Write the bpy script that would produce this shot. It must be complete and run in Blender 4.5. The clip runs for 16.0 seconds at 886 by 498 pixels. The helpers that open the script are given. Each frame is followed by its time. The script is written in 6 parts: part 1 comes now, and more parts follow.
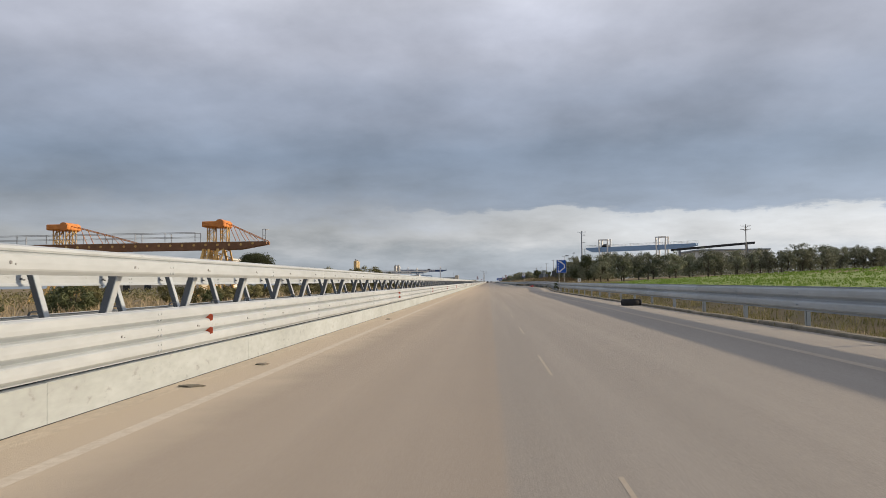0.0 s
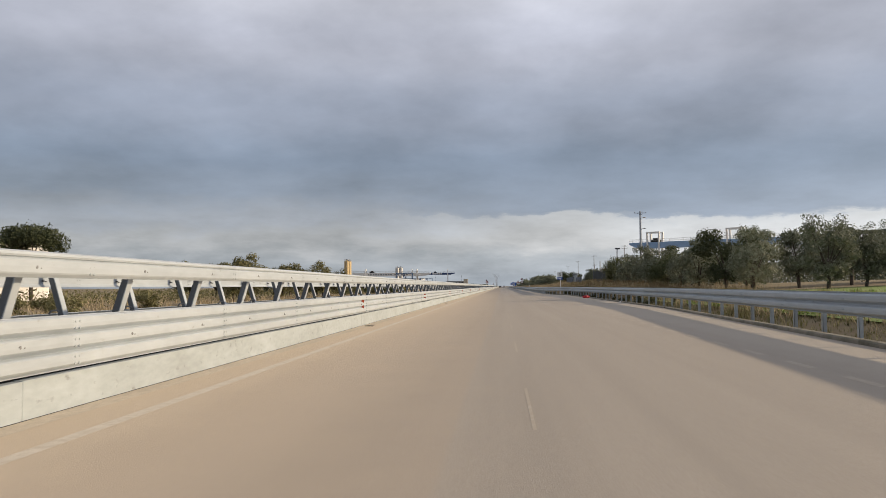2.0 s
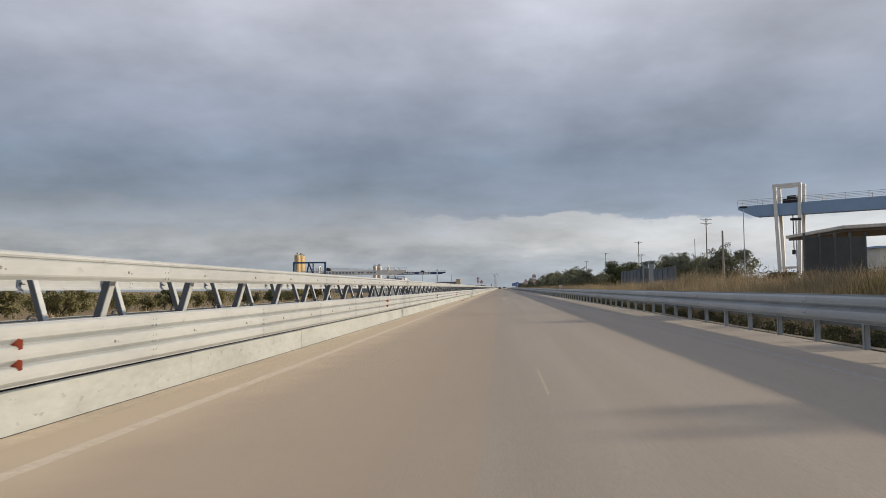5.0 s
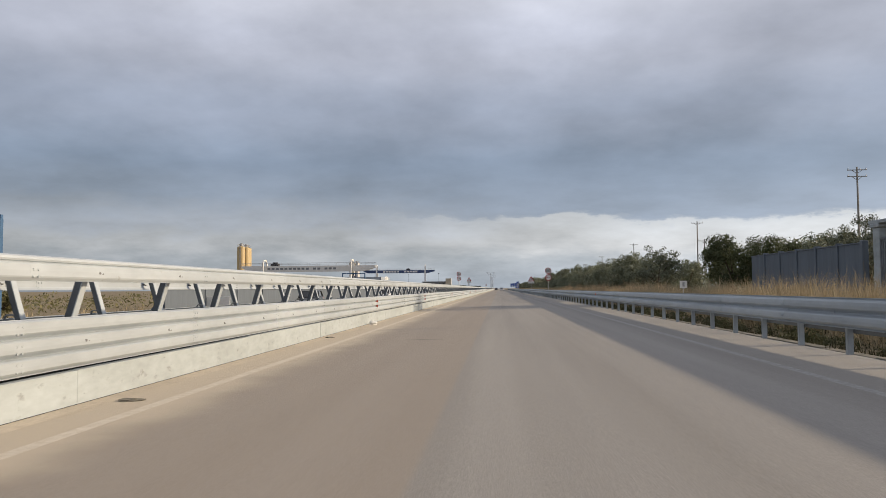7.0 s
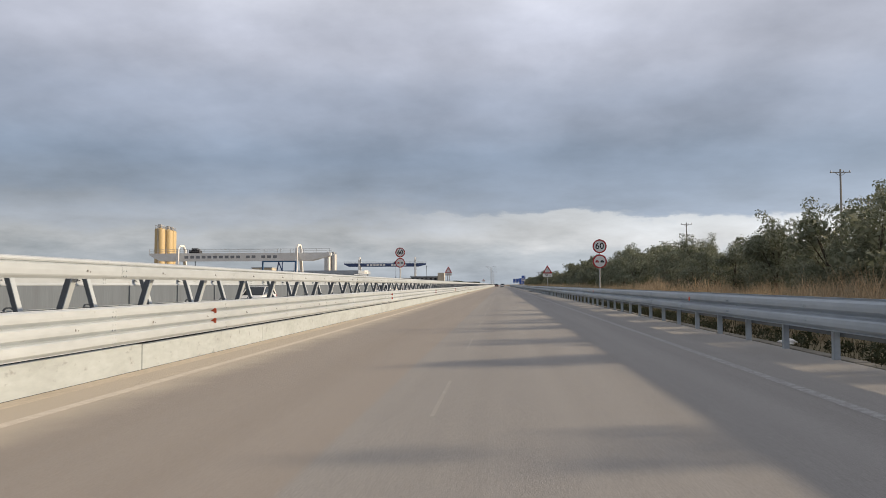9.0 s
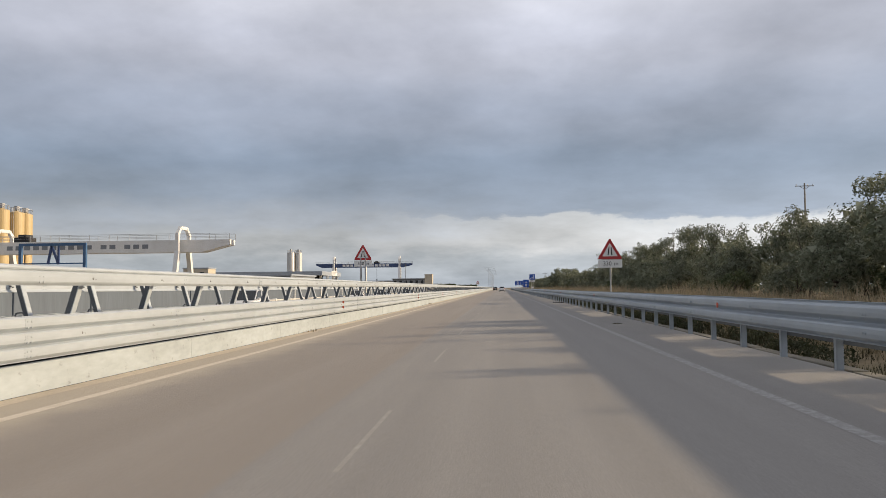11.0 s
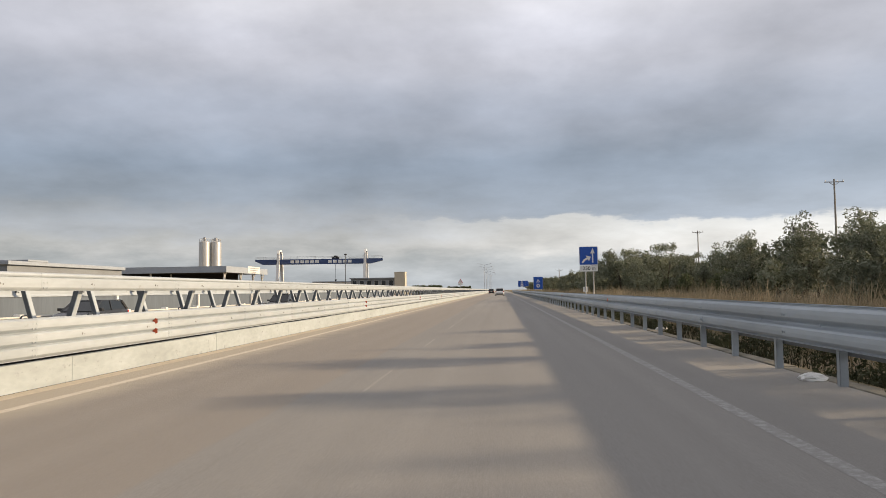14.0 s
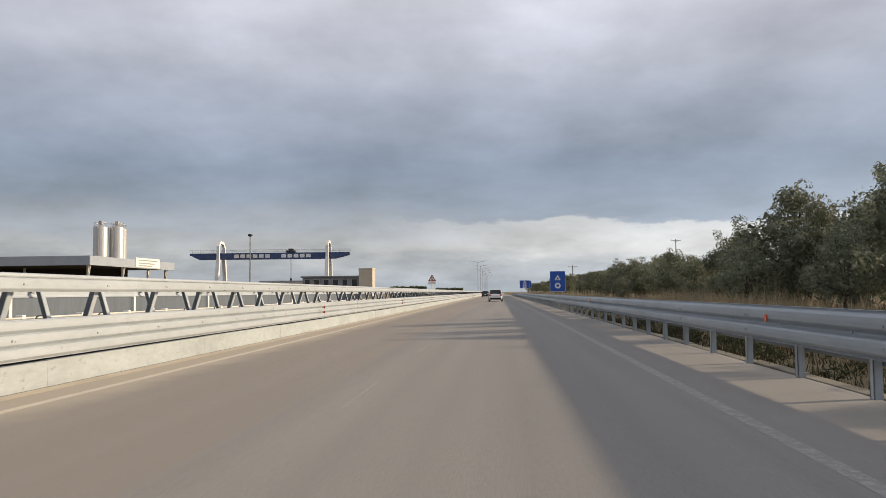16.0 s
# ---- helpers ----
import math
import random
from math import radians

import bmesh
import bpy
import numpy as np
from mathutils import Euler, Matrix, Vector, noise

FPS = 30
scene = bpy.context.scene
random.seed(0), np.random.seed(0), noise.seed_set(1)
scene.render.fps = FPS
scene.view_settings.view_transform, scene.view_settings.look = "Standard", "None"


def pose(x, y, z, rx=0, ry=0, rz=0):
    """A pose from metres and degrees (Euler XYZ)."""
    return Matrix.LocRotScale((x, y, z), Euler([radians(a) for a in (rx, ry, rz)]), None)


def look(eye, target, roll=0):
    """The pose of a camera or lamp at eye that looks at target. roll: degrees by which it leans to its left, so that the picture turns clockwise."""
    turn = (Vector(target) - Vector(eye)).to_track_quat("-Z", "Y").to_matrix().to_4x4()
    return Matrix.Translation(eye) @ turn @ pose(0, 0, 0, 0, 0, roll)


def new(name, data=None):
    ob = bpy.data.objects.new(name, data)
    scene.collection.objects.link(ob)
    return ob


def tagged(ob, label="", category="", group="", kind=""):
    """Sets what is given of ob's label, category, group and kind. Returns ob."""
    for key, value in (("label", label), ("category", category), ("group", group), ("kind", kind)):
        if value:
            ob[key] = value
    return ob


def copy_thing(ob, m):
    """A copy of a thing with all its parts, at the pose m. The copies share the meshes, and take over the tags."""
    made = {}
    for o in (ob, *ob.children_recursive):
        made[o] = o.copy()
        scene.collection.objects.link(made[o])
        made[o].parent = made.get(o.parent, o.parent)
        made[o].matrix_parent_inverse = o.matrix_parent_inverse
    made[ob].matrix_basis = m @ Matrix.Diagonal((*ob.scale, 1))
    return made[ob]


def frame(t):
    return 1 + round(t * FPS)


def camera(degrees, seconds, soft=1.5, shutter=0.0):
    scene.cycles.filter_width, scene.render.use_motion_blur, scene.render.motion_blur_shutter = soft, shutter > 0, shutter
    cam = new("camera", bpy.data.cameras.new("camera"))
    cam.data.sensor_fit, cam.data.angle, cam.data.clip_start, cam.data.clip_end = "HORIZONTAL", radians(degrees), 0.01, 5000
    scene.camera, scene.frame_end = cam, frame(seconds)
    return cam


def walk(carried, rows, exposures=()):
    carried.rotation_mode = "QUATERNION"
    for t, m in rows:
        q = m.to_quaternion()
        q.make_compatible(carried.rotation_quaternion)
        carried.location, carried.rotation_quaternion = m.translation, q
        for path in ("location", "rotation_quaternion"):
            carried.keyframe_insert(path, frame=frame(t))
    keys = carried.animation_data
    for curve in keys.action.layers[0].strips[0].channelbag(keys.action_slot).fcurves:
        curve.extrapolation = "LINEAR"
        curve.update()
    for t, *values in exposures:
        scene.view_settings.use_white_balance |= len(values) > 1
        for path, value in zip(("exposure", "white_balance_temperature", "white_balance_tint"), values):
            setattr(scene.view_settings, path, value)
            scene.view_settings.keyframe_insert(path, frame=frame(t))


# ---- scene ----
cam = camera(60.0, 16.0, soft=0.7, shutter=0.02)
PATH = [
    (0.0, pose(0.001, -0.62, 1.200, 92.48, 0.88, 3.39)),
    (0.5, pose(0.174, 17.31, 1.203, 92.49, 0.73, 3.67)),
    (1.0, pose(0.315, 36.27, 1.205, 92.51, 0.63, 3.99)),
    (1.5, pose(0.428, 52.86, 1.207, 92.51, 0.61, 4.23)),
    (2.0, pose(0.508, 71.22, 1.209, 92.80, 0.33, 4.38)),
    (2.5, pose(0.531, 88.46, 1.209, 92.72, 0.46, 4.56)),
    (3.0, pose(0.505, 105.72, 1.209, 92.86, 0.53, 4.40)),
    (3.5, pose(0.444, 122.49, 1.208, 92.87, 0.45, 4.79)),
    (4.0, pose(0.355, 141.18, 1.206, 92.91, 0.61, 4.37)),
    (4.5, pose(0.280, 158.00, 1.205, 92.90, 0.47, 4.44)),
    (5.0, pose(0.265, 175.73, 1.205, 92.92, 0.61, 4.34)),
    (5.5, pose(0.302, 193.26, 1.205, 92.96, 0.69, 4.32)),
    (6.0, pose(0.385, 210.53, 1.207, 93.00, 0.77, 4.30)),
    (6.5, pose(0.509, 227.44, 1.209, 93.04, 0.85, 4.28)),
    (7.0, pose(0.668, 243.89, 1.212, 92.96, 0.40, 4.15)),
    (7.5, pose(0.855, 260.62, 1.215, 92.80, 0.91, 3.98)),
    (8.0, pose(1.056, 275.66, 1.218, 92.72, 0.99, 4.03)),
    (8.5, pose(1.248, 291.59, 1.222, 92.63, 0.57, 4.11)),
    (9.0, pose(1.414, 306.82, 1.225, 92.66, 0.19, 4.32)),
    (9.5, pose(1.554, 322.86, 1.227, 92.74, 0.31, 4.36)),
    (10.0, pose(1.675, 338.66, 1.229, 92.80, 0.39, 4.36)),
    (10.5, pose(1.787, 354.28, 1.231, 92.86, 0.47, 4.36)),
    (11.0, pose(1.896, 369.77, 1.233, 92.92, 0.55, 4.36)),
    (11.5, pose(2.012, 385.19, 1.235, 92.96, 0.79, 4.28)),
    (12.0, pose(2.142, 400.63, 1.237, 92.97, 0.26, 4.35)),
    (12.5, pose(2.239, 415.21, 1.239, 93.07, 0.46, 4.43)),
    (13.0, pose(2.333, 429.32, 1.241, 93.14, 0.62, 4.46)),
    (13.5, pose(2.424, 443.74, 1.242, 92.88, 0.37, 4.53)),
    (14.0, pose(2.499, 456.92, 1.243, 93.10, 0.79, 4.39)),
    (14.5, pose(2.547, 470.00, 1.244, 93.11, 0.66, 4.49)),
    (15.0, pose(2.556, 483.12, 1.244, 93.18, 0.52, 4.46)),
    (15.5, pose(2.524, 497.58, 1.244, 93.03, 0.27, 4.44)),
    (16.0, pose(2.469, 511.51, 1.243, 93.25, 0.63, 4.15)),
]
walk(cam, PATH, exposures=[(0.0, 0.04, 6450, 10), (1.5, 0.07, 6470, 10), (2.5, -0.04, 6570, 10), (3.5, -0.12, 6570, 10), (4.5, -0.08, 6500, 10), (7.0, 0.08, 6440, 10), (9.0, 0.16, 6470, 10), (11.5, 0.2, 6640, 10), (12.5, 0.27, 6800, 10), (13.5, 0.32, 6900, 10), (16.0, 0.19, 6620, 10)])

# ---- light ----
SUN_EL, SUN_TURN = radians(18.3), radians(80.5)
world = bpy.data.worlds.new("sky")
scene.world = world
world.use_nodes = True


def build_sky(tree):
    n, l = tree.nodes, tree.links
    n.clear()
    out, bg = n.new("ShaderNodeOutputWorld"), n.new("ShaderNodeBackground")
    sky = n.new("ShaderNodeTexSky")
    sky.sky_type, sky.sun_disc = "NISHITA", False
    sky.sun_elevation, sky.sun_rotation = SUN_EL, SUN_TURN
    sky.air_density, sky.dust_density = 1.0, 2.0
    co = n.new("ShaderNodeTexCoord")
    sep = n.new("ShaderNodeSeparateXYZ")
    l.new(co.outputs["Generated"], sep.inputs[0])

    def m(op, a, b=None, clamp=False):
        k = n.new("ShaderNodeMath")
        k.operation, k.use_clamp = op, clamp
        for i, v in enumerate((a, b)):
            if v is None:
                continue
            if isinstance(v, (int, float)):
                k.inputs[i].default_value = v
            else:
                l.new(v, k.inputs[i])
        return k.outputs[0]

    def noise_tex(vec, scale, detail=6.0, rough=0.55, shift=(0, 0, 0)):
        mp = n.new("ShaderNodeMapping")
        mp.inputs["Location"].default_value = shift
        l.new(vec, mp.inputs[0])
        t = n.new("ShaderNodeTexNoise")
        t.inputs["Scale"].default_value, t.inputs["Detail"].default_value, t.inputs["Roughness"].default_value = scale, detail, rough
        l.new(mp.outputs[0], t.inputs["Vector"])
        return t.outputs[0]

    z = m("MAXIMUM", sep.outputs[2], 0.0)
    # the deck of cloud as a flat layer overhead
    lift = m("ADD", z, 0.30)
    flat = n.new("ShaderNodeCombineXYZ")
    l.new(m("DIVIDE", sep.outputs[0], lift), flat.inputs[0])
    l.new(m("DIVIDE", sep.outputs[1], lift), flat.inputs[1])
    big = noise_tex(flat.outputs[0], 1.5, 2.5, 0.5, (3.1, 0.4, 0))
    fine = noise_tex(flat.outputs[0], 3.4, 7.0, 0.55, (1.7, 5.2, 0))
    # wisps low over the horizon, drawn out sideways
    low = n.new("ShaderNodeMapping")
    low.inputs["Scale"].default_value = (7.0, 7.0, 26.0)
    l.new(co.outputs["Generated"], low.inputs[0])
    wisp = noise_tex(low.outputs[0], 1.0, 7.0, 0.6)
    edge = m("ADD", z, m("MULTIPLY", m("MULTIPLY", m("SUBTRACT", wisp, 0.5), 0.06), m("SUBTRACT", 1.15, m("MULTIPLY", m("SUBTRACT", z, 0.09), 9.0, True))))
    puff = n.new("ShaderNodeMapping")
    puff.inputs["Scale"].default_value = (17.0, 17.0, 34.0)
    l.new(co.outputs["Generated"], puff.inputs[0])
    scallop = noise_tex(puff.outputs[0], 1.0, 6.0, 0.6, (2.0, 7.0, 0))
    edge = m("ADD", edge, m("MULTIPLY", m("SUBTRACT", scallop, 0.5), 0.024))
    edge = m("ADD", edge, m("MULTIPLY", m("MAXIMUM", sep.outputs[0], 0.0), 0.022))
    body = n.new("ShaderNodeValToRGB")
    body.color_ramp.interpolation = "EASE"
    e = body.color_ramp.elements
    e[0].position, e[0].color = 0.0, (0.32, 0.36, 0.41, 1)
    e[1].position, e[1].color = 1.0, (0.40, 0.40, 0.43, 1)
    for p, c in ((0.028, (0.363, 0.400, 0.445)), (0.062, (0.461, 0.470, 0.486)), (0.088, (0.461, 0.475, 0.497)), (0.096, (0.230, 0.270, 0.342)),
                 (0.16, (0.208, 0.252, 0.329)), (0.22, (0.279, 0.310, 0.383)), (0.30, (0.372, 0.385, 0.445)), (0.40, (0.451, 0.455, 0.497))):
        k = e.new(p)
        k.color = (*c, 1)
    l.new(edge, body.inputs[0])
    # away from the sun the edge of the deck melts into the haze
    veil = n.new("ShaderNodeValToRGB")
    veil.color_ramp.interpolation = "EASE"
    v = veil.color_ramp.elements
    v[0].position, v[0].color = 0.0, (0.32, 0.36, 0.41, 1)
    v[1].position, v[1].color = 1.0, (0.40, 0.40, 0.43, 1)
    for p, c in ((0.028, (0.363, 0.400, 0.445)), (0.058, (0.430, 0.445, 0.470)), (0.085, (0.345, 0.372, 0.425)), (0.125, (0.235, 0.276, 0.348)),
                 (0.16, (0.208, 0.252, 0.329)), (0.22, (0.279, 0.310, 0.383)), (0.30, (0.372, 0.385, 0.445)), (0.40, (0.451, 0.455, 0.497))):
        k = v.new(p)
        k.color = (*c, 1)
    l.new(edge, veil.inputs[0])
    melt = n.new("ShaderNodeMix")
    melt.data_type, melt.blend_type = "RGBA", "MIX"
    l.new(m("MULTIPLY", m("SUBTRACT", 0.06, sep.outputs[0]), 4.0, True), melt.inputs[0])
    l.new(body.outputs[0], melt.inputs[6])
    l.new(veil.outputs[0], melt.inputs[7])
    tone = m("ADD", m("MULTIPLY", m("SUBTRACT", big, 0.5), 0.85), m("MULTIPLY", m("SUBTRACT", fine, 0.5), 0.75))
    fade = m("MULTIPLY", m("SUBTRACT", z, 0.06), 8.0, True)
    near_sun = m("MULTIPLY", m("MAXIMUM", sep.outputs[0], -0.2), m("SUBTRACT", 0.85, m("MULTIPLY", fade, 0.72)))
    patch = m("MULTIPLY", m("SUBTRACT", wisp, 0.5), m("SUBTRACT", 1.1, fade))
    # brighter breaks high in the deck
    def glow_at(cx, cz, wx, wz, much):
        u = m("DIVIDE", m("SUBTRACT", sep.outputs[0], cx), wx)
        w = m("DIVIDE", m("SUBTRACT", z, cz), wz)
        fall = m("POWER", 2.718, m("MULTIPLY", m("ADD", m("MULTIPLY", u, u), m("MULTIPLY", w, w)), -1.0))
        return m("MULTIPLY", fall, m("MULTIPLY", m("ADD", 0.15, fine), much))

    breaks = m("ADD", m("ADD", glow_at(0.07, 0.315, 0.10, 0.05, 0.42), glow_at(-0.33, 0.335, 0.16, 0.06, 0.36)), glow_at(-0.02, 0.42, 0.3, 0.07, 0.25))
    tone = m("ADD", tone, breaks)
    gain = m("ADD", m("ADD", 1.0, m("ADD", near_sun, patch)), m("MULTIPLY", tone, m("ADD", 0.25, m("MULTIPLY", fade, 0.75))))
    cloud = n.new("ShaderNodeMix")
    cloud.data_type, cloud.blend_type = "RGBA", "MULTIPLY"
    cloud.inputs[0].default_value = 1.0
    l.new(melt.outputs[2], cloud.inputs[6])
    l.new(gain, cloud.inputs[7])
    # thin places let the clear sky tint the deck
    blue = n.new("ShaderNodeMix")
    blue.data_type, blue.blend_type = "RGBA", "MIX"
    blue.inputs[0].default_value = 0.12
    dim = n.new("ShaderNodeMix")
    dim.data_type, dim.blend_type = "RGBA", "MULTIPLY"
    dim.inputs[0].default_value = 1.0
    dim.inputs[7].default_value = (0.10, 0.10, 0.10, 1)
    l.new(sky.outputs[0], dim.inputs[6])
    l.new(cloud.outputs[2], blue.inputs[6])
    l.new(dim.outputs[2], blue.inputs[7])
    l.new(blue.outputs[2], bg.inputs[0])
    bg.inputs[1].default_value = 1.2
    l.new(bg.outputs[0], out.inputs[0])


build_sky(world.node_tree)
sun_data = bpy.data.lights.new("sun", "SUN")
sun_data.energy, sun_data.angle, sun_data.color = 4.6, radians(1.4), (1.0, 0.795, 0.555)
sun = new("sun", sun_data)
sun_way = Vector((math.cos(SUN_EL) * math.sin(SUN_TURN), math.cos(SUN_EL) * math.cos(SUN_TURN), math.sin(SUN_EL)))
sun.matrix_world = look(tuple(sun_way * 50), (0, 0, 0))

# ---- materials ----


def material(name, colour, rough=0.7, metal=0.0, dark=None, scale=3.0, amount=0.5, bump=0.0, bump_scale=40.0, stretch=(1, 1, 1), fine=None, random_tint=0.0, spec=0.5, grain_amount=0.2):
    """A surface with two scales of variation: broad stains towards the colour dark, and a fine grain."""
    mat = bpy.data.materials.new(name)
    mat.use_nodes = True
    n, l = mat.node_tree.nodes, mat.node_tree.links
    b = n["Principled BSDF"]
    b.inputs["Roughness"].default_value, b.inputs["Metallic"].default_value = rough, metal
    b.inputs["Specular IOR Level"].default_value = spec
    co = n.new("ShaderNodeNewGeometry")
    mp = n.new("ShaderNodeMapping")
    mp.inputs["Scale"].default_value = stretch
    l.new(co.outputs["Position"], mp.inputs[0])
    big = n.new("ShaderNodeTexNoise")
    big.inputs["Scale"].default_value, big.inputs["Detail"].default_value, big.inputs["Roughness"].default_value = scale, 5.0, 0.6
    l.new(mp.outputs[0], big.inputs["Vector"])
    small = n.new("ShaderNodeTexNoise")
    small.inputs["Scale"].default_value, small.inputs["Detail"].default_value = (fine or scale * 14), 3.0
    l.new(mp.outputs[0], small.inputs["Vector"])
    ramp = n.new("ShaderNodeMapRange")
    ramp.inputs["From Min"].default_value, ramp.inputs["From Max"].default_value = 0.35, 0.7
    ramp.inputs["To Max"].default_value = amount
    l.new(big.outputs[0], ramp.inputs[0])
    mix = n.new("ShaderNodeMix")
    mix.data_type = "RGBA"
    dark = dark or tuple(c * 0.6 for c in colour)
    mix.inputs[6].default_value, mix.inputs[7].default_value = (*colour, 1), (*dark, 1)
    l.new(ramp.outputs[0], mix.inputs[0])
    grain = n.new("ShaderNodeMapRange")
    grain.inputs["To Min"].default_value, grain.inputs["To Max"].default_value = 1 - grain_amount, 1 + grain_amount
    l.new(small.outputs[0], grain.inputs[0])
    mul = n.new("ShaderNodeMix")
    mul.data_type, mul.blend_type = "RGBA", "MULTIPLY"
    mul.inputs[0].default_value = 1.0
    l.new(mix.outputs[2], mul.inputs[6])
    l.new(grain.outputs[0], mul.inputs[7])
    last = mul.outputs[2]
    if random_tint:
        info = n.new("ShaderNodeObjectInfo")
        tint = n.new("ShaderNodeMapRange")
        tint.inputs["To Min"].default_value, tint.inputs["To Max"].default_value = 1 - random_tint, 1 + random_tint
        l.new(info.outputs["Random"], tint.inputs[0])
        again = n.new("ShaderNodeMix")
        again.data_type, again.blend_type = "RGBA", "MULTIPLY"
        again.inputs[0].default_value = 1.0
        l.new(last, again.inputs[6])
        l.new(tint.outputs[0], again.inputs[7])
        last = again.outputs[2]
    l.new(last, b.inputs["Base Color"])
    if bump:
        bp = n.new("ShaderNodeBump")
        bp.inputs["Strength"].default_value, bp.inputs["Distance"].default_value = bump, 0.02
        grit = n.new("ShaderNodeTexNoise")
        grit.inputs["Scale"].default_value, grit.inputs["Detail"].default_value = bump_scale, 4.0
        l.new(co.outputs["Position"], grit.inputs["Vector"])
        l.new(grit.outputs[0], bp.inputs["Height"])
        l.new(bp.outputs[0], b.inputs["Normal"])
    return mat


def leaf_material(name, colour, other):
    """Foliage: each small leaf a little different, some light through it."""
    mat = bpy.data.materials.new(name)
    mat.use_nodes = True
    n, l = mat.node_tree.nodes, mat.node_tree.links
    b = n["Principled BSDF"]
    geo = n.new("ShaderNodeNewGeometry")
    mix = n.new("ShaderNodeMix")
    mix.data_type = "RGBA"
    mix.inputs[6].default_value, mix.inputs[7].default_value = (*colour, 1), (*other, 1)
    l.new(geo.outputs["Random Per Island"], mix.inputs[0])
    info = n.new("ShaderNodeObjectInfo")
    tint = n.new("ShaderNodeMapRange")
    tint.inputs["To Min"].default_value, tint.inputs["To Max"].default_value = 0.75, 1.25
    l.new(info.outputs["Random"], tint.inputs[0])
    mul = n.new("ShaderNodeMix")
    mul.data_type, mul.blend_type = "RGBA", "MULTIPLY"
    mul.inputs[0].default_value = 1.0
    l.new(mix.outputs[2], mul.inputs[6])
    l.new(tint.outputs[0], mul.inputs[7])
    l.new(mul.outputs[2], b.inputs["Base Color"])
    b.inputs["Roughness"].default_value = 0.65
    b.inputs["Specular IOR Level"].default_value = 0.25
    through_light = n.new("ShaderNodeBsdfTranslucent")
    l.new(mul.outputs[2], through_light.inputs[0])
    both = n.new("ShaderNodeMixShader")
    both.inputs[0].default_value = 0.25
    l.new(b.outputs[0], both.inputs[1])
    l.new(through_light.outputs[0], both.inputs[2])
    l.new(both.outputs[0], n["Material Output"].inputs[0])
    return mat


def asphalt_material(name, colour, dust):
    """Worn asphalt: aggregate grain, long wheel tracks, pale dust, darker patches, and sunlight put into the tint."""
    mat = material(name, colour, 0.85, dark=dust, scale=0.25, amount=0.6, bump=0.35, bump_scale=160.0, stretch=(2.2, 0.12, 1), fine=60.0, spec=0.35)
    n, l = mat.node_tree.nodes, mat.node_tree.links
    b = n["Principled BSDF"]
    old = b.inputs["Base Color"].links[0].from_socket
    geo = n.new("ShaderNodeNewGeometry")
    mp = n.new("ShaderNodeMapping")
    mp.inputs["Scale"].default_value = (1.3, 0.02, 1)
    l.new(geo.outputs["Position"], mp.inputs[0])
    streak = n.new("ShaderNodeTexNoise")
    streak.inputs["Scale"].default_value, streak.inputs["Detail"].default_value = 1.1, 6.0
    l.new(mp.outputs[0], streak.inputs["Vector"])
    rng = n.new("ShaderNodeMapRange")
    rng.inputs["From Min"].default_value, rng.inputs["From Max"].default_value = 0.3, 0.7
    rng.inputs["To Min"].default_value, rng.inputs["To Max"].default_value = 0.88, 1.1
    l.new(streak.outputs[0], rng.inputs[0])
    spot = n.new("ShaderNodeTexNoise")
    spot.inputs["Scale"].default_value, spot.inputs["Detail"].default_value = 90.0, 2.0
    l.new(geo.outputs["Position"], spot.inputs["Vector"])
    rs = n.new("ShaderNodeMapRange")
    rs.inputs["To Min"].default_value, rs.inputs["To Max"].default_value = 0.7, 1.3
    l.new(spot.outputs[0], rs.inputs[0])
    f = n.new("ShaderNodeMath")
    f.operation = "MULTIPLY"
    l.new(rng.outputs[0], f.inputs[0])
    l.new(rs.outputs[0], f.inputs[1])
    mul = n.new("ShaderNodeMix")
    mul.data_type, mul.blend_type = "RGBA", "MULTIPLY"
    mul.inputs[0].default_value = 1.0
    l.new(old, mul.inputs[6])
    l.new(f.outputs[0], mul.inputs[7])
    # the lane beside the median was laid apart, and dust has gathered towards its edge
    sep = n.new("ShaderNodeSeparateXYZ")
    l.new(geo.outputs["Position"], sep.inputs[0])
    drift = n.new("ShaderNodeTexNoise")
    drift.inputs["Scale"].default_value, drift.inputs["Detail"].default_value = 0.9, 6.0
    l.new(geo.outputs["Position"], drift.inputs["Vector"])
    at = n.new("ShaderNodeMath")
    at.operation = "MULTIPLY_ADD"
    at.inputs[1].default_value = 0.9
    l.new(drift.outputs[0], at.inputs[0])
    l.new(sep.outputs[0], at.inputs[2])
    last = mul.outputs[2]
    for lo, hi, tone, share_of in ((0.14, 0.05, (0.325, 0.262, 0.20), 0.42), (-1.8, -2.75, (0.53, 0.465, 0.37), 0.85), (5.1, 6.3, (0.37, 0.355, 0.33), 0.6)):
        near = n.new("ShaderNodeMapRange")
        near.interpolation_type = "SMOOTHSTEP"
        near.inputs["From Min"].default_value, near.inputs["From Max"].default_value = lo, hi
        near.inputs["To Max"].default_value = share_of
        l.new(sep.outputs[0] if share_of < 0.5 else at.outputs[0], near.inputs[0])
        tint = n.new("ShaderNodeMix")
        tint.data_type = "RGBA"
        l.new(near.outputs[0], tint.inputs[0])
        l.new(last, tint.inputs[6])
        tint.inputs[7].default_value = (*tone, 1)
        last = tint.outputs[2]
    # tints paint stronger sun on the first stretch and duller light further on
    far_on = n.new("ShaderNodeMath")
    far_on.operation = "MULTIPLY_ADD"
    far_on.inputs[1].default_value = 60.0
    l.new(streak.outputs[0], far_on.inputs[0])
    l.new(sep.outputs[1], far_on.inputs[2])
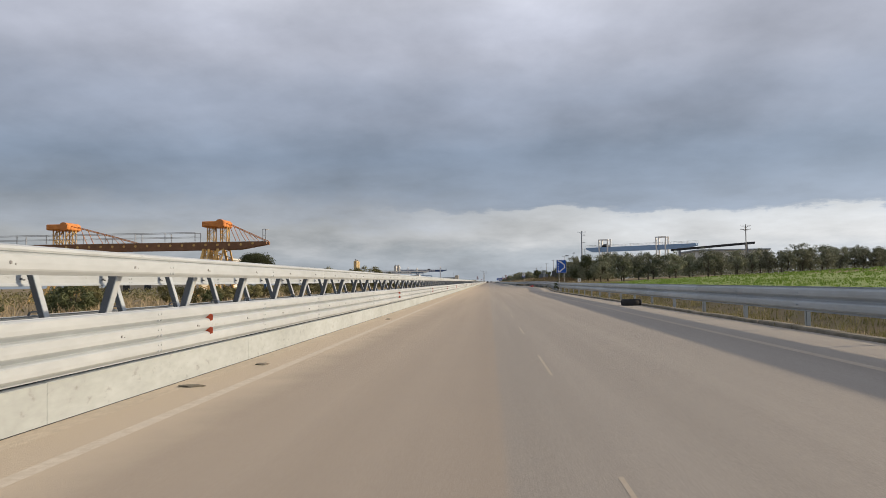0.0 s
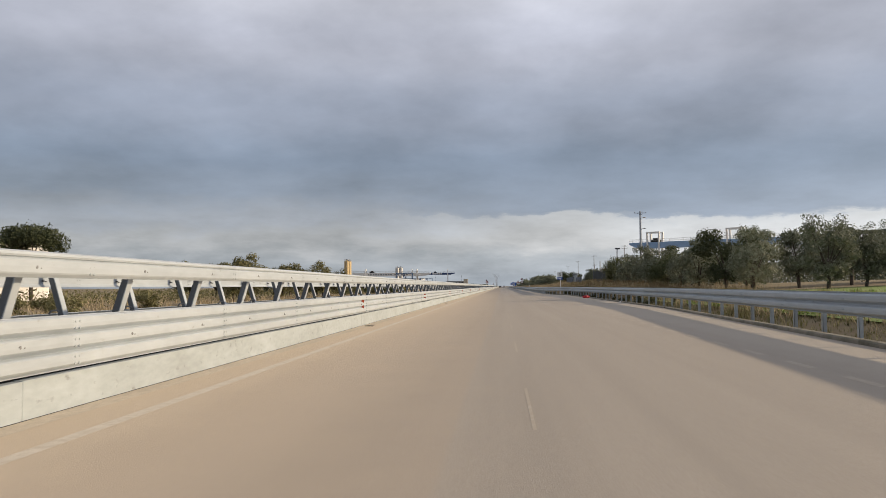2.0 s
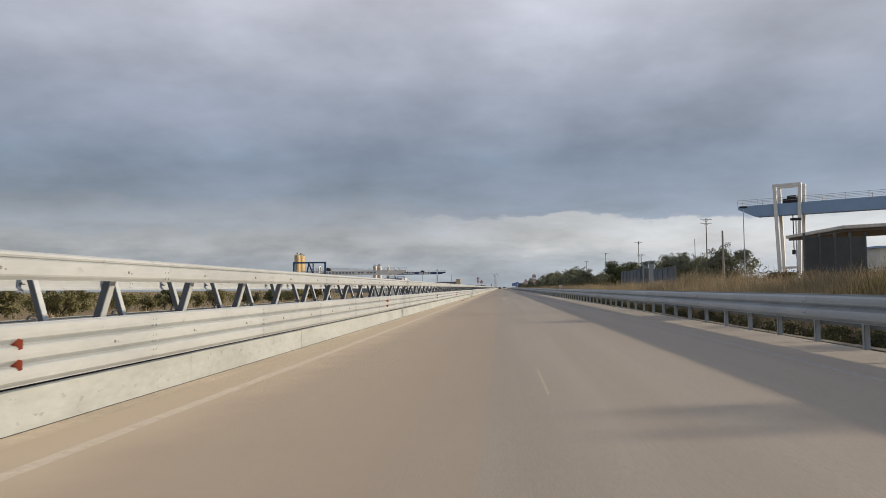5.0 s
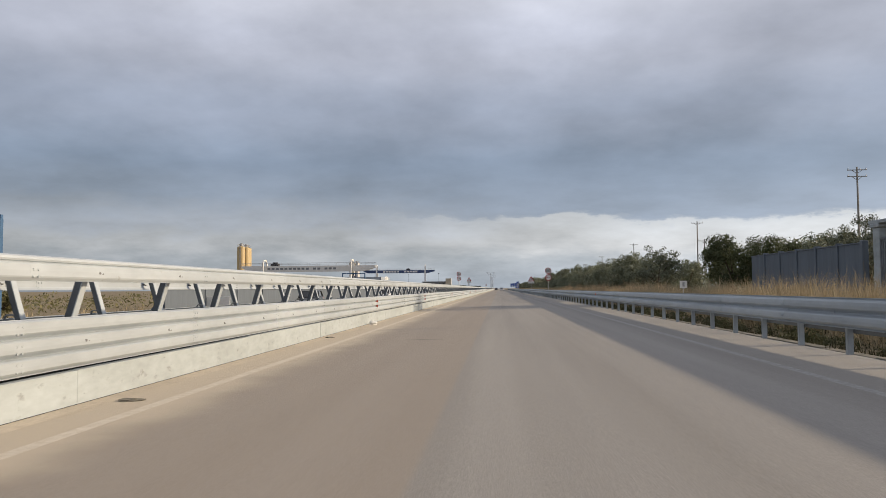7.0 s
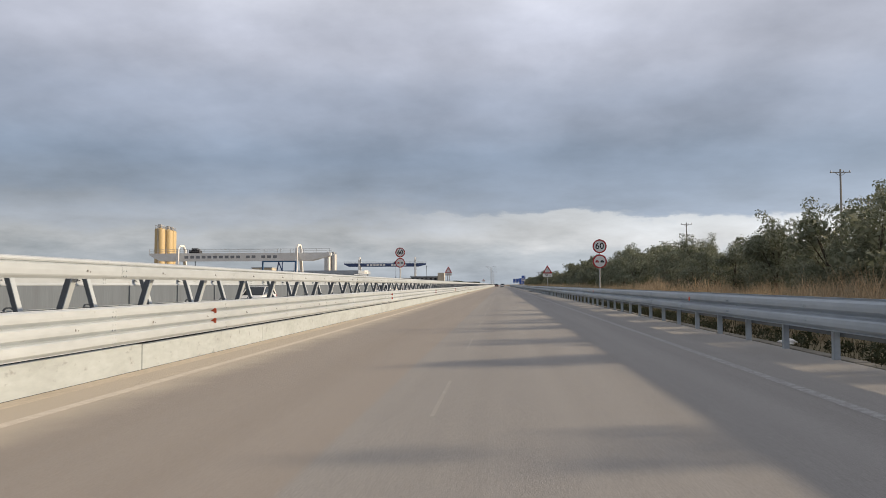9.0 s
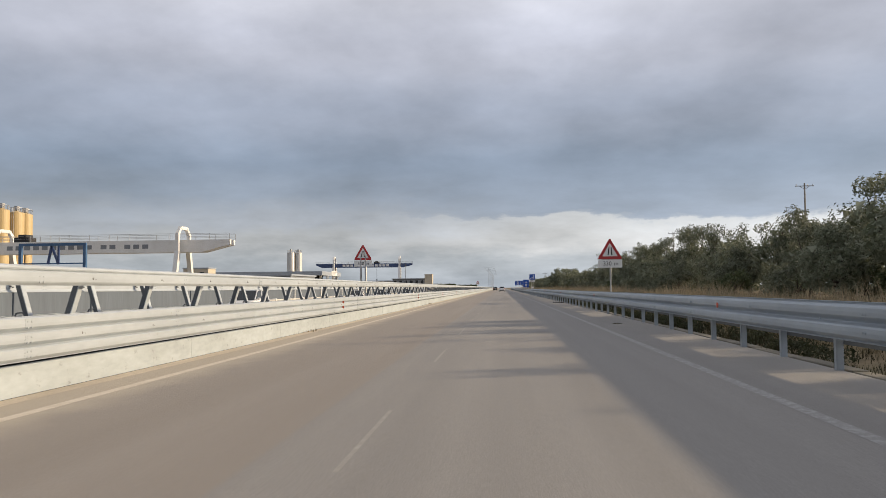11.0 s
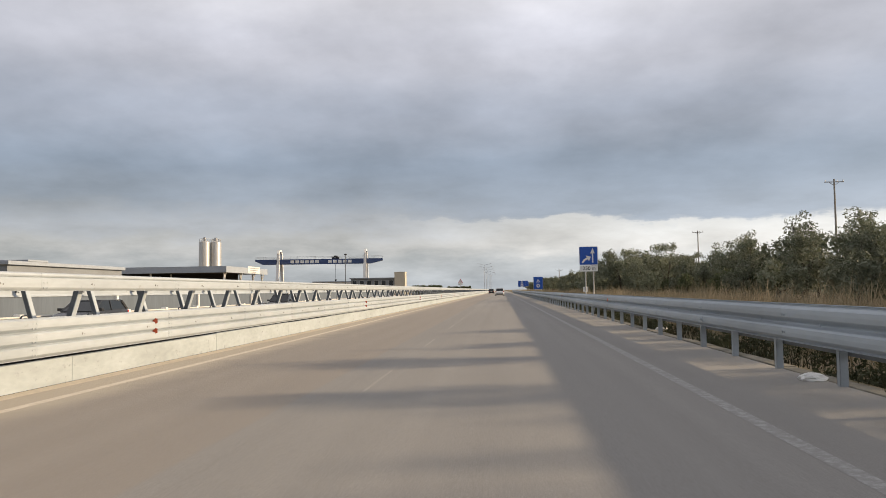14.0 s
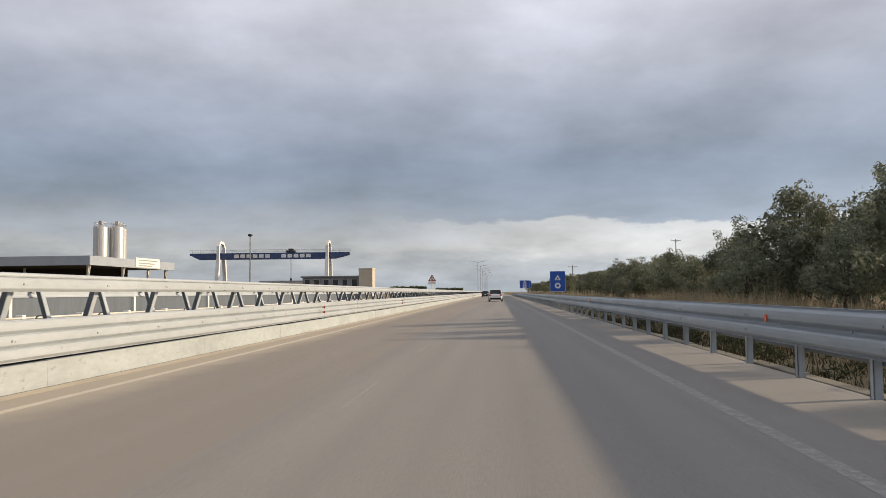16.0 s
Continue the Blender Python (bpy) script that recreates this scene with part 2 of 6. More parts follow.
    for lo, hi, tone, most in ((300.0, 130.0, (0.47, 0.395, 0.305), 0.42), (290.0, 420.0, (0.19, 0.188, 0.185), 0.30)):
        cover = n.new("ShaderNodeMapRange")
        cover.interpolation_type = "SMOOTHSTEP"
        cover.inputs["From Min"].default_value, cover.inputs["From Max"].default_value = lo, hi
        cover.inputs["To Max"].default_value = most
        l.new(far_on.outputs[0], cover.inputs[0])
        rise = n.new("ShaderNodeMapRange")
        rise.interpolation_type = "SMOOTHSTEP"
        rise.inputs["From Min"].default_value, rise.inputs["From Max"].default_value = 40.0, 115.0
        rise.inputs["To Min"].default_value = 0.35
        l.new(far_on.outputs[0], rise.inputs[0])
        both = n.new("ShaderNodeMath")
        both.operation = "MULTIPLY"
        l.new(cover.outputs[0], both.inputs[0])
        l.new(rise.outputs[0], both.inputs[1])
        tint = n.new("ShaderNodeMix")
        tint.data_type = "RGBA"
        l.new(both.outputs[0], tint.inputs[0])
        l.new(last, tint.inputs[6])
        tint.inputs[7].default_value = (*tone, 1)
        last = tint.outputs[2]
        if most > 0.4:
            # the painted sun is strongest in the lane beside the median
            lane = n.new("ShaderNodeMapRange")
            lane.interpolation_type = "SMOOTHSTEP"
            lane.inputs["From Min"].default_value, lane.inputs["From Max"].default_value = 1.2, -2.2
            lane.inputs["To Max"].default_value = 1.25
            l.new(at.outputs[0], lane.inputs[0])
            thick = n.new("ShaderNodeMath")
            thick.operation = "MULTIPLY"
            l.new(lane.outputs[0], thick.inputs[0])
            l.new(both.outputs[0], thick.inputs[1])
            sun_tint = n.new("ShaderNodeMix")
            sun_tint.data_type = "RGBA"
            l.new(thick.outputs[0], sun_tint.inputs[0])
            l.new(last, sun_tint.inputs[6])
            sun_tint.inputs[7].default_value = (0.60, 0.49, 0.36, 1)
            last = sun_tint.outputs[2]
    l.new(last, b.inputs["Base Color"])
    return mat


def worn_paint(name, colour, under, keep):
    """Road paint worn through to the asphalt in patches; keep sets how much is left."""
    mat = material(name, colour, 0.8, dark=tuple(c * 0.75 for c in colour), scale=6.0, fine=120.0)
    n, l = mat.node_tree.nodes, mat.node_tree.links
    b = n["Principled BSDF"]
    old = b.inputs["Base Color"].links[0].from_socket
    geo = n.new("ShaderNodeNewGeometry")
    chip = n.new("ShaderNodeTexNoise")
    chip.inputs["Scale"].default_value, chip.inputs["Detail"].default_value, chip.inputs["Roughness"].default_value = 11.0, 9.0, 0.75
    l.new(geo.outputs["Position"], chip.inputs["Vector"])
    rng = n.new("ShaderNodeMapRange")
    rng.inputs["From Min"].default_value, rng.inputs["From Max"].default_value = keep - 0.07, keep + 0.07
    l.new(chip.outputs[0], rng.inputs[0])
    mix = n.new("ShaderNodeMix")
    mix.data_type = "RGBA"
    l.new(rng.outputs[0], mix.inputs[0])
    l.new(old, mix.inputs[6])
    mix.inputs[7].default_value = (*under, 1)
    l.new(mix.outputs[2], b.inputs["Base Color"])
    return mat


def stained(mat, dirt, above, most):
    """Small scuffs and splashes of dirt over a surface."""
    n, l = mat.node_tree.nodes, mat.node_tree.links
    b = n["Principled BSDF"]
    old = b.inputs["Base Color"].links[0].from_socket
    geo = n.new("ShaderNodeNewGeometry")
    mp = n.new("ShaderNodeMapping")
    mp.inputs["Scale"].default_value = (1.0, 0.6, 1.0)
    l.new(geo.outputs["Position"], mp.inputs[0])
    scuff = n.new("ShaderNodeTexNoise")
    scuff.inputs["Scale"].default_value, scuff.inputs["Detail"].default_value, scuff.inputs["Roughness"].default_value = 7.0, 5.0, 0.65
    l.new(mp.outputs[0], scuff.inputs["Vector"])
    rng = n.new("ShaderNodeMapRange")
    rng.inputs["From Min"].default_value, rng.inputs["From Max"].default_value = above, above + 0.10
    rng.inputs["To Max"].default_value = most
    l.new(scuff.outputs[0], rng.inputs[0])
    mix = n.new("ShaderNodeMix")
    mix.data_type = "RGBA"
    l.new(rng.outputs[0], mix.inputs[0])
    l.new(old, mix.inputs[6])
    mix.inputs[7].default_value = (*dirt, 1)
    l.new(mix.outputs[2], b.inputs["Base Color"])
    return mat


ASPHALT = asphalt_material("asphalt", (0.262, 0.25, 0.235), (0.325, 0.31, 0.287))
DUST = material("dust", (0.56, 0.49, 0.39), 0.95, dark=(0.43, 0.375, 0.30), scale=1.2, amount=0.8, bump=0.6, bump_scale=50, stretch=(1, 0.35, 1))
PAINT = worn_paint("road_paint", (0.37, 0.368, 0.36), (0.255, 0.248, 0.238), 0.47)
PAINT_DUSTY = worn_paint("dusty_road_paint", (0.60, 0.545, 0.46), (0.50, 0.44, 0.355), 0.54)
PAINT_PALE = worn_paint("pale_road_paint", (0.45, 0.41, 0.35), (0.37, 0.32, 0.258), 0.43)
PAINT_OLD = worn_paint("old_road_paint", (0.365, 0.35, 0.325), (0.275, 0.26, 0.24), 0.42)
EARTH = material("earth", (0.23, 0.17, 0.10), 0.95, dark=(0.12, 0.11, 0.05), scale=0.25, amount=0.9, bump=0.8, bump_scale=9)
CONCRETE = stained(material("concrete", (0.375, 0.42, 0.445), 0.8, dark=(0.265, 0.295, 0.305), scale=1.1, amount=0.75, bump=0.08, bump_scale=30, stretch=(1, 0.5, 1.4), fine=9.0, grain_amount=0.16), (0.13, 0.125, 0.11), 0.60, 0.5)
KERB_STONE = material("kerb_stone", (0.23, 0.21, 0.17), 0.9, dark=(0.09, 0.085, 0.06), scale=1.6, amount=0.9, bump=0.4, bump_scale=30)
STEEL = stained(material("galvanised_steel", (0.45, 0.495, 0.53), 0.5, 0.2, dark=(0.355, 0.395, 0.43), scale=1.4, amount=0.7, fine=9.0, bump=0.05, bump_scale=12, stretch=(1, 0.35, 1.2), random_tint=0.05, grain_amount=0.12), (0.20, 0.19, 0.165), 0.645, 0.5)
# the galvanised steel again, darker: the verge rail's shaded face put into colour
STEEL_SHADED = material("weathered_steel", (0.36, 0.405, 0.445), 0.5, 0.25, dark=(0.27, 0.305, 0.34), scale=1.4, amount=0.7, fine=9.0, bump=0.05, bump_scale=12, stretch=(1, 0.35, 1.2), random_tint=0.08, grain_amount=0.12)
# dark steel; on the barrier posts its darkness paints their shaded side
STEEL_DARK = material("post_steel", (0.115, 0.13, 0.145), 0.55, 0.25, dark=(0.07, 0.078, 0.088), scale=4.0, amount=0.6, random_tint=0.12)
# near-black that paints the shade in the beam gap and along the kerb foot
GAP_SHADE = material("shadowed_base_steel", (0.03, 0.03, 0.032), 0.9, scale=3.0)
BOLT = material("bolt_steel", (0.26, 0.26, 0.265), 0.6, 0.5)
RED = material("red_reflector", (0.62, 0.10, 0.04), 0.35, scale=30)
SIGN_BLUE = material("sign_blue", (0.012, 0.085, 0.42), 0.4, dark=(0.012, 0.07, 0.34), scale=2.0)
SIGN_WHITE = material("sign_white", (0.74, 0.74, 0.72), 0.4, dark=(0.6, 0.6, 0.58), scale=3.0)
SIGN_RED = material("sign_red", (0.42, 0.03, 0.03), 0.4, dark=(0.3, 0.03, 0.03), scale=3.0)
SIGN_BLACK = material("sign_black", (0.02, 0.02, 0.022), 0.5, scale=3.0)
SIGN_BACK = material("sign_back_metal", (0.45, 0.45, 0.45), 0.5, 0.6, scale=3.0)

# ---- helpers ----
SLOPE = 0.0174


def gz(x):
    """Height of the tilted roadway at x."""
    return SLOPE * max(-16.0, min(6.6, x))


def link(name, bm, mat, parent=None, label=""):
    me = bpy.data.meshes.new(name)
    bm.normal_update()
    bm.to_mesh(me)
    bm.free()
    for one in (mat if isinstance(mat, (list, tuple)) else [mat]):
        me.materials.append(one)
    ob = new(name, me)
    if parent:
        ob.parent = parent
    return tagged(ob, label)


def part(name, bm, mat, parent, label=""):
    return link(name, bm, mat, parent, label)


def share(ob, m, parent=None):
    """Another object on the same mesh."""
    o = bpy.data.objects.new(ob.name, ob.data)
    scene.collection.objects.link(o)
    o.parent = parent or ob.parent
    o.matrix_basis = m
    return o


def thing(name, at, label, category, group="", kind=""):
    e = new(name)
    e.empty_display_size = 0.3
    e.matrix_basis = at if isinstance(at, Matrix) else Matrix.Translation(at)
    return tagged(e, label, category, group, kind)


def mesh_of(name, verts, faces, mat, parent=None, label="", slots=None):
    me = bpy.data.meshes.new(name)
    me.from_pydata(verts, [], faces)
    for one in (mat if isinstance(mat, (list, tuple)) else [mat]):
        me.materials.append(one)
    if slots is not None:
        me.polygons.foreach_set("material_index", slots)
    me.update()
    ob = new(name, me)
    if parent:
        ob.parent = parent
    return tagged(ob, label)


def box(bm, x0, x1, y0, y1, z0, z1, bevel=0.0):
    r = bmesh.ops.create_cube(bm, size=1.0, matrix=Matrix.Translation(((x0 + x1) / 2, (y0 + y1) / 2, (z0 + z1) / 2)) @ Matrix.Diagonal((abs(x1 - x0), abs(y1 - y0), abs(z1 - z0), 1)))
    if bevel:
        edges = list({e for v in r["verts"] for e in v.link_edges})
        bmesh.ops.bevel(bm, geom=edges, offset=bevel, segments=1, affect="EDGES")
    return r["verts"]


def bar(bm, a, b, w, h=None, up=(0, 0, 1)):
    """A square bar from a to b."""
    a, b = Vector(a), Vector(b)
    d = b - a
    h = h or w
    z = d.normalized()
    u = Vector(up)
    if abs(z.dot(u)) > 0.95:
        u = Vector((0, 1, 0))
    x = u.cross(z).normalized()
    y = z.cross(x)
    m = Matrix((x, y, z)).transposed().to_4x4()
    m.translation = (a + b) / 2
    bmesh.ops.create_cube(bm, size=1.0, matrix=m @ Matrix.Diagonal((w, h, d.length, 1)))


def rod(bm, a, b, r0, r1=None, seg=8):
    """A round bar, tapered from r0 to r1."""
    a, b = Vector(a), Vector(b)
    d = b - a
    m = d.to_track_quat("Z", "Y").to_matrix().to_4x4()
    m.translation = (a + b) / 2
    bmesh.ops.create_cone(bm, cap_ends=True, segments=seg, radius1=r0, radius2=r0 if r1 is None else r1, depth=d.length, matrix=m)


def sweep(bm, pts, y0, y1, thick):
    """A bent sheet: the open outline pts of (x, z), made thick, drawn from y0 to y1."""
    off = []
    for i, p in enumerate(pts):
        a, b = pts[max(i - 1, 0)], pts[min(i + 1, len(pts) - 1)]
        t = Vector((b[0] - a[0], b[1] - a[1])).normalized()
        off.append((p[0] - t.y * thick, p[1] + t.x * thick))
    ring = list(pts) + off[::-1]
    lo = [bm.verts.new((x, y0, z)) for x, z in ring]
    hi = [bm.verts.new((x, y1, z)) for x, z in ring]
    k = len(ring)
    for i in range(k):
        bm.faces.new((lo[i], lo[(i + 1) % k], hi[(i + 1) % k], hi[i]))
    n = len(pts)
    for i in range(n - 1):
        bm.faces.new((lo[i + 1], lo[i], lo[k - 1 - i], lo[k - 2 - i]))
        bm.faces.new((hi[i], hi[i + 1], hi[k - 2 - i], hi[k - 1 - i]))


def waves(z0, z1, count, depth, face, way, shape=((0.10, 0.15), (0.24, 0.75), (0.34, 0.97), (0.5, 1.0), (0.66, 0.97), (0.76, 0.75), (0.90, 0.15))):
    """Outline of a corrugated beam whose ridges stand at x = face and look towards way (+1 or -1)."""
    pts, step = [], (z1 - z0) / count
    back = face - way * depth
    for i in range(count):
        a = z0 + i * step
        if i == 0:
            pts += [(back + way * depth * 0.35, a), (back + way * depth * 0.1, a + 0.03 * step)]
        for f, d in shape:
            pts.append((back + way * depth * d, a + f * step))
        if i < count - 1:
            pts.append((back, a + step))
    pts += [(back + way * depth * 0.1, z1 - 0.03 * step), (back + way * depth * 0.35, z1)]
    return pts


def ribbon(name, x0, x1, y0, y1, lift, mat, parent=None, label="", step=None):
    """A thin painted or laid strip on the tilted roadway."""
    ys = [y0, y1] if not step else list(np.arange(y0, y1, step)) + [y1]
    v, f = [], []
    for y in ys:
        v += [(x0, y, gz(x0) + lift), (x1, y, gz(x1) + lift)]
    for i in range(len(ys) - 1):
        f.append((2 * i, 2 * i + 1, 2 * i + 3, 2 * i + 2))
    return mesh_of(name, v, f, mat, parent, label)


# ---- ground and road ----
Y0, Y1 = -60.0, 1500.0
section = [(-3000, -1.0), (-400, -0.6), (-60, -0.45), (-22, -0.42), (-17, -0.40), (-16, SLOPE * -16 - 0.05), (-6.2, SLOPE * -6.2 - 0.05), (-4, SLOPE * -4 - 0.05), (6.3, SLOPE * 6.3 - 0.05),
           (6.7, 0.06), (7.3, -0.12), (8.2, -0.05), (9.4, 0.28), (10.4, 0.40), (11.5, 0.5), (12.5, 0.51), (16, 0.55), (30, 0.6), (80, 0.9), (500, 1.5), (3000, 2.0)]


def bank(x, y):
    """Extra height of the sloping field and of the weedy bank in front of the forecourt."""
    field = 0.035 * max(0.0, min(x, 60.0) - 12.0) * max(0.0, min(1.0, (168.0 - y) / 30.0))
    along = max(0.0, min(1.0, (y - 132.0) / 22.0)) * max(0.0, min(1.0, (250.0 - y) / 26.0))
    return field + 0.55 * along * max(0.0, min(1.0, (x - 8.6) / 3.4)) * (1.0 + 0.25 * math.sin(y * 0.23) + 0.12 * math.sin(y * 0.71 + x))


v, f = [], []
ys = [-400, Y0] + list(range(-40, 800, 4)) + [900, 1100, Y1, 2500, 4500]
for j, y in enumerate(ys):
    for x, z in section:
        w = 0.06 * noise.noise((x * 0.4, y * 0.13, 3.0)) if (x > 6.6 and x < 60) or (-60 < x < -16.5) else 0
        v.append((x, y, z + w + bank(x, y)))
k = len(section)
for j in range(len(ys) - 1):
    for i in range(k - 1):
        f.append((j * k + i, j * k + i + 1, (j + 1) * k + i + 1, (j + 1) * k + i))
tagged(mesh_of("ground", v, f, EARTH), "bare brown earth with weeds beside the road", "ground", kind="structure")

v, f = [], []
lay = lambda y: 6.32 + 1.75 * max(0.0, min(1.0, (y - 74) / 34.0)) * max(0.0, min(1.0, (174 - y) / 14.0))
ys = [-60, 0, 70] + list(range(74, 176, 2)) + [200, 400, 700, 1500, 3000]
for y in ys:
    v += [(-4.3, y, gz(-4.3)), (0.767, y, gz(0.767)), (lay(y), y, SLOPE * lay(y))]
for i in range(len(ys) - 1):
    f += [(3 * i, 3 * i + 1, 3 * i + 4, 3 * i + 3), (3 * i + 1, 3 * i + 2, 3 * i + 5, 3 * i + 4)]
road = tagged(mesh_of("road", v, f, ASPHALT), "worn dusty asphalt carriageway with two lanes and a lay-by", "road", kind="structure")
other = ribbon("road_opposite", -15.6, -5.9, -60, 1500, -0.006, ASPHALT)
tagged(other, "asphalt carriageway beyond the median barrier", "road", kind="structure")
tagged(ribbon("dust_strip", -4.3, -3.80, -60, 1500, 0.002, DUST), "sandy dust gathered along the foot of the barrier", "dust", kind="structure")
tagged(ribbon("edge_line_median", -3.24, -3.08, -60, 1500, 0.0015, PAINT_DUSTY), "worn white edge line beside the median barrier", "road marking", kind="structure")
tagged(ribbon("edge_line_verge", 4.59, 4.73, 174, 1500, 0.0015, PAINT), "worn white edge line beside the guardrail", "road marking", kind="structure")
tagged(ribbon("edge_line_near", 4.59, 4.73, -60, 76, 0.0015, PAINT_PALE), "faded white edge line before the lay-by", "road marking", kind="structure")
# shadow line at the kerb's foot, laid on as a dark strip
tagged(ribbon("kerb_foot", -4.128, -4.10, -60, 1500, 0.004, GAP_SHADE), "dark strip painting the shadow line at the foot of the barrier kerb", "joint", kind="structure")
marks = thing("lane_line", (0, 0, 0), "faded broken white line between the lanes", "road marking", kind="structure")
dash = ribbon("dash", 0.75, 0.792, 0, 2.6, 0.0015, PAINT_OLD, marks)
pale = ribbon("dash", 0.755, 0.788, 0, 2.6, 0.0015, PAINT_PALE, marks)
pale.matrix_basis = Matrix.Translation((0, -44.2, 0))
for i in range(-5, 95):
    share(pale if i < 25 else dash, Matrix.Translation((0, 7.62 * i + 1.5, 0)))
bay = thing("lay_by_line", (0, 0, 0), "broken white line across the mouth of the lay-by", "road marking", kind="structure")
stub = ribbon("dash", 4.63, 4.75, 0, 1.0, 0.0015, PAINT_PALE, bay)
for i in range(47):
    share(stub, Matrix.Translation((0, 78 + 2.0 * i, 0)))

TAR = material("tar", (0.035, 0.033, 0.03), 0.8, scale=5.0, bump=0.3)
# two tar seams; the last line is a thin shadow painted in tar colour
for x0, x1, y in ((0.2, 2.3, 74.0), (2.85, 3.65, 61.9), (-1.6, -0.7, 262.5)):
    tagged(ribbon("tar_seam", x0, x1, y, y + 0.05, 0.003, TAR), "thin dark line across the asphalt, tar seam and painted shadow alike", "road repair", kind="structure")

# ---- median barrier ----
PANEL, PITCH = 4.41, 2.205
BROAD = ((0.06, 0.12), (0.24, 0.80), (0.30, 0.96), (0.5, 1.0), (0.84, 0.98), (0.90, 0.80), (0.97, 0.12))
UPPER = ((0.0, 0.40), (0.03, 0.34), (0.15, 0.86), (0.20, 0.97), (0.42, 1.0), (0.66, 0.97), (0.70, 0.80), (0.755, 0.50), (0.775, 0.52), (0.81, 0.92), (0.86, 1.0), (0.94, 0.92), (0.985, 0.62), (1.0, 0.30))
POST0 = 25.24


def rail_panel(name, prof, bolts_x, zs, thick, way, parent):
    """One length of corrugated beam with its lap and bolts."""
    bm = bmesh.new()
    sweep(bm, prof, 0, PANEL + 0.16, thick if way < 0 else -thick)
    for z in zs:
        for y in (0.05, 0.13):
            rod(bm, (bolts_x - way * 0.01, y, z + 0.02), (bolts_x + way * 0.012, y, z + 0.02), 0.014, seg=6)
            rod(bm, (bolts_x - way * 0.01, y, z - 0.05), (bolts_x + way * 0.012, y, z - 0.05), 0.014, seg=6)
    ob = part(name, bm, STEEL, parent)
    return ob


def rail_bolts(name, x, way, z, parent):
    bm = bmesh.new()
    rod(bm, (x - way * 0.03, 0, z), (x + way * 0.014, 0, z), 0.016, seg=6)
    rod(bm, (x - way * 0.03, 0.07, z - 0.01), (x + way * 0.010, 0.07, z - 0.01), 0.009, seg=6)
    return part(name, bm, BOLT, parent)


def median_row(face, way, base, label, name):
    """One side of the median barrier: kerb, leaning posts, three-wave lower beam, two-wave upper beam."""
    row = thing(name, (0, 0, 0), label, "crash barrier", kind="structure")
    foot = face
    z0 = SLOPE * foot
    low = waves(0.362, 0.93, 3, 0.07, face + way * 0.10, way, BROAD)
    top = [(face + way * (0.25 - 0.06 * (1 - d)), 1.315 + 0.25 * q) for q, d in UPPER]
    p_low = rail_panel("lower_beam", low, face + way * 0.10, (0.468, 0.65, 0.84), 0.006, way, row)
    p_top = rail_panel("upper_beam", top, face + way * 0.25, (1.41,), 0.006, way, row)
    b_low = rail_bolts("bolt", face + way * 0.10, way, 0.655, row)
    b_top = rail_bolts("bolt", face + way * 0.25, way, 1.415, row)
    bm = bmesh.new()
    # a leaning channel post with a foot plate and a head bracket
    a, b = (face - way * 0.27, 0.30), (face + way * 0.10, 1.535)
    lean = lambda z: a[0] + (b[0] - a[0]) * (z - a[1]) / (b[1] - a[1])
    # lit flange in bright steel, shaded web in dark: the light is painted
    for dx, wx, wy in ((0.042, 0.012, 0.115), (0.0, 0.088, 0.012)):
        x_lo, x_hi = a[0] + dx, b[0] + dx
        y_c = 0.0 if wx < 0.05 else -0.05
        vs = []
        for x, z in ((x_lo, a[1]), (x_hi, b[1])):
            for sx, sy in ((-1, -1), (1, -1), (1, 1), (-1, 1)):
                vs.append(bm.verts.new((x + sx * wx / 2, y_c + sy * wy / 2, z)))
        for q in ((0, 1, 2, 3), (7, 6, 5, 4), (0, 4, 5, 1), (1, 5, 6, 2), (2, 6, 7, 3), (3, 7, 4, 0)):
            bm.faces.new([vs[i] for i in q]).material_index = 1 if wx < 0.05 else 0
    if way > 0:
        box(bm, lean(1.50) - 0.02, lean(1.50) + way * 0.10, -0.035, 0.035, 1.38, 1.50)
        box(bm, lean(0.62) - 0.02, lean(0.62) + way * 0.18, -0.05, 0.05, 0.55, 0.72)
    else:
        # bent tie hooks over the back of the lower beam
        for y in (-0.36,):
            for p, q in (((-5.98, y, 0.93), (-5.95, y, 0.98)), ((-5.95, y, 0.98), (-5.89, y + 0.05, 0.985)), ((-5.89, y + 0.05, 0.985), (-5.87, y + 0.07, 0.955))):
                bar(bm, p, q, 0.022)
    post = part("post", bm, [STEEL_DARK, STEEL], row)
    bm = bmesh.new()
    box(bm, face - way * 0.34, face, 0.001, 5.999, SLOPE * face - 0.02, 0.318, 0.006)
    kerb = part("kerb_block", bm, CONCRETE, row)
    # recessed filler; its near-black colour paints the shade below the lower beam
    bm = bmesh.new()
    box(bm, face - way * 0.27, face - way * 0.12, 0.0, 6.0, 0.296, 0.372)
    shim = part("base_rail", bm, GAP_SHADE, row)
    first = -3
    return row, p_low, p_top, b_low, b_top, post, kerb, shim


near = median_row(-4.13, 1, 0, "galvanised steel median barrier with two beams on a concrete kerb", "median_barrier")
far = median_row(-6.07, -1, 0, "galvanised steel barrier of the opposite carriageway, seen from behind", "median_barrier_opposite")


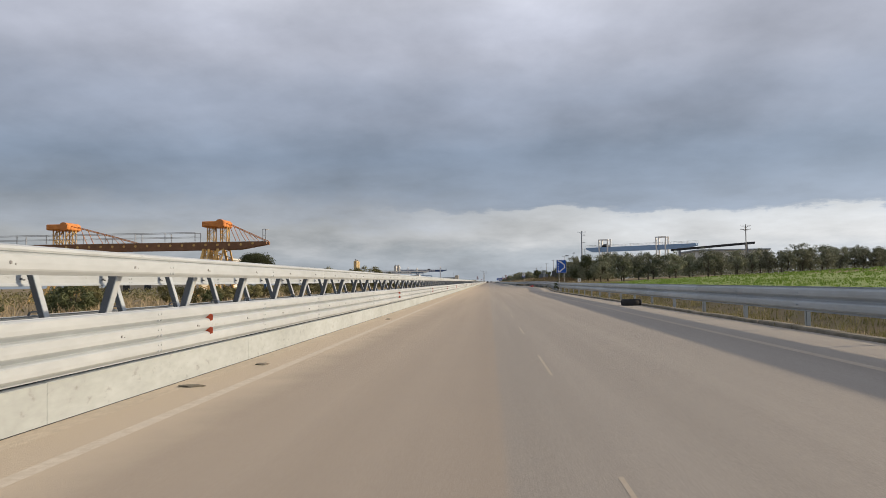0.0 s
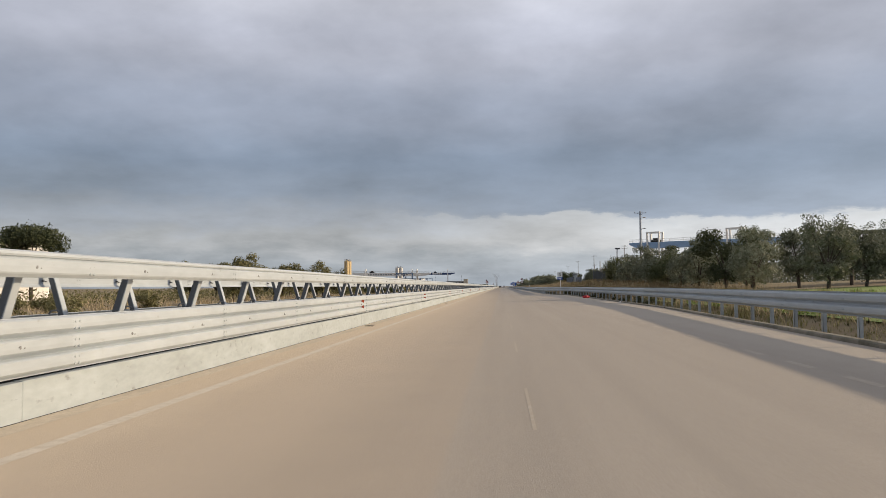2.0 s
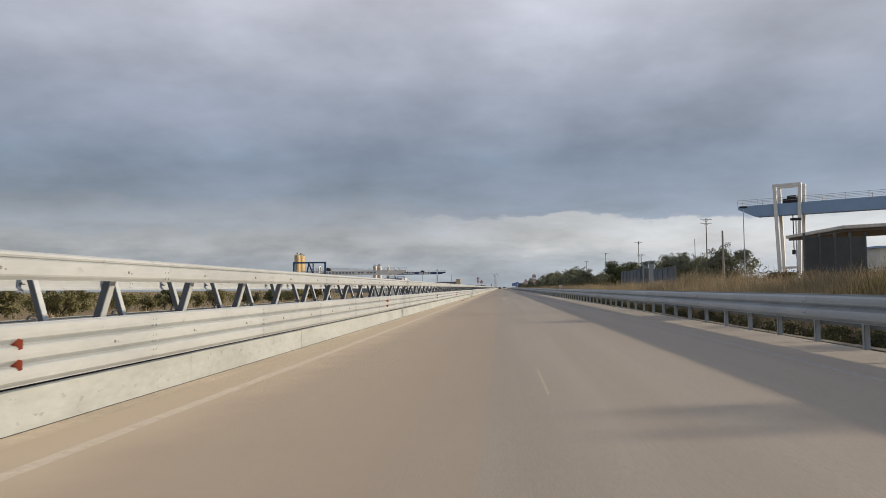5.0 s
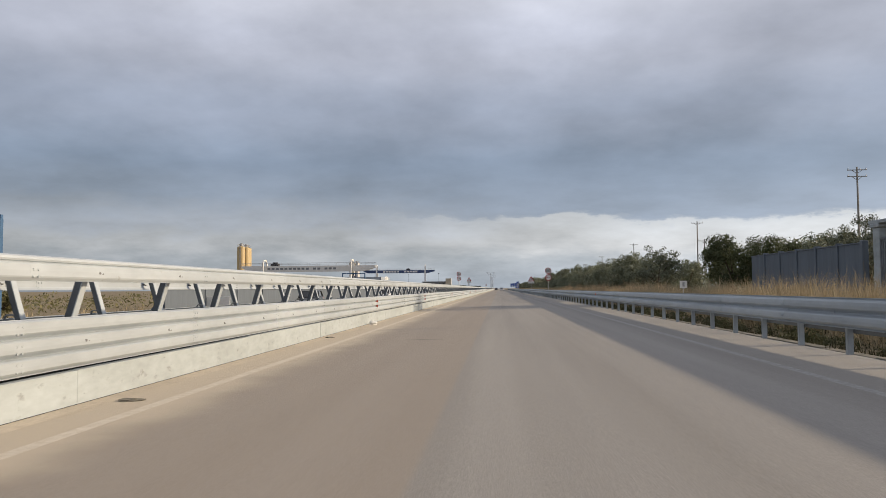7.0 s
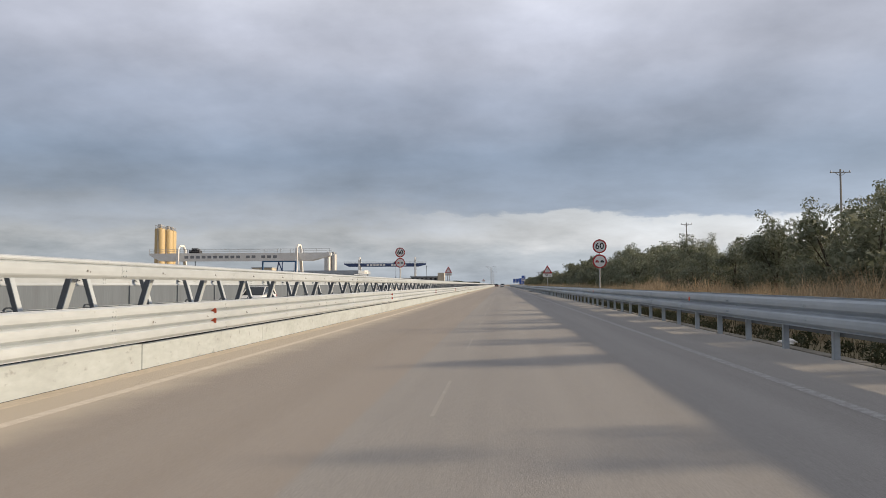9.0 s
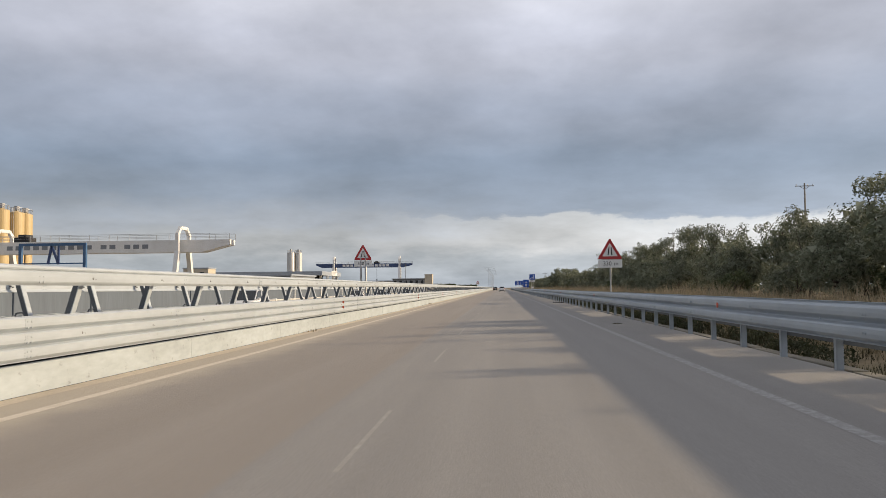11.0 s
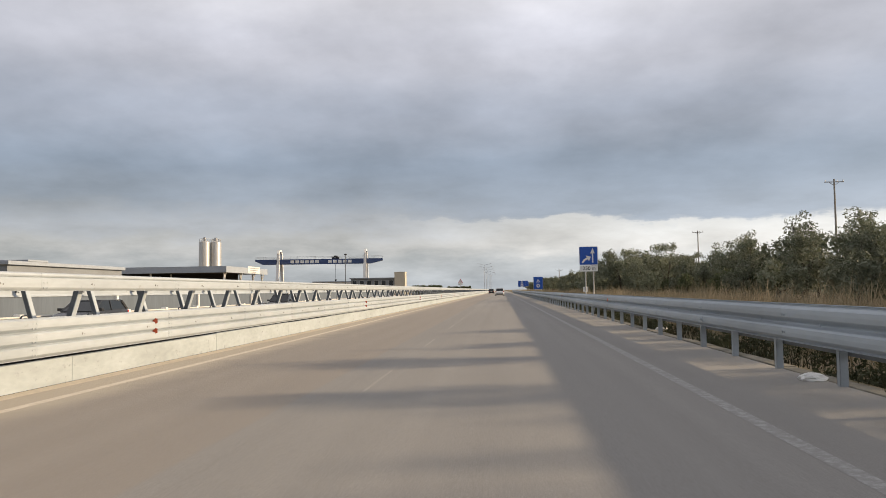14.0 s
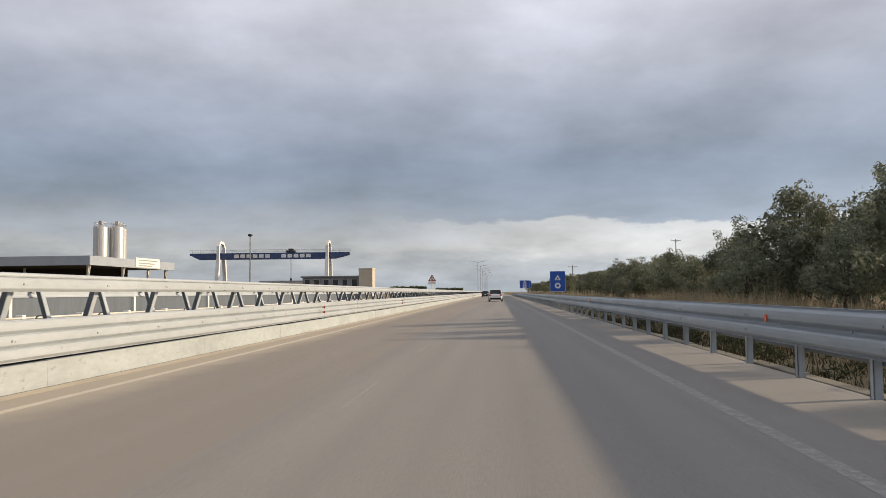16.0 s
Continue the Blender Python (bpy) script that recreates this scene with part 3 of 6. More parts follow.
def lay_row(parts, shift, span):
    row, p_low, p_top, b_low, b_top, post, kerb, shim = parts
    n = int(span / PITCH)
    at = POST0 + shift - 14 * PITCH
    for i in range(n):
        y = at + i * PITCH
        if i:
            share(post, Matrix.Translation((0, y, 0)))
            share(b_low, Matrix.Translation((0, y, 0)))
            share(b_top, Matrix.Translation((0, y, 0)))
        else:
            for o in (post, b_low, b_top):
                o.matrix_basis = Matrix.Translation((0, y, 0))
    for i in range(n // 2):
        y = at + i * PANEL + 0.9
        for o in (p_low, p_top):
            if i:
                share(o, Matrix.Translation((0, y, 0)) @ pose(0, 0, 0, 0, 0, random.uniform(-0.05, 0.05)))
            else:
                o.matrix_basis = Matrix.Translation((0, y, 0))
    for i in range(int(span / 6.0)):
        y = at + 6.0 * i
        for o in (kerb, shim):
            if i:
                share(o, Matrix.Translation((random.uniform(-0.006, 0.006), y, random.uniform(-0.010, 0.008))))
            else:
                o.matrix_basis = Matrix.Translation((0, y, 0))


SPAN = 655.0
lay_row(near, 0.0, SPAN)
lay_row(far, -0.4, SPAN)


def far_run(face, way, row):
    """The barrier beyond, joined into one length."""
    y0, y1 = POST0 - 14 * PITCH + SPAN - 1.0, 1500.0
    bm = bmesh.new()
    sweep(bm, waves(0.362, 0.93, 3, 0.07, face + way * 0.10, way, BROAD), y0, y1, -0.006 * way)
    sweep(bm, [(face + way * (0.25 - 0.06 * (1 - d)), 1.315 + 0.25 * q) for q, d in UPPER], y0, y1, -0.006 * way)
    tagged(part("beam_run", bm, STEEL, row), kind="stuff")
    bm = bmesh.new()
    box(bm, face - way * 0.34, face, y0, y1, SLOPE * face - 0.02, 0.315)
    tagged(part("kerb_run", bm, CONCRETE, row), kind="stuff")
    vs, fs = [], []
    y = y0 + PITCH
    while y < y1:
        k = len(vs)
        for x, z in ((face - way * 0.27, 0.3), (face + way * 0.10, 1.5)):
            for sx, sy in ((-1, -1), (1, -1), (1, 1), (-1, 1)):
                vs.append((x + sx * 0.055, y + sy * 0.05, z))
        fs += [[k + i for i in q] for q in ((0, 4, 5, 1), (1, 5, 6, 2), (2, 6, 7, 3), (3, 7, 4, 0))]
        y += PITCH
    tagged(mesh_of("post_run", vs, fs, STEEL_DARK, row), kind="stuff")


far_run(-4.13, 1, near[0])
far_run(-6.07, -1, far[0])
far[0].matrix_basis = Matrix.Translation((0, 0, -0.085))

gravel = ribbon("median_gravel", -5.75, -4.45, -60, 1500, 0.16, DUST)
tagged(gravel, "gravel fill between the two barrier kerbs", "gravel", kind="structure")

bm = bmesh.new()
for z in (0.56, 0.745):
    box(bm, -4.085, -4.035, -0.006, 0.012, z - 0.05, z + 0.05)
    vs = [bm.verts.new(p) for p in ((-4.10, -0.014, z - 0.075), (-3.985, -0.014, z - 0.04), (-3.985, -0.014, z + 0.04), (-4.10, -0.014, z + 0.075))]
    bm.faces.new(vs[::-1])
flag = part("reflector", bm, RED, near[0], "pair of red reflectors set into the beam's grooves")
spots = [10.3, 34.0, 54.7, 74.9, 96.1, 116.4, 138.3, 160, 182.3, 204.5, 227, 249.6, 273.3, 292.6, 321.1, 345, 371, 398.2, 424.4, 447, 471.0, 493.5, 518, 539.8, 563, 586]
for i, y in enumerate(spots):
    if i:
        share(flag, Matrix.Translation((0, y, 0)))
    else:
        flag.matrix_basis = Matrix.Translation((0, y, 0))

# ---- verge guardrail ----


def verge_rail(name, label, x, y_from, y_to, zbase, height, width, pitch, lean=0.0, individual=True):
    """A two-wave guardrail on channel posts, facing the road; the beam's foot and height are above zbase."""
    row = thing(name, (0, 0, 0), label, "guardrail", kind="structure")
    z1 = zbase + height
    prof = waves(z1 - width, z1, 2, 0.08, x, -1, ((0.08, 0.12), (0.20, 0.72), (0.29, 0.95), (0.5, 1.0), (0.72, 0.96), (0.82, 0.74), (0.93, 0.12)))
    bm = bmesh.new()
    sweep(bm, prof, 0, 4.0 + 0.14, -0.006)
    for z in (z1 - width * 0.3, z1 - width * 0.75):
        for y in (0.04, 0.11):
            rod(bm, (x + 0.02, y, z), (x - 0.012, y, z), 0.014, seg=6)
    beam = part("beam", bm, STEEL_SHADED, row)
    bm = bmesh.new()
    box(bm, x + 0.25, x + 0.262, -0.045, 0.045, zbase - 0.35, z1 - 0.05)
    box(bm, x + 0.25, x + 0.34, -0.045, -0.033, zbase - 0.35, z1 - 0.05)
    box(bm, x + 0.25, x + 0.34, 0.033, 0.045, zbase - 0.35, z1 - 0.05)
    box(bm, x + 0.08, x + 0.25, -0.03, 0.03, z1 - width * 0.85, z1 - width * 0.2)
    rod(bm, (x + 0.10, 0, z1 - width * 0.5), (x + 0.066, 0, z1 - width * 0.5), 0.02, seg=6)
    post = part("post", bm, STEEL_SHADED, row)
    # an unseen plate on the back of the posts, added to widen the beam's shadow
    bm = bmesh.new()
    box(bm, x + 0.345, x + 0.352, 0.0, 4.0, z1 - 0.575, z1 - 0.34)
    guard = part("wheel_guard", bm, STEEL_DARK, row)
    n = int((y_to - y_from) / pitch)
    for i in range(n):
        m = Matrix.Translation((0, y_from + i * pitch, 0)) @ pose(0, 0, 0, 0, 0, 0)
        if i:
            share(post, m)
        else:
            post.matrix_basis = m
    for i in range(int((y_to - y_from) / 4.0)):
        m = Matrix.Translation((0, y_from + i * 4.0 - 0.3, 0)) @ pose(0, 0, 0, 0, 0, random.uniform(-0.08, 0.08))
        if i:
            share(beam, m)
            share(guard, m)
        else:
            beam.matrix_basis = m
            guard.matrix_basis = m
    return row


rail_main = verge_rail("guardrail", "grey galvanised two-wave guardrail along the verge", 6.0, 394.2 - 110 * 1.992, 720.0, 0.105, 0.92, 0.47, 1.992)
rail_bay = verge_rail("guardrail_lay_by", "grey galvanised guardrail set back behind the lay-by", 0.0, 0.0, 8.2, 0.115, 0.92, 0.47, 2.0)
for child in list(rail_bay.children):
    if child.name.startswith("post") and child.matrix_basis.translation.y > 2.1:
        bpy.data.objects.remove(child)
first = [o for o in rail_bay.children if o.name.startswith("beam")][0]
stand = [o for o in rail_bay.children if o.name.startswith("post")][0]
for o in list(rail_bay.children):
    if o is not first and o is not stand:
        bpy.data.objects.remove(o)
bay_rail = lambda y: lay(y) + 0.42 - 0.748 * max(0.0, min(1.0, (y - 146.0) / 26.0))
ys = list(np.arange(75.4, 172.0, 4.0))
for i, y in enumerate(ys):
    a, b = bay_rail(y), bay_rail(y + 4.0)
    turn = math.degrees(math.atan2(a - b, 4.0))
    for k, o in ((0, first), (0, stand), (2, stand)):
        m = pose(a + (b - a) * k / 4, y + k, SLOPE * a - 0.11, 0, 0, turn)
        if i == 0 and k == 0:
            o.matrix_basis = m
        else:
            share(o, m)
rail_start = verge_rail("guardrail_near_field", "dull grey guardrail beside the green field", 0.0, -40.0, 78.0, 0.10, 0.90, 0.50, 4.0)
for o in [o for o in rail_start.children if o.name.startswith("wheel_guard")]:
    bpy.data.objects.remove(o)
rail_start.matrix_basis = pose(6.27, 0, 0, 0, 0, -0.45)
bm = bmesh.new()
rod(bm, (6.003, 0, 0.86), (5.983, 0, 0.86), 0.05, seg=8)
glow = part("reflector", bm, RED, rail_main, "small red reflector on the beam")
glow.matrix_basis = Matrix.Translation((0, 286.8, 0))
for i in range(1, 18):
    share(glow, Matrix.Translation((0, 286.8 + 19.6 * i, 0)))
kerb_row = thing("verge_kerb", (0, 0, 0), "low stained concrete kerb along the verge", "kerb", kind="structure")
bm = bmesh.new()
box(bm, 6.34, 6.56, 0.004, 1.996, 0.0, 0.128, 0.01)
stone = part("kerb_stone", bm, KERB_STONE, kerb_row)
stone.matrix_basis = Matrix.Translation((0, 174, 0))
for i in range(1, 270):
    share(stone, Matrix.Translation((random.uniform(-0.01, 0.01), 174 + 2 * i, random.uniform(-0.012, 0.006))))
bm = bmesh.new()
box(bm, 6.34, 6.56, 0.004, 1.996, 0.0, 0.19, 0.025)
stone = part("kerb_stone", bm, KERB_STONE, kerb_row)
stone.matrix_basis = Matrix.Translation((0, -40, 0))
for i in range(1, 57):
    share(stone, Matrix.Translation((random.uniform(-0.02, 0.02), -40 + 2 * i, random.uniform(-0.02, 0.01))))
for i in range(50):
    y = 74 + 2 * i
    dx = lay(y) - 6.32
    share(stone, pose(dx - 0.02, y, 0.02, 0, 0, math.degrees(math.atan2(lay(y) - lay(y + 2), 2))))

# ---- more materials ----
LEAF_OLIVE = leaf_material("olive_leaves", (0.10, 0.118, 0.072), (0.25, 0.265, 0.195))
LEAF_DARK = leaf_material("dark_leaves", (0.05, 0.066, 0.03), (0.115, 0.13, 0.065))
LEAF_WARM = leaf_material("sunny_leaves", (0.11, 0.11, 0.045), (0.21, 0.195, 0.10))
LEAF_BANK = leaf_material("bank_olive_leaves", (0.07, 0.082, 0.036), (0.19, 0.19, 0.09))
STRAW = leaf_material("dry_grass", (0.245, 0.20, 0.12), (0.48, 0.40, 0.27))
# green weeds darkened so that the colour holds the shade under the rail
WEED = leaf_material("green_weeds", (0.025, 0.03, 0.013), (0.075, 0.068, 0.035))
CROP = leaf_material("green_crop", (0.15, 0.25, 0.04), (0.23, 0.36, 0.07))
BARK = material("bark", (0.075, 0.062, 0.05), 0.9, dark=(0.04, 0.034, 0.028), scale=4.0, bump=0.5, bump_scale=20)
WHITE_PAINT = material("white_paint", (0.74, 0.74, 0.73), 0.5, dark=(0.60, 0.59, 0.56), scale=0.8, amount=0.6, fine=9)
WHITE_WALL = material("white_plaster", (0.66, 0.65, 0.62), 0.9, dark=(0.45, 0.43, 0.40), scale=0.35, amount=0.7, fine=6, bump=0.2)
CREAM_WALL = material("cream_plaster", (0.52, 0.47, 0.38), 0.9, dark=(0.40, 0.36, 0.29), scale=0.35, amount=0.6, fine=6)
GREY_WALL = material("grey_wall", (0.22, 0.24, 0.26), 0.8, dark=(0.16, 0.17, 0.19), scale=0.3, amount=0.7, fine=7)
SHEET = material("sheet_fence", (0.115, 0.142, 0.175), 0.7, dark=(0.085, 0.102, 0.127), scale=0.5, amount=0.7, fine=5, stretch=(1, 3, 0.3))
GREY_ROOF = material("grey_roof", (0.34, 0.38, 0.43), 0.6, 0.2, dark=(0.26, 0.29, 0.34), scale=0.4)
# near-black paint; under the wide canopy it paints the shaded interior
DARK_OR_SHADE = material("dark_interior", (0.035, 0.036, 0.04), 0.9, scale=0.5)
ORANGE = material("orange_paint", (0.62, 0.24, 0.05), 0.55, dark=(0.42, 0.13, 0.03), scale=1.2, amount=0.7, fine=12)
YELLOW = material("yellow_paint", (0.62, 0.40, 0.13), 0.55, dark=(0.45, 0.26, 0.08), scale=1.2, amount=0.7, fine=12)
RUST = material("rusty_beam", (0.235, 0.12, 0.06), 0.75, dark=(0.13, 0.065, 0.035), scale=0.9, amount=0.9, fine=9, bump=0.2)
TAN_SILO = material("tan_silo_paint", (0.50, 0.385, 0.20), 0.5, dark=(0.44, 0.32, 0.15), scale=0.4, fine=6, stretch=(1, 1, 0.2))
SILVER = material("silo_aluminium", (0.58, 0.57, 0.55), 0.38, 0.6, dark=(0.46, 0.45, 0.43), scale=0.5, fine=5, stretch=(1, 1, 0.3))
NAVY = material("navy_paint", (0.035, 0.065, 0.17), 0.45, dark=(0.03, 0.05, 0.12), scale=0.8)
SKY_PAINT = material("pale_blue_paint", (0.25, 0.38, 0.58), 0.5, dark=(0.19, 0.29, 0.46), scale=0.5)
BLUE_STEEL = material("blue_steel", (0.05, 0.12, 0.24), 0.5, dark=(0.03, 0.08, 0.16), scale=1.0)
RUBBER = material("rubber", (0.018, 0.018, 0.019), 0.8, scale=6.0, bump=0.3)
CAR_WHITE = material("white_car_paint", (0.72, 0.73, 0.74), 0.25, dark=(0.66, 0.67, 0.68), scale=1.0)
CAR_DARK = material("dark_car_paint", (0.03, 0.032, 0.036), 0.25, scale=1.0)
GLASS = material("dark_glass", (0.02, 0.024, 0.028), 0.08, scale=2.0)
LAMP_RED = material("tail_lamp", (0.40, 0.02, 0.02), 0.3, scale=4.0)
CLOTH_RED = material("red_plastic_bag", (0.50, 0.02, 0.03), 0.5, scale=6.0)
WOOD_POLE = material("pole_concrete", (0.26, 0.25, 0.23), 0.85, dark=(0.18, 0.17, 0.16), scale=1.0)
POLE_PALE = material("pole_pale_metal", (0.36, 0.40, 0.46), 0.6, 0.2, scale=1.0)

# ---- signs ----


def lettering(words, size, mat, parent, at, name="lettering", bold=0.0):
    """Words in the built-in font, facing -y, centred at the given place."""
    cu = bpy.data.curves.new(name, "FONT")
    cu.body, cu.size, cu.align_x, cu.align_y, cu.extrude, cu.offset = words, size, "CENTER", "CENTER", 0.001, bold
    tmp = bpy.data.objects.new(name, cu)
    scene.collection.objects.link(tmp)
    bpy.context.view_layer.update()
    me = bpy.data.meshes.new_from_object(tmp.evaluated_get(bpy.context.evaluated_depsgraph_get()))
    bpy.data.objects.remove(tmp)
    bpy.data.curves.remove(cu)
    me.materials.clear()
    me.materials.append(mat)
    ob = new(name, me)
    ob.parent = parent
    ob.matrix_basis = Matrix.Translation(at) @ pose(0, 0, 0, 90, 0, 0)
    return ob


def flat_shape(name, pts, y, mat, parent, depth=0.004, label=""):
    """A thin plate in the x-z plane with its front at y."""
    bm = bmesh.new()
    lo = [bm.verts.new((x, y, z)) for x, z in pts]
    hi = [bm.verts.new((x, y + depth, z)) for x, z in pts]
    bm.faces.new(lo)
    bm.faces.new(hi[::-1])
    for i in range(len(pts)):
        j = (i + 1) % len(pts)
        bm.faces.new((lo[j], lo[i], hi[i], hi[j]))
    bmesh.ops.recalc_face_normals(bm, faces=bm.faces[:])
    return part(name, bm, mat, parent, label)


def rect(x0, x1, z0, z1, r=0.0):
    if not r:
        return [(x0, z0), (x1, z0), (x1, z1), (x0, z1)]
    out = []
    for cx, cz, a0 in ((x1 - r, z0 + r, -90), (x1 - r, z1 - r, 0), (x0 + r, z1 - r, 90), (x0 + r, z0 + r, 180)):
        out += [(cx + r * math.cos(radians(a0 + a)), cz + r * math.sin(radians(a0 + a))) for a in (0, 30, 60, 90)]
    return out


def disc(cx, cz, r, seg=32):
    return [(cx + r * math.cos(2 * math.pi * i / seg), cz + r * math.sin(2 * math.pi * i / seg)) for i in range(seg)]


def tri(cx, z0, side, r=0.06):
    """An upright triangle with rounded corners on the base z0."""
    h = side * 0.866
    pts = []
    for (px, pz), a0 in (((cx - side / 2, z0), 150), ((cx + side / 2, z0), 270), ((cx, z0 + h), 30)):
        c = Vector((cx, z0 + h / 3))
        inner = Vector((px, pz)) + (c - Vector((px, pz))).normalized() * r * 2
        pts += [(inner.x + r * math.cos(radians(a0 + a)), inner.y + r * math.sin(radians(a0 + a))) for a in (0, 30, 60, 90, 120)]
    return pts


def posts(parent, xs, z0, z1, r=0.03, mat=None):
    bm = bmesh.new()
    rod(bm, (0, 0.05, z0), (0, 0.05, z1), r, seg=10)
    box(bm, -0.05, 0.05, 0.006, 0.04, z1 - 0.25, z1 - 0.20)
    one = part("post", bm, mat or SIGN_BACK, parent)
    one.matrix_basis = Matrix.Translation((xs[0], 0, 0))
    for x in xs[1:]:
        share(one, Matrix.Translation((x, 0, 0)))


def lay_by_sign():
    s = thing("road_sign", (7.05, 74.0, 0), "blue lay-by sign with a white lane diagram on two posts", "road sign")
    flat_shape("plate", rect(-0.47, 0.47, 1.92, 3.17, 0.06), 0, SIGN_WHITE, s)
    flat_shape("blue_field", rect(-0.45, 0.45, 1.94, 3.15, 0.05), -0.004, SIGN_BLUE, s)
    for i in range(5):
        z = 2.02 + i * 0.24
        flat_shape("lane_mark", rect(-0.33, -0.24, z, z + 0.09 + (0.06 if i in (0, 4) else 0)), -0.008, SIGN_WHITE, s)
    for pts in ([(-0.20, 2.00), (-0.10, 2.00), (-0.02, 2.15), (-0.10, 2.20), (-0.2, 2.10)], [(-0.10, 2.20), (-0.02, 2.12), (0.34, 2.40), (0.24, 2.44)],
                [(0.24, 2.44), (0.34, 2.40), (0.34, 2.72), (0.24, 2.68)], [(0.24, 2.68), (0.34, 2.72), (-0.0, 3.02), (-0.10, 2.93)], [(-0.2, 2.98), (-0.10, 2.93), (0.0, 3.02), (-0.1, 3.08), (-0.2, 3.08)]):
        flat_shape("lane_edge", pts, -0.008, SIGN_WHITE, s)
    posts(s, (-0.24, 0.24), 0.0, 3.0)
    return s


def speed_sign(x, y, r, z_hi, z_lo, base, label):
    s = thing("speed_sign", (x, y, 0), label, "road sign", group="speed limit signs")
    for z in (z_hi, z_lo):
        flat_shape("disc", disc(0, z, r), 0, SIGN_WHITE, s, 0.01)
        rim = bmesh.new()
        n = 36
        o = [rim.verts.new((r * math.cos(2 * math.pi * i / n), -0.004, z + r * math.sin(2 * math.pi * i / n))) for i in range(n)]
        q = [rim.verts.new((r * 0.80 * math.cos(2 * math.pi * i / n), -0.004, z + r * 0.80 * math.sin(2 * math.pi * i / n))) for i in range(n)]
        for i in range(n):
            rim.faces.new((o[i], o[(i + 1) % n], q[(i + 1) % n], q[i]))
        part("rim", rim, SIGN_RED, s)
    lettering("60", r * 1.25, SIGN_BLACK, s, (0, -0.004, z_hi), bold=0.008)
    for dx, mat in ((-0.36, SIGN_RED), (0.36, SIGN_BLACK)):
        bm = bmesh.new()
        box(bm, r * (dx - 0.26), r * (dx + 0.26), -0.006, -0.001, z_lo - r * 0.16, z_lo + r * 0.04, 0.002)
        box(bm, r * (dx - 0.16), r * (dx + 0.16), -0.006, -0.001, z_lo + r * 0.05, z_lo + r * 0.18, 0.002)
        part("car_symbol", bm, mat, s)
    posts(s, (0,), base, z_hi + r * 0.7, 0.045)
    return s


def narrowing_sign(x, y, side, z0, base, words, xs, r, label):
    """A warning triangle with a distance plate below."""
    s = thing("warning_sign", (x, y, 0), label, "road sign", group="warning signs")
    flat_shape("triangle", tri(0, z0, side), 0, SIGN_RED, s, 0.01)
    flat_shape("white_field", tri(0, z0 + side * 0.115, side * 0.62, 0.02), -0.004, SIGN_WHITE, s)
    k = side
    flat_shape("lane_symbol", [(-0.10 * k, z0 + 0.17 * k), (-0.05 * k, z0 + 0.17 * k), (-0.035 * k, z0 + 0.30 * k), (-0.015 * k, z0 + 0.50 * k), (-0.045 * k, z0 + 0.50 * k), (-0.08 * k, z0 + 0.30 * k)], -0.008, SIGN_BLACK, s)
    flat_shape("lane_symbol", [(0.05 * k, z0 + 0.17 * k), (0.10 * k, z0 + 0.17 * k), (0.07 * k, z0 + 0.50 * k), (0.035 * k, z0 + 0.50 * k)], -0.008, SIGN_BLACK, s)
    h = side * 0.32
    flat_shape("distance_plate", rect(-side * 0.48, side * 0.48, z0 - h - 0.03, z0 - 0.02, 0.03), 0, SIGN_WHITE, s, 0.01)
    if words:
        number, unit = words.split()
        lettering(number, h * 0.72, SIGN_BLACK, s, (-h * 0.35, -0.004, z0 - h / 2 - 0.03))
        lettering(unit, h * 0.72, SIGN_BLACK, s, (h * 0.75, -0.004, z0 - h / 2 - 0.03))
    posts(s, xs, base, z0 + 0.25, r)
    return s


def merge_sign():
    s = thing("road_sign", (6.92, 496.4, 0), "blue square merging-lanes sign with a white distance plate", "road sign")
    flat_shape("plate", rect(-0.47, 0.47, 2.44, 3.38, 0.05), 0, SIGN_WHITE, s)
    flat_shape("blue_field", rect(-0.45, 0.45, 2.46, 3.36, 0.04), -0.004, SIGN_BLUE, s)
    flat_shape("arrow", rect(0.17, 0.24, 2.55, 3.05), -0.008, SIGN_WHITE, s)
    flat_shape("arrow_head", [(0.09, 3.03), (0.32, 3.03), (0.205, 3.30)], -0.008, SIGN_WHITE, s)
    flat_shape("side_arrow", [(-0.36, 2.58), (-0.28, 2.53), (-0.18, 2.66), (-0.02, 2.74), (-0.06, 2.82), (-0.24, 2.74)], -0.008, SIGN_WHITE, s)
    flat_shape("arrow_head", [(-0.14, 2.92), (0.12, 2.86), (0.02, 2.62)], -0.008, SIGN_WHITE, s)
    flat_shape("distance_plate", rect(-0.46, 0.46, 2.11, 2.42, 0.03), 0, SIGN_WHITE, s)
    lettering("250", 0.26, SIGN_BLACK, s, (-0.11, -0.004, 2.265))
    lettering("m", 0.26, SIGN_BLACK, s, (0.25, -0.004, 2.265))
    posts(s, (-0.16, 0.24), 0.0, 3.1)
    return s


def milestone(x, y, z, group="kilometre plates"):
    s = thing("kilometre_plate", (x, y, 0), "small white kilometre plate on a short post", "road sign", group=group)
    flat_shape("plate", rect(-0.14, 0.14, z - 0.28, z, 0.02), 0, SIGN_WHITE, s)
    flat_shape("writing_bar", rect(-0.04, 0.04, z - 0.22, z - 0.05), -0.004, SIGN_BACK, s)
    posts(s, (0,), -0.1, z - 0.05, 0.02)
    return s


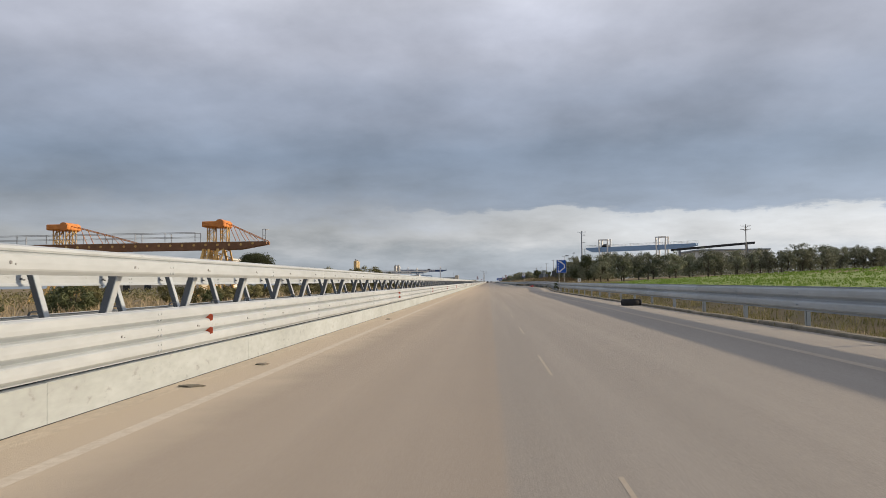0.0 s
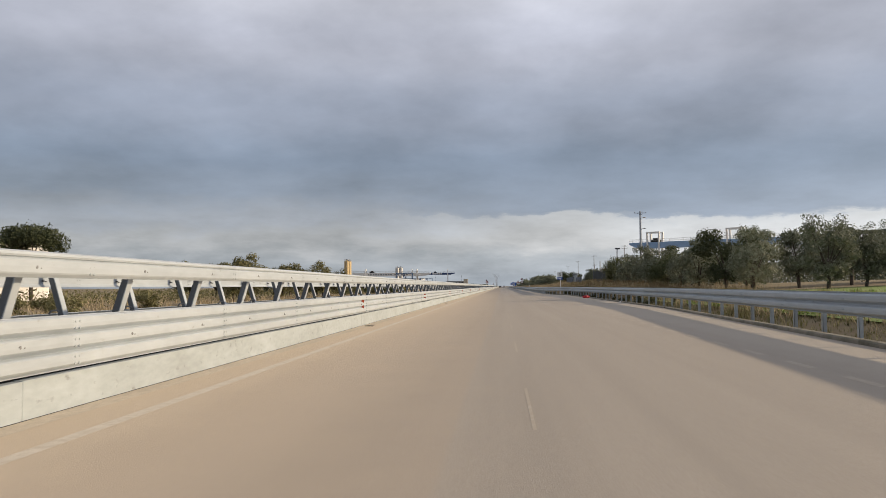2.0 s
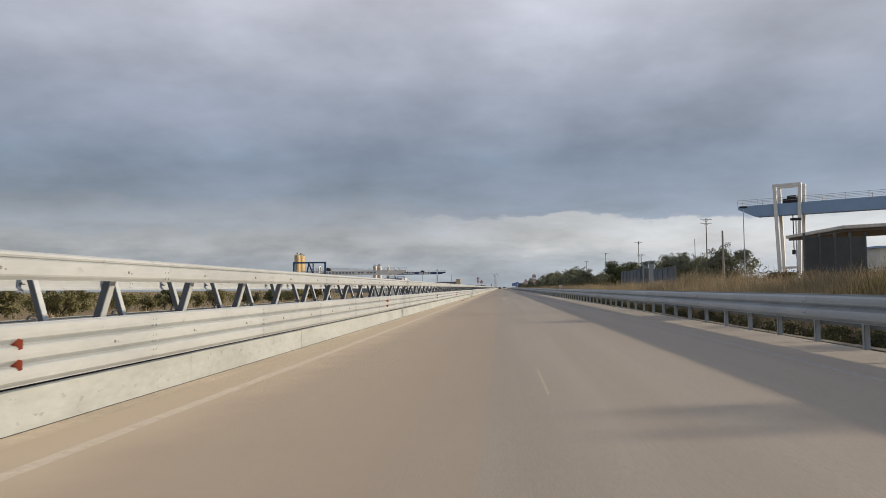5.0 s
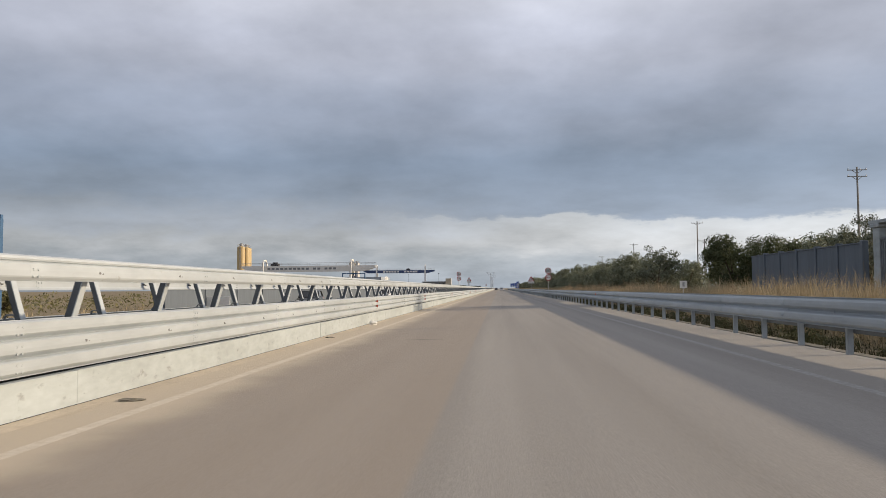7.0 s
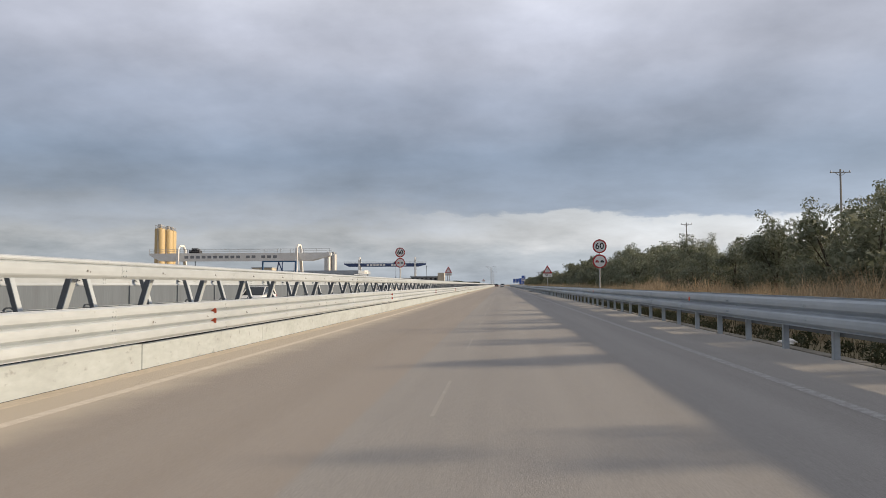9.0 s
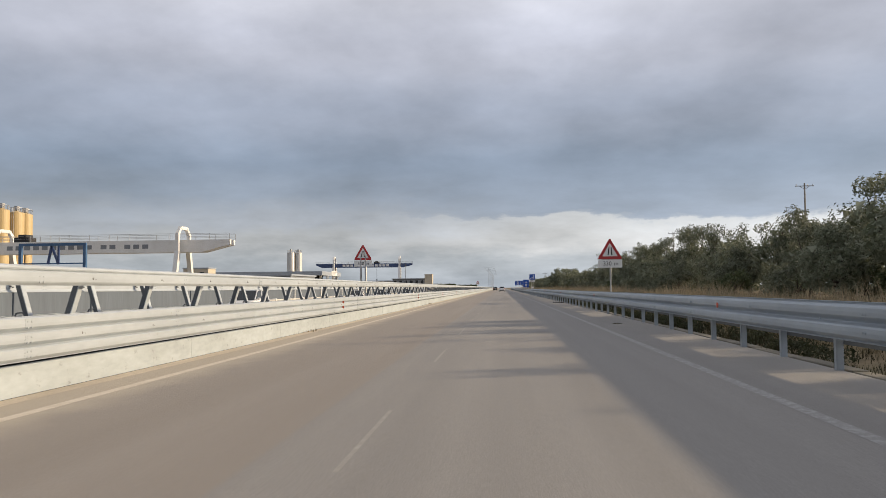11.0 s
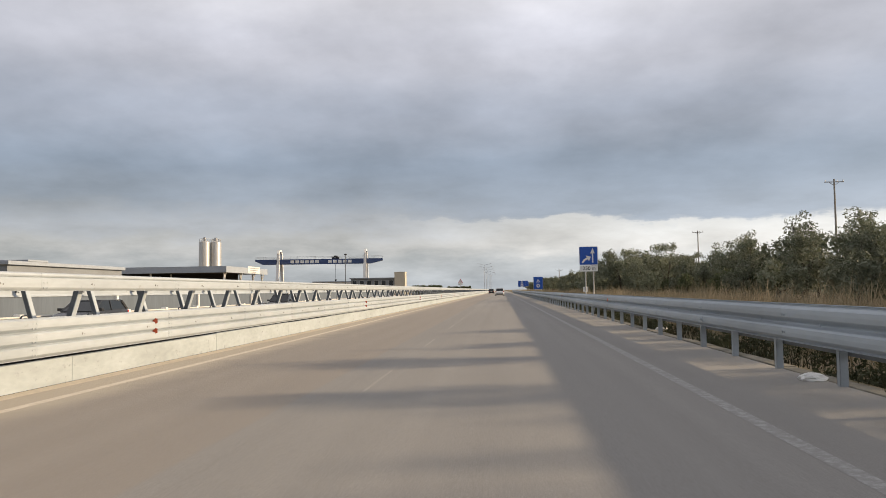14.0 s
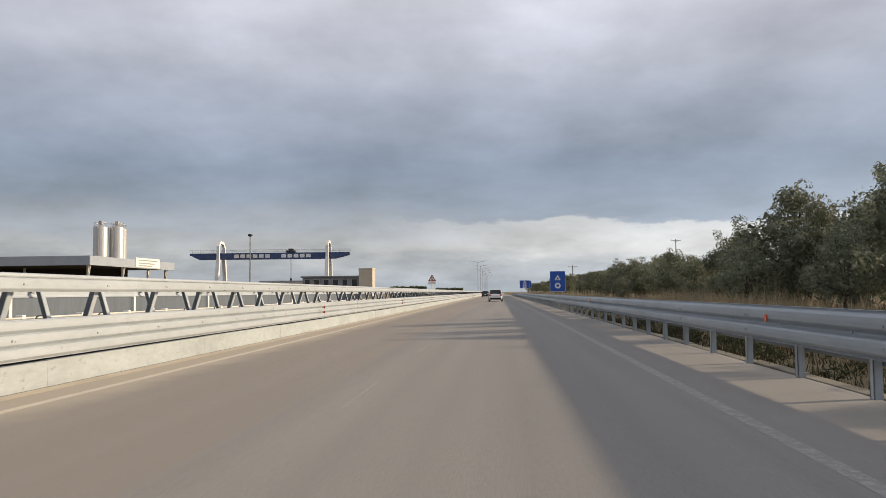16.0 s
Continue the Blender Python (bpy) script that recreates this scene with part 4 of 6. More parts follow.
def gantry_number_sign():
    s = thing("kilometre_sign", (7.64, 166.5, 0), "white board with a black 3 over a blue strip", "road sign")
    flat_shape("plate", rect(-0.31, 0.31, 2.27, 2.87, 0.03), 0, SIGN_WHITE, s)
    flat_shape("blue_strip", rect(-0.31, 0.31, 1.98, 2.265, 0.02), 0, SIGN_BLUE, s)
    lettering("3", 0.52, SIGN_BLACK, s, (0, -0.004, 2.57))
    flat_shape("writing_bar", rect(-0.17, 0.17, 2.08, 2.18), -0.004, SIGN_WHITE, s)
    posts(s, (0.06,), 0.0, 2.8, 0.045, WHITE_PAINT)
    return s


def service_sign(x, y, w, z0, z1, label):
    """A large blue information sign with a white triangle and a disc."""
    s = thing("information_sign", (x, y, 0), label, "road sign", group="blue information signs")
    flat_shape("plate", rect(-w / 2, w / 2, z0, z1, 0.06), 0, SIGN_WHITE, s, 0.02)
    flat_shape("blue_field", rect(-w / 2 + 0.03, w / 2 - 0.03, z0 + 0.03, z1 - 0.03, 0.05), -0.006, SIGN_BLUE, s)
    m = (z0 + z1) / 2
    flat_shape("triangle", tri(0, m + 0.15, w * 0.4, 0.03), -0.012, SIGN_WHITE, s)
    flat_shape("triangle_field", tri(0, m + 0.22, w * 0.20, 0.02), -0.018, SIGN_BLUE, s)
    flat_shape("disc", disc(0, m - 0.48, w * 0.19), -0.012, SIGN_WHITE, s)
    flat_shape("disc_field", disc(0, m - 0.48, w * 0.09), -0.018, SIGN_BLUE, s)
    posts(s, (-w * 0.3, w * 0.3), -0.1, z1 - 0.1, 0.05)
    return s


lay_by_sign()
milestone(7.5, 63.4, 1.35)
gantry_number_sign()
milestone(7.75, 274.0, 1.45)
speed_sign(8.04, 359.0, 0.47, 3.77, 2.75, 0.0, "round 60 speed limit sign over a no-overtaking sign on the verge")
speed_sign(-5.15, 356.6, 0.32, 3.34, 2.66, 0.1, "smaller 60 speed limit sign over a no-overtaking sign in the median")
narrowing_sign(7.68, 411.2, 1.32, 2.69, -0.1, "330 m", (0.02,), 0.05, "red road-narrows triangle above a 330 m plate")
narrowing_sign(-5.78, 412.0, 1.04, 2.835, 0.1, "330 m", (-0.12, 0.15), 0.06, "smaller road-narrows triangle on two pipes in the median")
merge_sign()
milestone(7.1, 499.8, 1.35)
service_sign(9.2, 600.0, 1.75, 1.2, 3.55, "large blue sign with a triangle and a disc")
s = narrowing_sign(-5.16, 599.5, 0.95, 2.55, 0.1, "", (0.0,), 0.05, "distant warning triangle over a round sign in the median")
for i, (x, y, w, z0, z1) in enumerate(((8.8, 700, 2.4, 2.1, 4.0), (10.6, 735, 2.6, 2.4, 4.4), (12.5, 790, 3.0, 2.6, 4.6))):
    service_sign(x, y, w, z0, z1, "far blue information sign beside the road")

# ---- verge clutter ----


def tyre(x, y):
    t = thing("tyre", (x, y, gz(x)), "black worn lorry tyre lying on the hard shoulder", "tyre")
    t.scale = (1.3, 1.3, 1.32)
    bm = bmesh.new()
    seg, ring = 28, [(0.19, 0.02), (0.22, 0.0), (0.30, 0.0), (0.325, 0.03), (0.335, 0.10), (0.325, 0.17), (0.30, 0.20), (0.22, 0.20), (0.19, 0.18)]
    vs = [[bm.verts.new((r * math.cos(2 * math.pi * i / seg), r * math.sin(2 * math.pi * i / seg), z)) for r, z in ring] for i in range(seg)]
    for i in range(seg):
        for j in range(len(ring)):
            a, b = vs[i], vs[(i + 1) % seg]
            k = (j + 1) % len(ring)
            bm.faces.new((a[j], b[j], b[k], a[k]))
    part("casing", bm, RUBBER, t)


tyre(6.0, 32.2)


def crumpled(name, x, y, z, size, mat, label, category):
    bm = bmesh.new()
    bmesh.ops.create_icosphere(bm, subdivisions=3, radius=1.0)
    for p in bm.verts:
        d = 1 + 0.45 * noise.noise(p.co * 1.7 + Vector((x, y, 0)))
        p.co = Vector((p.co.x * size[0] * d, p.co.y * size[1] * d, max(-0.6, p.co.z) * size[2] * d))
    ob = link(name, bm, mat)
    ob.matrix_basis = Matrix.Translation((x, y, z + 0.55 * size[2]))
    return tagged(ob, label, category)


crumpled("plastic_bag", 7.85, 139.2, 0.12, (0.30, 0.2, 0.16), CLOTH_RED, "crumpled red plastic bag on the lay-by", "bag")
crumpled("plastic_bag", -3.88, 271.5, gz(-3.88), (0.15, 0.12, 0.09), SIGN_WHITE, "crumpled white plastic bag at the foot of the kerb", "bag")
for x, y in ((6.6, 179.5), (6.7, 455.9), (6.75, 478.0), (6.2, 466.5), (6.7, 321.6), (8.2, 128.0), (8.1, 121.0)):
    crumpled("litter", x, y, 0.10, (0.16, 0.12, 0.06), SIGN_WHITE, "scrap of pale litter beside the guardrail", "litter")
for x, y, sx in ((-3.75, 8.9, 0.16), (-3.6, 11.4, 0.10), (-3.75, 129.8, 0.14), (-3.6, 252.6, 0.15), (-3.8, 264, 0.12), (-3.7, 156.5, 0.12), (-3.5, 26.0, 0.1), (5.4, 393.6, 0.14), (5.1, 452.0, 0.10), (-3.8, 96.0, 0.16)):
    crumpled("debris", x, y, gz(x), (sx, 0.08, 0.02), KERB_STONE, "dark scrap of rubber lying on the road edge", "debris")



def cable_loop(x, y):
    """A loose length of black cable thrown down in a flat loop."""
    bm = bmesh.new()
    path = []
    for i in range(40):
        a = 2 * math.pi * 1.35 * i / 39
        r = 0.42 + 0.10 * math.sin(1.7 * a) + 0.06 * i / 39
        path.append(Vector((1.25 * r * math.cos(a), 0.95 * r * math.sin(a), 0.014 + 0.025 * (i > 29))))
    rings = []
    for i, p in enumerate(path):
        run = (path[min(i + 1, 39)] - path[max(i - 1, 0)]).normalized()
        side = run.cross(Vector((0, 0, 1))).normalized()
        rise = side.cross(run)
        rings.append([bm.verts.new(p + 0.010 * (math.cos(k * math.pi / 3) * side + math.sin(k * math.pi / 3) * rise)) for k in range(6)])
    for a, b in zip(rings, rings[1:]):
        for k in range(6):
            bm.faces.new((a[k], a[(k + 1) % 6], b[(k + 1) % 6], b[k]))
    bm.faces.new(rings[0][::-1])
    bm.faces.new(rings[-1])
    ob = link("cable", bm, RUBBER)
    ob.matrix_basis = Matrix.Translation((x, y, gz(x)))
    tagged(ob, "loose loop of black cable on the hard shoulder", "cable")


cable_loop(6.02, 425.4)

# ---- trees ----


def tree_parts(seed, height, width, leaves, leaf, trunk_h, leaf_mat, lumps=26, flat=1.0, crests=0, body=1.0):
    """A trunk with limbs, and a crown of leafy clumps with gaps between them and darker wood inside."""
    rng = np.random.default_rng(seed)
    tall = trunk_h + (height - trunk_h) * body
    centre = np.array([0, 0, trunk_h + (tall - trunk_h) * 0.48])
    half = np.array([width / 2, width / 2, (tall - trunk_h) / 2 * flat]) * 0.80
    d = rng.normal(size=(lumps, 3))
    d /= np.linalg.norm(d, axis=1)[:, None]
    if trunk_h > 2:
        d[:, 2] = np.where(d[:, 2] < -0.55, -d[:, 2], d[:, 2])
    rad = rng.uniform(0.55, 1.0, lumps)
    c = centre + d * half * rad[:, None]
    size = rng.uniform(0.10, 0.19, lumps) * width
    # loose heads of leaves on long stems above the rest
    cored = lumps
    for i in range(crests):
        turn, out = rng.uniform(0, 2 * math.pi), rng.uniform(0.05, 0.34) * width
        head = np.array([out * math.cos(turn), out * math.sin(turn), height * rng.uniform(0.76, 0.90)])
        c = np.concatenate([c, head + rng.normal(size=(6, 3)) * np.array([0.34, 0.34, 0.28])])
        size = np.concatenate([size, rng.uniform(0.24, 0.44, 6)])
    lumps = len(c)
    weight = size ** 2 * np.where(np.arange(lumps) < cored, 1.0, 2.0)
    which = rng.choice(lumps, leaves, p=weight / weight.sum())
    e = rng.normal(size=(leaves, 3))
    e /= np.linalg.norm(e, axis=1)[:, None]
    squash = np.array([1, 1, 0.82])
    wob = (1.04 + 0.20 * np.sin(e[:, 0] * 5 + which) * np.sin(e[:, 1] * 4.3 + 2 * which)) * rng.uniform(0.28, 1.0, leaves) ** 0.33 + 0.07 * rng.normal(size=leaves)
    p = c[which] + e * (size[which] * wob)[:, None] * squash
    p[:, 2] = np.maximum(p[:, 2], 0.25 * trunk_h + 0.05)
    a = rng.normal(size=(leaves, 3))
    a -= 0.75 * (a * e).sum(1)[:, None] * e
    a /= np.linalg.norm(a, axis=1)[:, None]
    b = np.cross(a, e + 0.55 * rng.normal(size=(leaves, 3)))
    b /= np.linalg.norm(b, axis=1)[:, None] + 1e-9
    w = rng.uniform(0.6, 1.4, leaves)[:, None] * leaf
    v = np.stack([p - a * w, p + b * w * 0.75, p + a * w], 1).reshape(-1, 3)
    f = np.arange(leaves * 3).reshape(-1, 3).tolist()
    v = v.tolist()
    # broad sprays inside each clump keep the light out
    for i in range(cored):
        for q in rng.normal(size=(20, 3, 3)):
            k = len(v)
            mid = c[i] + np.clip(q[0], -1.3, 1.3) * size[i] * 0.38
            for u in (q[1], q[2], -(q[1] + q[2]) * 0.7):
                w3 = mid + np.clip(u, -1.2, 1.2) * min(size[i] * 0.24, 0.15)
                v.append((float(w3[0]), float(w3[1]), max(0.05, float(w3[2]))))
            f.append([k, k + 1, k + 2])
    crown = ("crown", v, f, leaf_mat)
    bm = bmesh.new()
    top = max(trunk_h * 1.05, height * 0.3)
    rod(bm, (0, 0, -0.3), (0.05 * width * rng.uniform(-1, 1), 0.05, top), 0.022 * width + 0.03, 0.016 * width + 0.02, 7)
    for i in range(9):
        g = c[cored + 6 * i if i < crests else rng.integers(cored)]
        rod(bm, (0, 0, top * rng.uniform(0.7, 0.95)), tuple(g), 0.009 * width + 0.012, 0.01, 5)
    return crown, bm


def make_tree(name, at, label, **kw):
    t = thing(name, at, label, "tree")
    mat = kw["leaf_mat"]
    crown, bm = tree_parts(**kw)
    part("trunk", bm, BARK, t)
    mesh_of("crown", crown[1], crown[2], mat, t)
    return t


OLIVES = [make_tree("olive_tree", (300 + 12 * i, -250, -3.0), "grey-green olive tree behind the guardrail", seed=11 + i, height=4.3 + 0.35 * (i % 3), width=4.4 + 0.4 * (i % 2), leaves=5500, leaf=0.074,
                    trunk_h=0.35, leaf_mat=LEAF_OLIVE, lumps=28, crests=3, body=0.92) for i in range(5)]
BACKS = [make_tree("olive_tree", (200 + 12 * i, -270, -3.0), "grey-green olive tree in the rows behind", seed=121 + i, height=4.5, width=4.6, leaves=2900, leaf=0.105,
                   trunk_h=0.5, leaf_mat=LEAF_OLIVE, lumps=26) for i in range(3)]
TALLS = [make_tree("tall_olive_tree", (260 + 12 * i, -270, -3.0), "tall olive tree with loose heads of leaves above the crown", seed=101 + i, height=6.1, width=4.5, leaves=8600, leaf=0.062,
                   trunk_h=0.5, leaf_mat=LEAF_OLIVE, lumps=26, crests=5, body=0.80) for i in range(4)]
DARKS = [make_tree("bushy_tree", (380 + 12 * i, -250, -3.0), "dark green bushy tree", seed=31 + i, height=5.0, width=5.0, leaves=7000, leaf=0.085, trunk_h=0.3, leaf_mat=LEAF_DARK, lumps=26) for i in range(2)]
WARMS = [make_tree("field_tree", (420 + 12 * i, -250, -3.0), "sunlit olive-green tree beyond the opposite carriageway", seed=51 + i, height=4.6, width=4.6, leaves=4000, leaf=0.10, trunk_h=0.3, leaf_mat=LEAF_WARM, lumps=22) for i in range(3)]
BUSHES = [make_tree("low_bush", (480 + 6 * i, -250, -3.0), "low grey-green bush under the olives", seed=71 + i, height=1.7, width=2.0, leaves=1500, leaf=0.07, trunk_h=0.15, leaf_mat=LEAF_OLIVE if i else LEAF_DARK, lumps=18) for i in range(3)]
SCRUBS = [make_tree("scrub_bush", (510 + 6 * i, -250, -3.0), "sunlit scrubby bush beyond the opposite carriageway", seed=81 + i, height=1.8, width=2.3, leaves=1500, leaf=0.08, trunk_h=0.15, leaf_mat=LEAF_WARM if i else LEAF_DARK, lumps=18) for i in range(3)]
placed = []


def plant(kinds, x, y, z, s, label="", group=""):
    src = kinds[random.randrange(len(kinds))]
    o = copy_thing(src, pose(x, y, z, 0, 0, random.uniform(0, 360)) @ Matrix.Diagonal((s * random.uniform(0.9, 1.1), s * random.uniform(0.9, 1.1), s, 1)))
    tagged(o, label, group=group)
    placed.append(o)
    return o


random.seed(5)
# orchard behind the green field
for i in range(24):
    plant(OLIVES, 20.5 + i * 2.9 + random.uniform(-0.6, 0.6), 120 + i * 1.15 + random.uniform(-1, 1), 0.6 + bank(20.5 + i * 2.9, 121), random.uniform(0.84, 1.04), group="orchard row behind the field")
for i in range(16):
    plant(BACKS, 23 + i * 4.2, 131 + i * 1.4 + random.uniform(-1, 1), 0.7 + bank(23 + i * 4.2, 133), random.uniform(0.95, 1.15), group="orchard row behind the field")
for x, y, s in ((18.6, 128, 0.95), (18.4, 134, 1.14), (21.0, 136, 1.1), (21.5, 139, 1.05), (18.6, 143.5, 1.16), (22, 147, 1.1), (19.2, 153, 0.92), (21.5, 158, 1.1), (19.6, 167.5, 1.05), (19.4, 161, 0.98), (19.6, 173.5, 1.2), (19.9, 179, 1.25), (19.3, 185.5, 1.05), (20.2, 192, 1.1), (20.6, 198.5, 1.05), (23, 168, 1.25), (26, 176, 1.2), (22.5, 181, 0.95), (29, 186, 1.2), (27, 205, 0.95), (31, 214, 1.0)):
    plant(OLIVES + DARKS, x, y, 0.6, s, group="trees beyond the lay-by")
# behind the yard wall
plant(DARKS, 20.5, 310.5, 0.4, 1.17, "dense dark tree at the end of the yard wall")
plant(DARKS, 22.0, 317.0, 0.4, 1.15, "dense dark tree at the end of the yard wall")
plant(DARKS, 22.6, 308.0, 0.4, 1.12, "dense dark tree at the end of the yard wall")
for i in range(7):
    plant(OLIVES, 27 + random.uniform(-1, 2), 279 + i * 5.0, 0.6, random.uniform(1.05, 1.3), group="trees behind the yard wall")
    plant(BACKS, 33 + random.uniform(-1, 2), 290 + i * 6.0, 0.6, random.uniform(1.2, 1.5), group="trees behind the yard wall")
# the long row beside the road
y = 318.0
while y < 590:
    near_row = 16.2 + 1.6 * math.sin(y * 0.031) + random.uniform(-0.9, 0.9)
    s = random.uniform(0.64, 1.02) * (0.86 if y < 385 else 1.0)
    for mid, half in ((545, 9), (395, 6)):
        s += 0.20 * max(0.0, 1 - abs(y - mid) / half)
    if y > 555:
        s *= 0.84
    if 508 < y < 527:
        s *= 0.86
    elif 490 < y < 505:
        s *= 0.92
    plant(OLIVES, near_row, y, 0.55, s, group="olive row along the road")
    if random.random() < 0.75:
        plant(BACKS, near_row + random.uniform(3.6, 5.2), y + random.uniform(-1.5, 1.5), 0.6, s * random.uniform(1.0, 1.2), group="olive row along the road")
    if random.random() < 0.35:
        plant(OLIVES, near_row - random.uniform(2.0, 3.0), y + random.uniform(-1, 1), 0.5, s * random.uniform(0.55, 0.75), group="olive row along the road")
    y += random.uniform(2.7, 3.9)
for x, y_near, s in ((14.2, 310.5, 0.92), (13.8, 314.2, 0.84), (13.9, 321.0, 0.94), (14.2, 325.0, 0.9), (14.5, 329.5, 0.92), (14.2, 334.0, 0.88), (14.8, 339.0, 0.92), (14.4, 344.0, 0.88)):
    plant(OLIVES, x, y_near, 0.5, s, group="olive row along the road")
for y_tall in (428, 432.5, 445, 451, 456, 460, 468, 472.5, 476.5, 481.5):
    plant(TALLS, 16.8 + random.uniform(-0.8, 1.2), y_tall, 0.5, random.uniform(0.84, 0.95), group="tall olives along the road")
for i in range(90):
    plant(BUSHES, 14.6 + random.uniform(-0.7, 1.0), 318 + i * 3.0 + random.uniform(-1, 1), 0.5, random.uniform(0.65, 1.15), group="low bushes under the olives")
while y < 900:
    plant(BACKS, 18 + random.uniform(-2, 4), y, 0.55, random.uniform(0.85, 1.15), group="olive row along the road")
    y += random.uniform(4, 6)
# beyond the opposite carriageway
for x, y, s in ((-24, 143, 1.14), (-26.5, 147, 1.0), (-30.5, 160, 0.85), (-27, 166, 0.8), (-33, 172, 0.9)):
    plant(WARMS, x, y, -0.45, s, group="trees beyond the opposite carriageway")
for i in range(15):
    plant(WARMS + BACKS[:1], -25.5 - i * 1.9 + random.uniform(-0.8, 0.8), 193 + random.uniform(-3, 3), -0.45, random.uniform(1.2, 1.42) * (1.0 if i > 1 else 0.78), group="tree row beyond the opposite carriageway")
for i in range(26):
    plant(SCRUBS, -23 - random.uniform(0, 12), 205 + i * 3.4, -0.5, random.uniform(0.8, 1.3), group="low bushes beyond the opposite carriageway")
for i in range(30):
    plant(SCRUBS, -20.5 - random.uniform(0, 9), 20 + i * 3.4, -0.5, random.uniform(0.75, 1.25), group="low bushes beyond the opposite carriageway")
for o in BACKS + TALLS + OLIVES + DARKS + WARMS + BUSHES + SCRUBS:
    for child in list(o.children_recursive):
        bpy.data.objects.remove(child)
    bpy.data.objects.remove(o)
make_tree("roadside_olive", (20.7, 205.0, 0.55), "dense rounded olive tree on the bank, lit from one side", seed=140, height=6.1, width=5.8, leaves=30000, leaf=0.072, trunk_h=0.3, leaf_mat=LEAF_BANK, lumps=64)
pine = make_tree("umbrella_pine", (-42.6, 138.7, -0.45), "umbrella pine with a wide flat crown", seed=77, height=7.55, width=7.2, leaves=9000, leaf=0.13, trunk_h=4.4, leaf_mat=LEAF_DARK, lumps=40, flat=0.72)

# ---- grass and weeds ----


def tufts(name, label, boxes, mat, height, width, seed, base):
    """Single blades scattered over strips of ground, as one mesh."""
    rng = np.random.default_rng(seed)
    vs = []
    for x0, x1, y0, y1, per, hs in boxes:
        n = int((x1 - x0) * (y1 - y0) * per)
        m = max(1, n // 7)
        cx, cy = rng.uniform(x0, x1, m), rng.uniform(y0, y1, m)
        ch = rng.uniform(0.5, 1.15, m) * hs
        k = rng.integers(0, m, n)
        x, y = cx[k] + rng.normal(0, 0.10, n), cy[k] + rng.normal(0, 0.14, n)
        z = np.interp(x, [s[0] for s in base], [s[1] for s in base]) + np.array([bank(a, b) for a, b in zip(x, y)])
        h = height * ch[k] * rng.uniform(0.55, 1.1, n)
        a = rng.uniform(0, 2 * np.pi, n)
        w = width * rng.uniform(0.6, 1.4, n)
        patch = 0.70 + 0.34 * np.sin(y * 0.83 + 1.7 * np.sin(y * 0.29) + x * 0.9) * np.sin(y * 0.31 + x * 1.7)
        h = h * np.clip(patch, 0.35, 1.0) * rng.choice([1.0, 1.0, 1.0, 1.22], n)
        lx, ly = rng.normal(0, 0.34, n) * h, rng.normal(0, 0.34, n) * h
        dx, dy = np.cos(a) * w, np.sin(a) * w
        vs.append(np.stack([np.stack([x - dx, y - dy, z - 0.03], 1), np.stack([x + dx, y + dy, z - 0.03], 1), np.stack([x + lx, y + ly, z + h], 1)], 1).reshape(-1, 3))
    v = np.concatenate(vs)
    me = bpy.data.meshes.new(name)
    n = len(v) // 3
    me.vertices.add(len(v))
    me.vertices.foreach_set("co", v.ravel())
    me.loops.add(len(v))
    me.loops.foreach_set("vertex_index", np.arange(len(v), dtype=np.int32))
    me.polygons.add(n)
    me.polygons.foreach_set("loop_start", np.arange(0, len(v), 3, dtype=np.int32))
    me.materials.append(mat)
    me.update()
    me.validate()
    return tagged(new(name, me), label, "grass", kind="stuff")


VERGE = [(-3000, -1.0), (-400, -0.6), (-60, -0.45), (-22, -0.42), (-17, -0.40), (6.3, 0.08), (6.7, 0.06), (7.3, -0.12), (8.2, -0.05), (9.4, 0.28), (11.5, 0.5), (16, 0.55), (30, 0.6), (80, 0.9)]
tufts("dry_grass", "tall straw-coloured dry grass on the bank", [(8.2, 8.9, 174, 545, 110, 1.15), (8.6, 12.8, 200, 318, 120, 1.1), (8.6, 12.8, 318, 345, 70, 0.9), (8.8, 13.2, 345, 560, 56, 0.95), (9.0, 13.0, 90, 200, 40, 0.75), (9.5, 14, 560, 760, 8, 1.0), (8.4, 11, 40, 90, 12, 0.5), (12.5, 26, 140, 300, 4, 0.7)], STRAW, 1.05, 0.015, 3, VERGE)
tufts("verge_weeds", "low green and brown weeds, coloured as in shade, in the ditch under the guardrail", [(6.58, 8.8, 174, 560, 50, 0.9), (8.9, 10.5, 76, 134, 22, 0.9), (8.72, 10.4, 134, 176, 95, 1.25), (12, 22, 318, 560, 5, 1.0), (6.6, 9, 560, 760, 6, 1.0)], WEED, 0.42, 0.010, 4, VERGE)
WEED_PALE = leaf_material("pale_weeds", (0.13, 0.14, 0.045), (0.36, 0.31, 0.17))
tufts("field_edge_weeds", "yellow-green weeds along the field's guardrail", [(6.58, 9.2, -20, 78, 80, 1.0), (8.75, 11.0, 100, 118, 50, 1.0), (7.0, 9.0, 74, 82, 70, 0.9), (7.75, 9.4, 82, 90, 70, 0.9), (8.2, 10.0, 90, 100, 60, 0.9), (8.5, 10.0, 96, 122, 60, 1.0), (9.6, 17.5, 92, 140, 26, 1.7), (9.8, 13.4, 186, 214, 60, 2.6), (10.2, 14.0, 150, 186, 36, 2.2)], WEED_PALE, 0.30, 0.013, 14, VERGE)
tufts("dry_reeds", "tall bare reeds between the canopy and the crane", [(-60, -42, 640, 662, 1.3, 1.0)], STRAW, 4.6, 0.035, 46, VERGE)
tufts("dry_verge", "short dry grass along the kerb", [(6.58, 7.6, -20, 78, 20, 1.0)], STRAW, 0.30, 0.014, 7, VERGE)
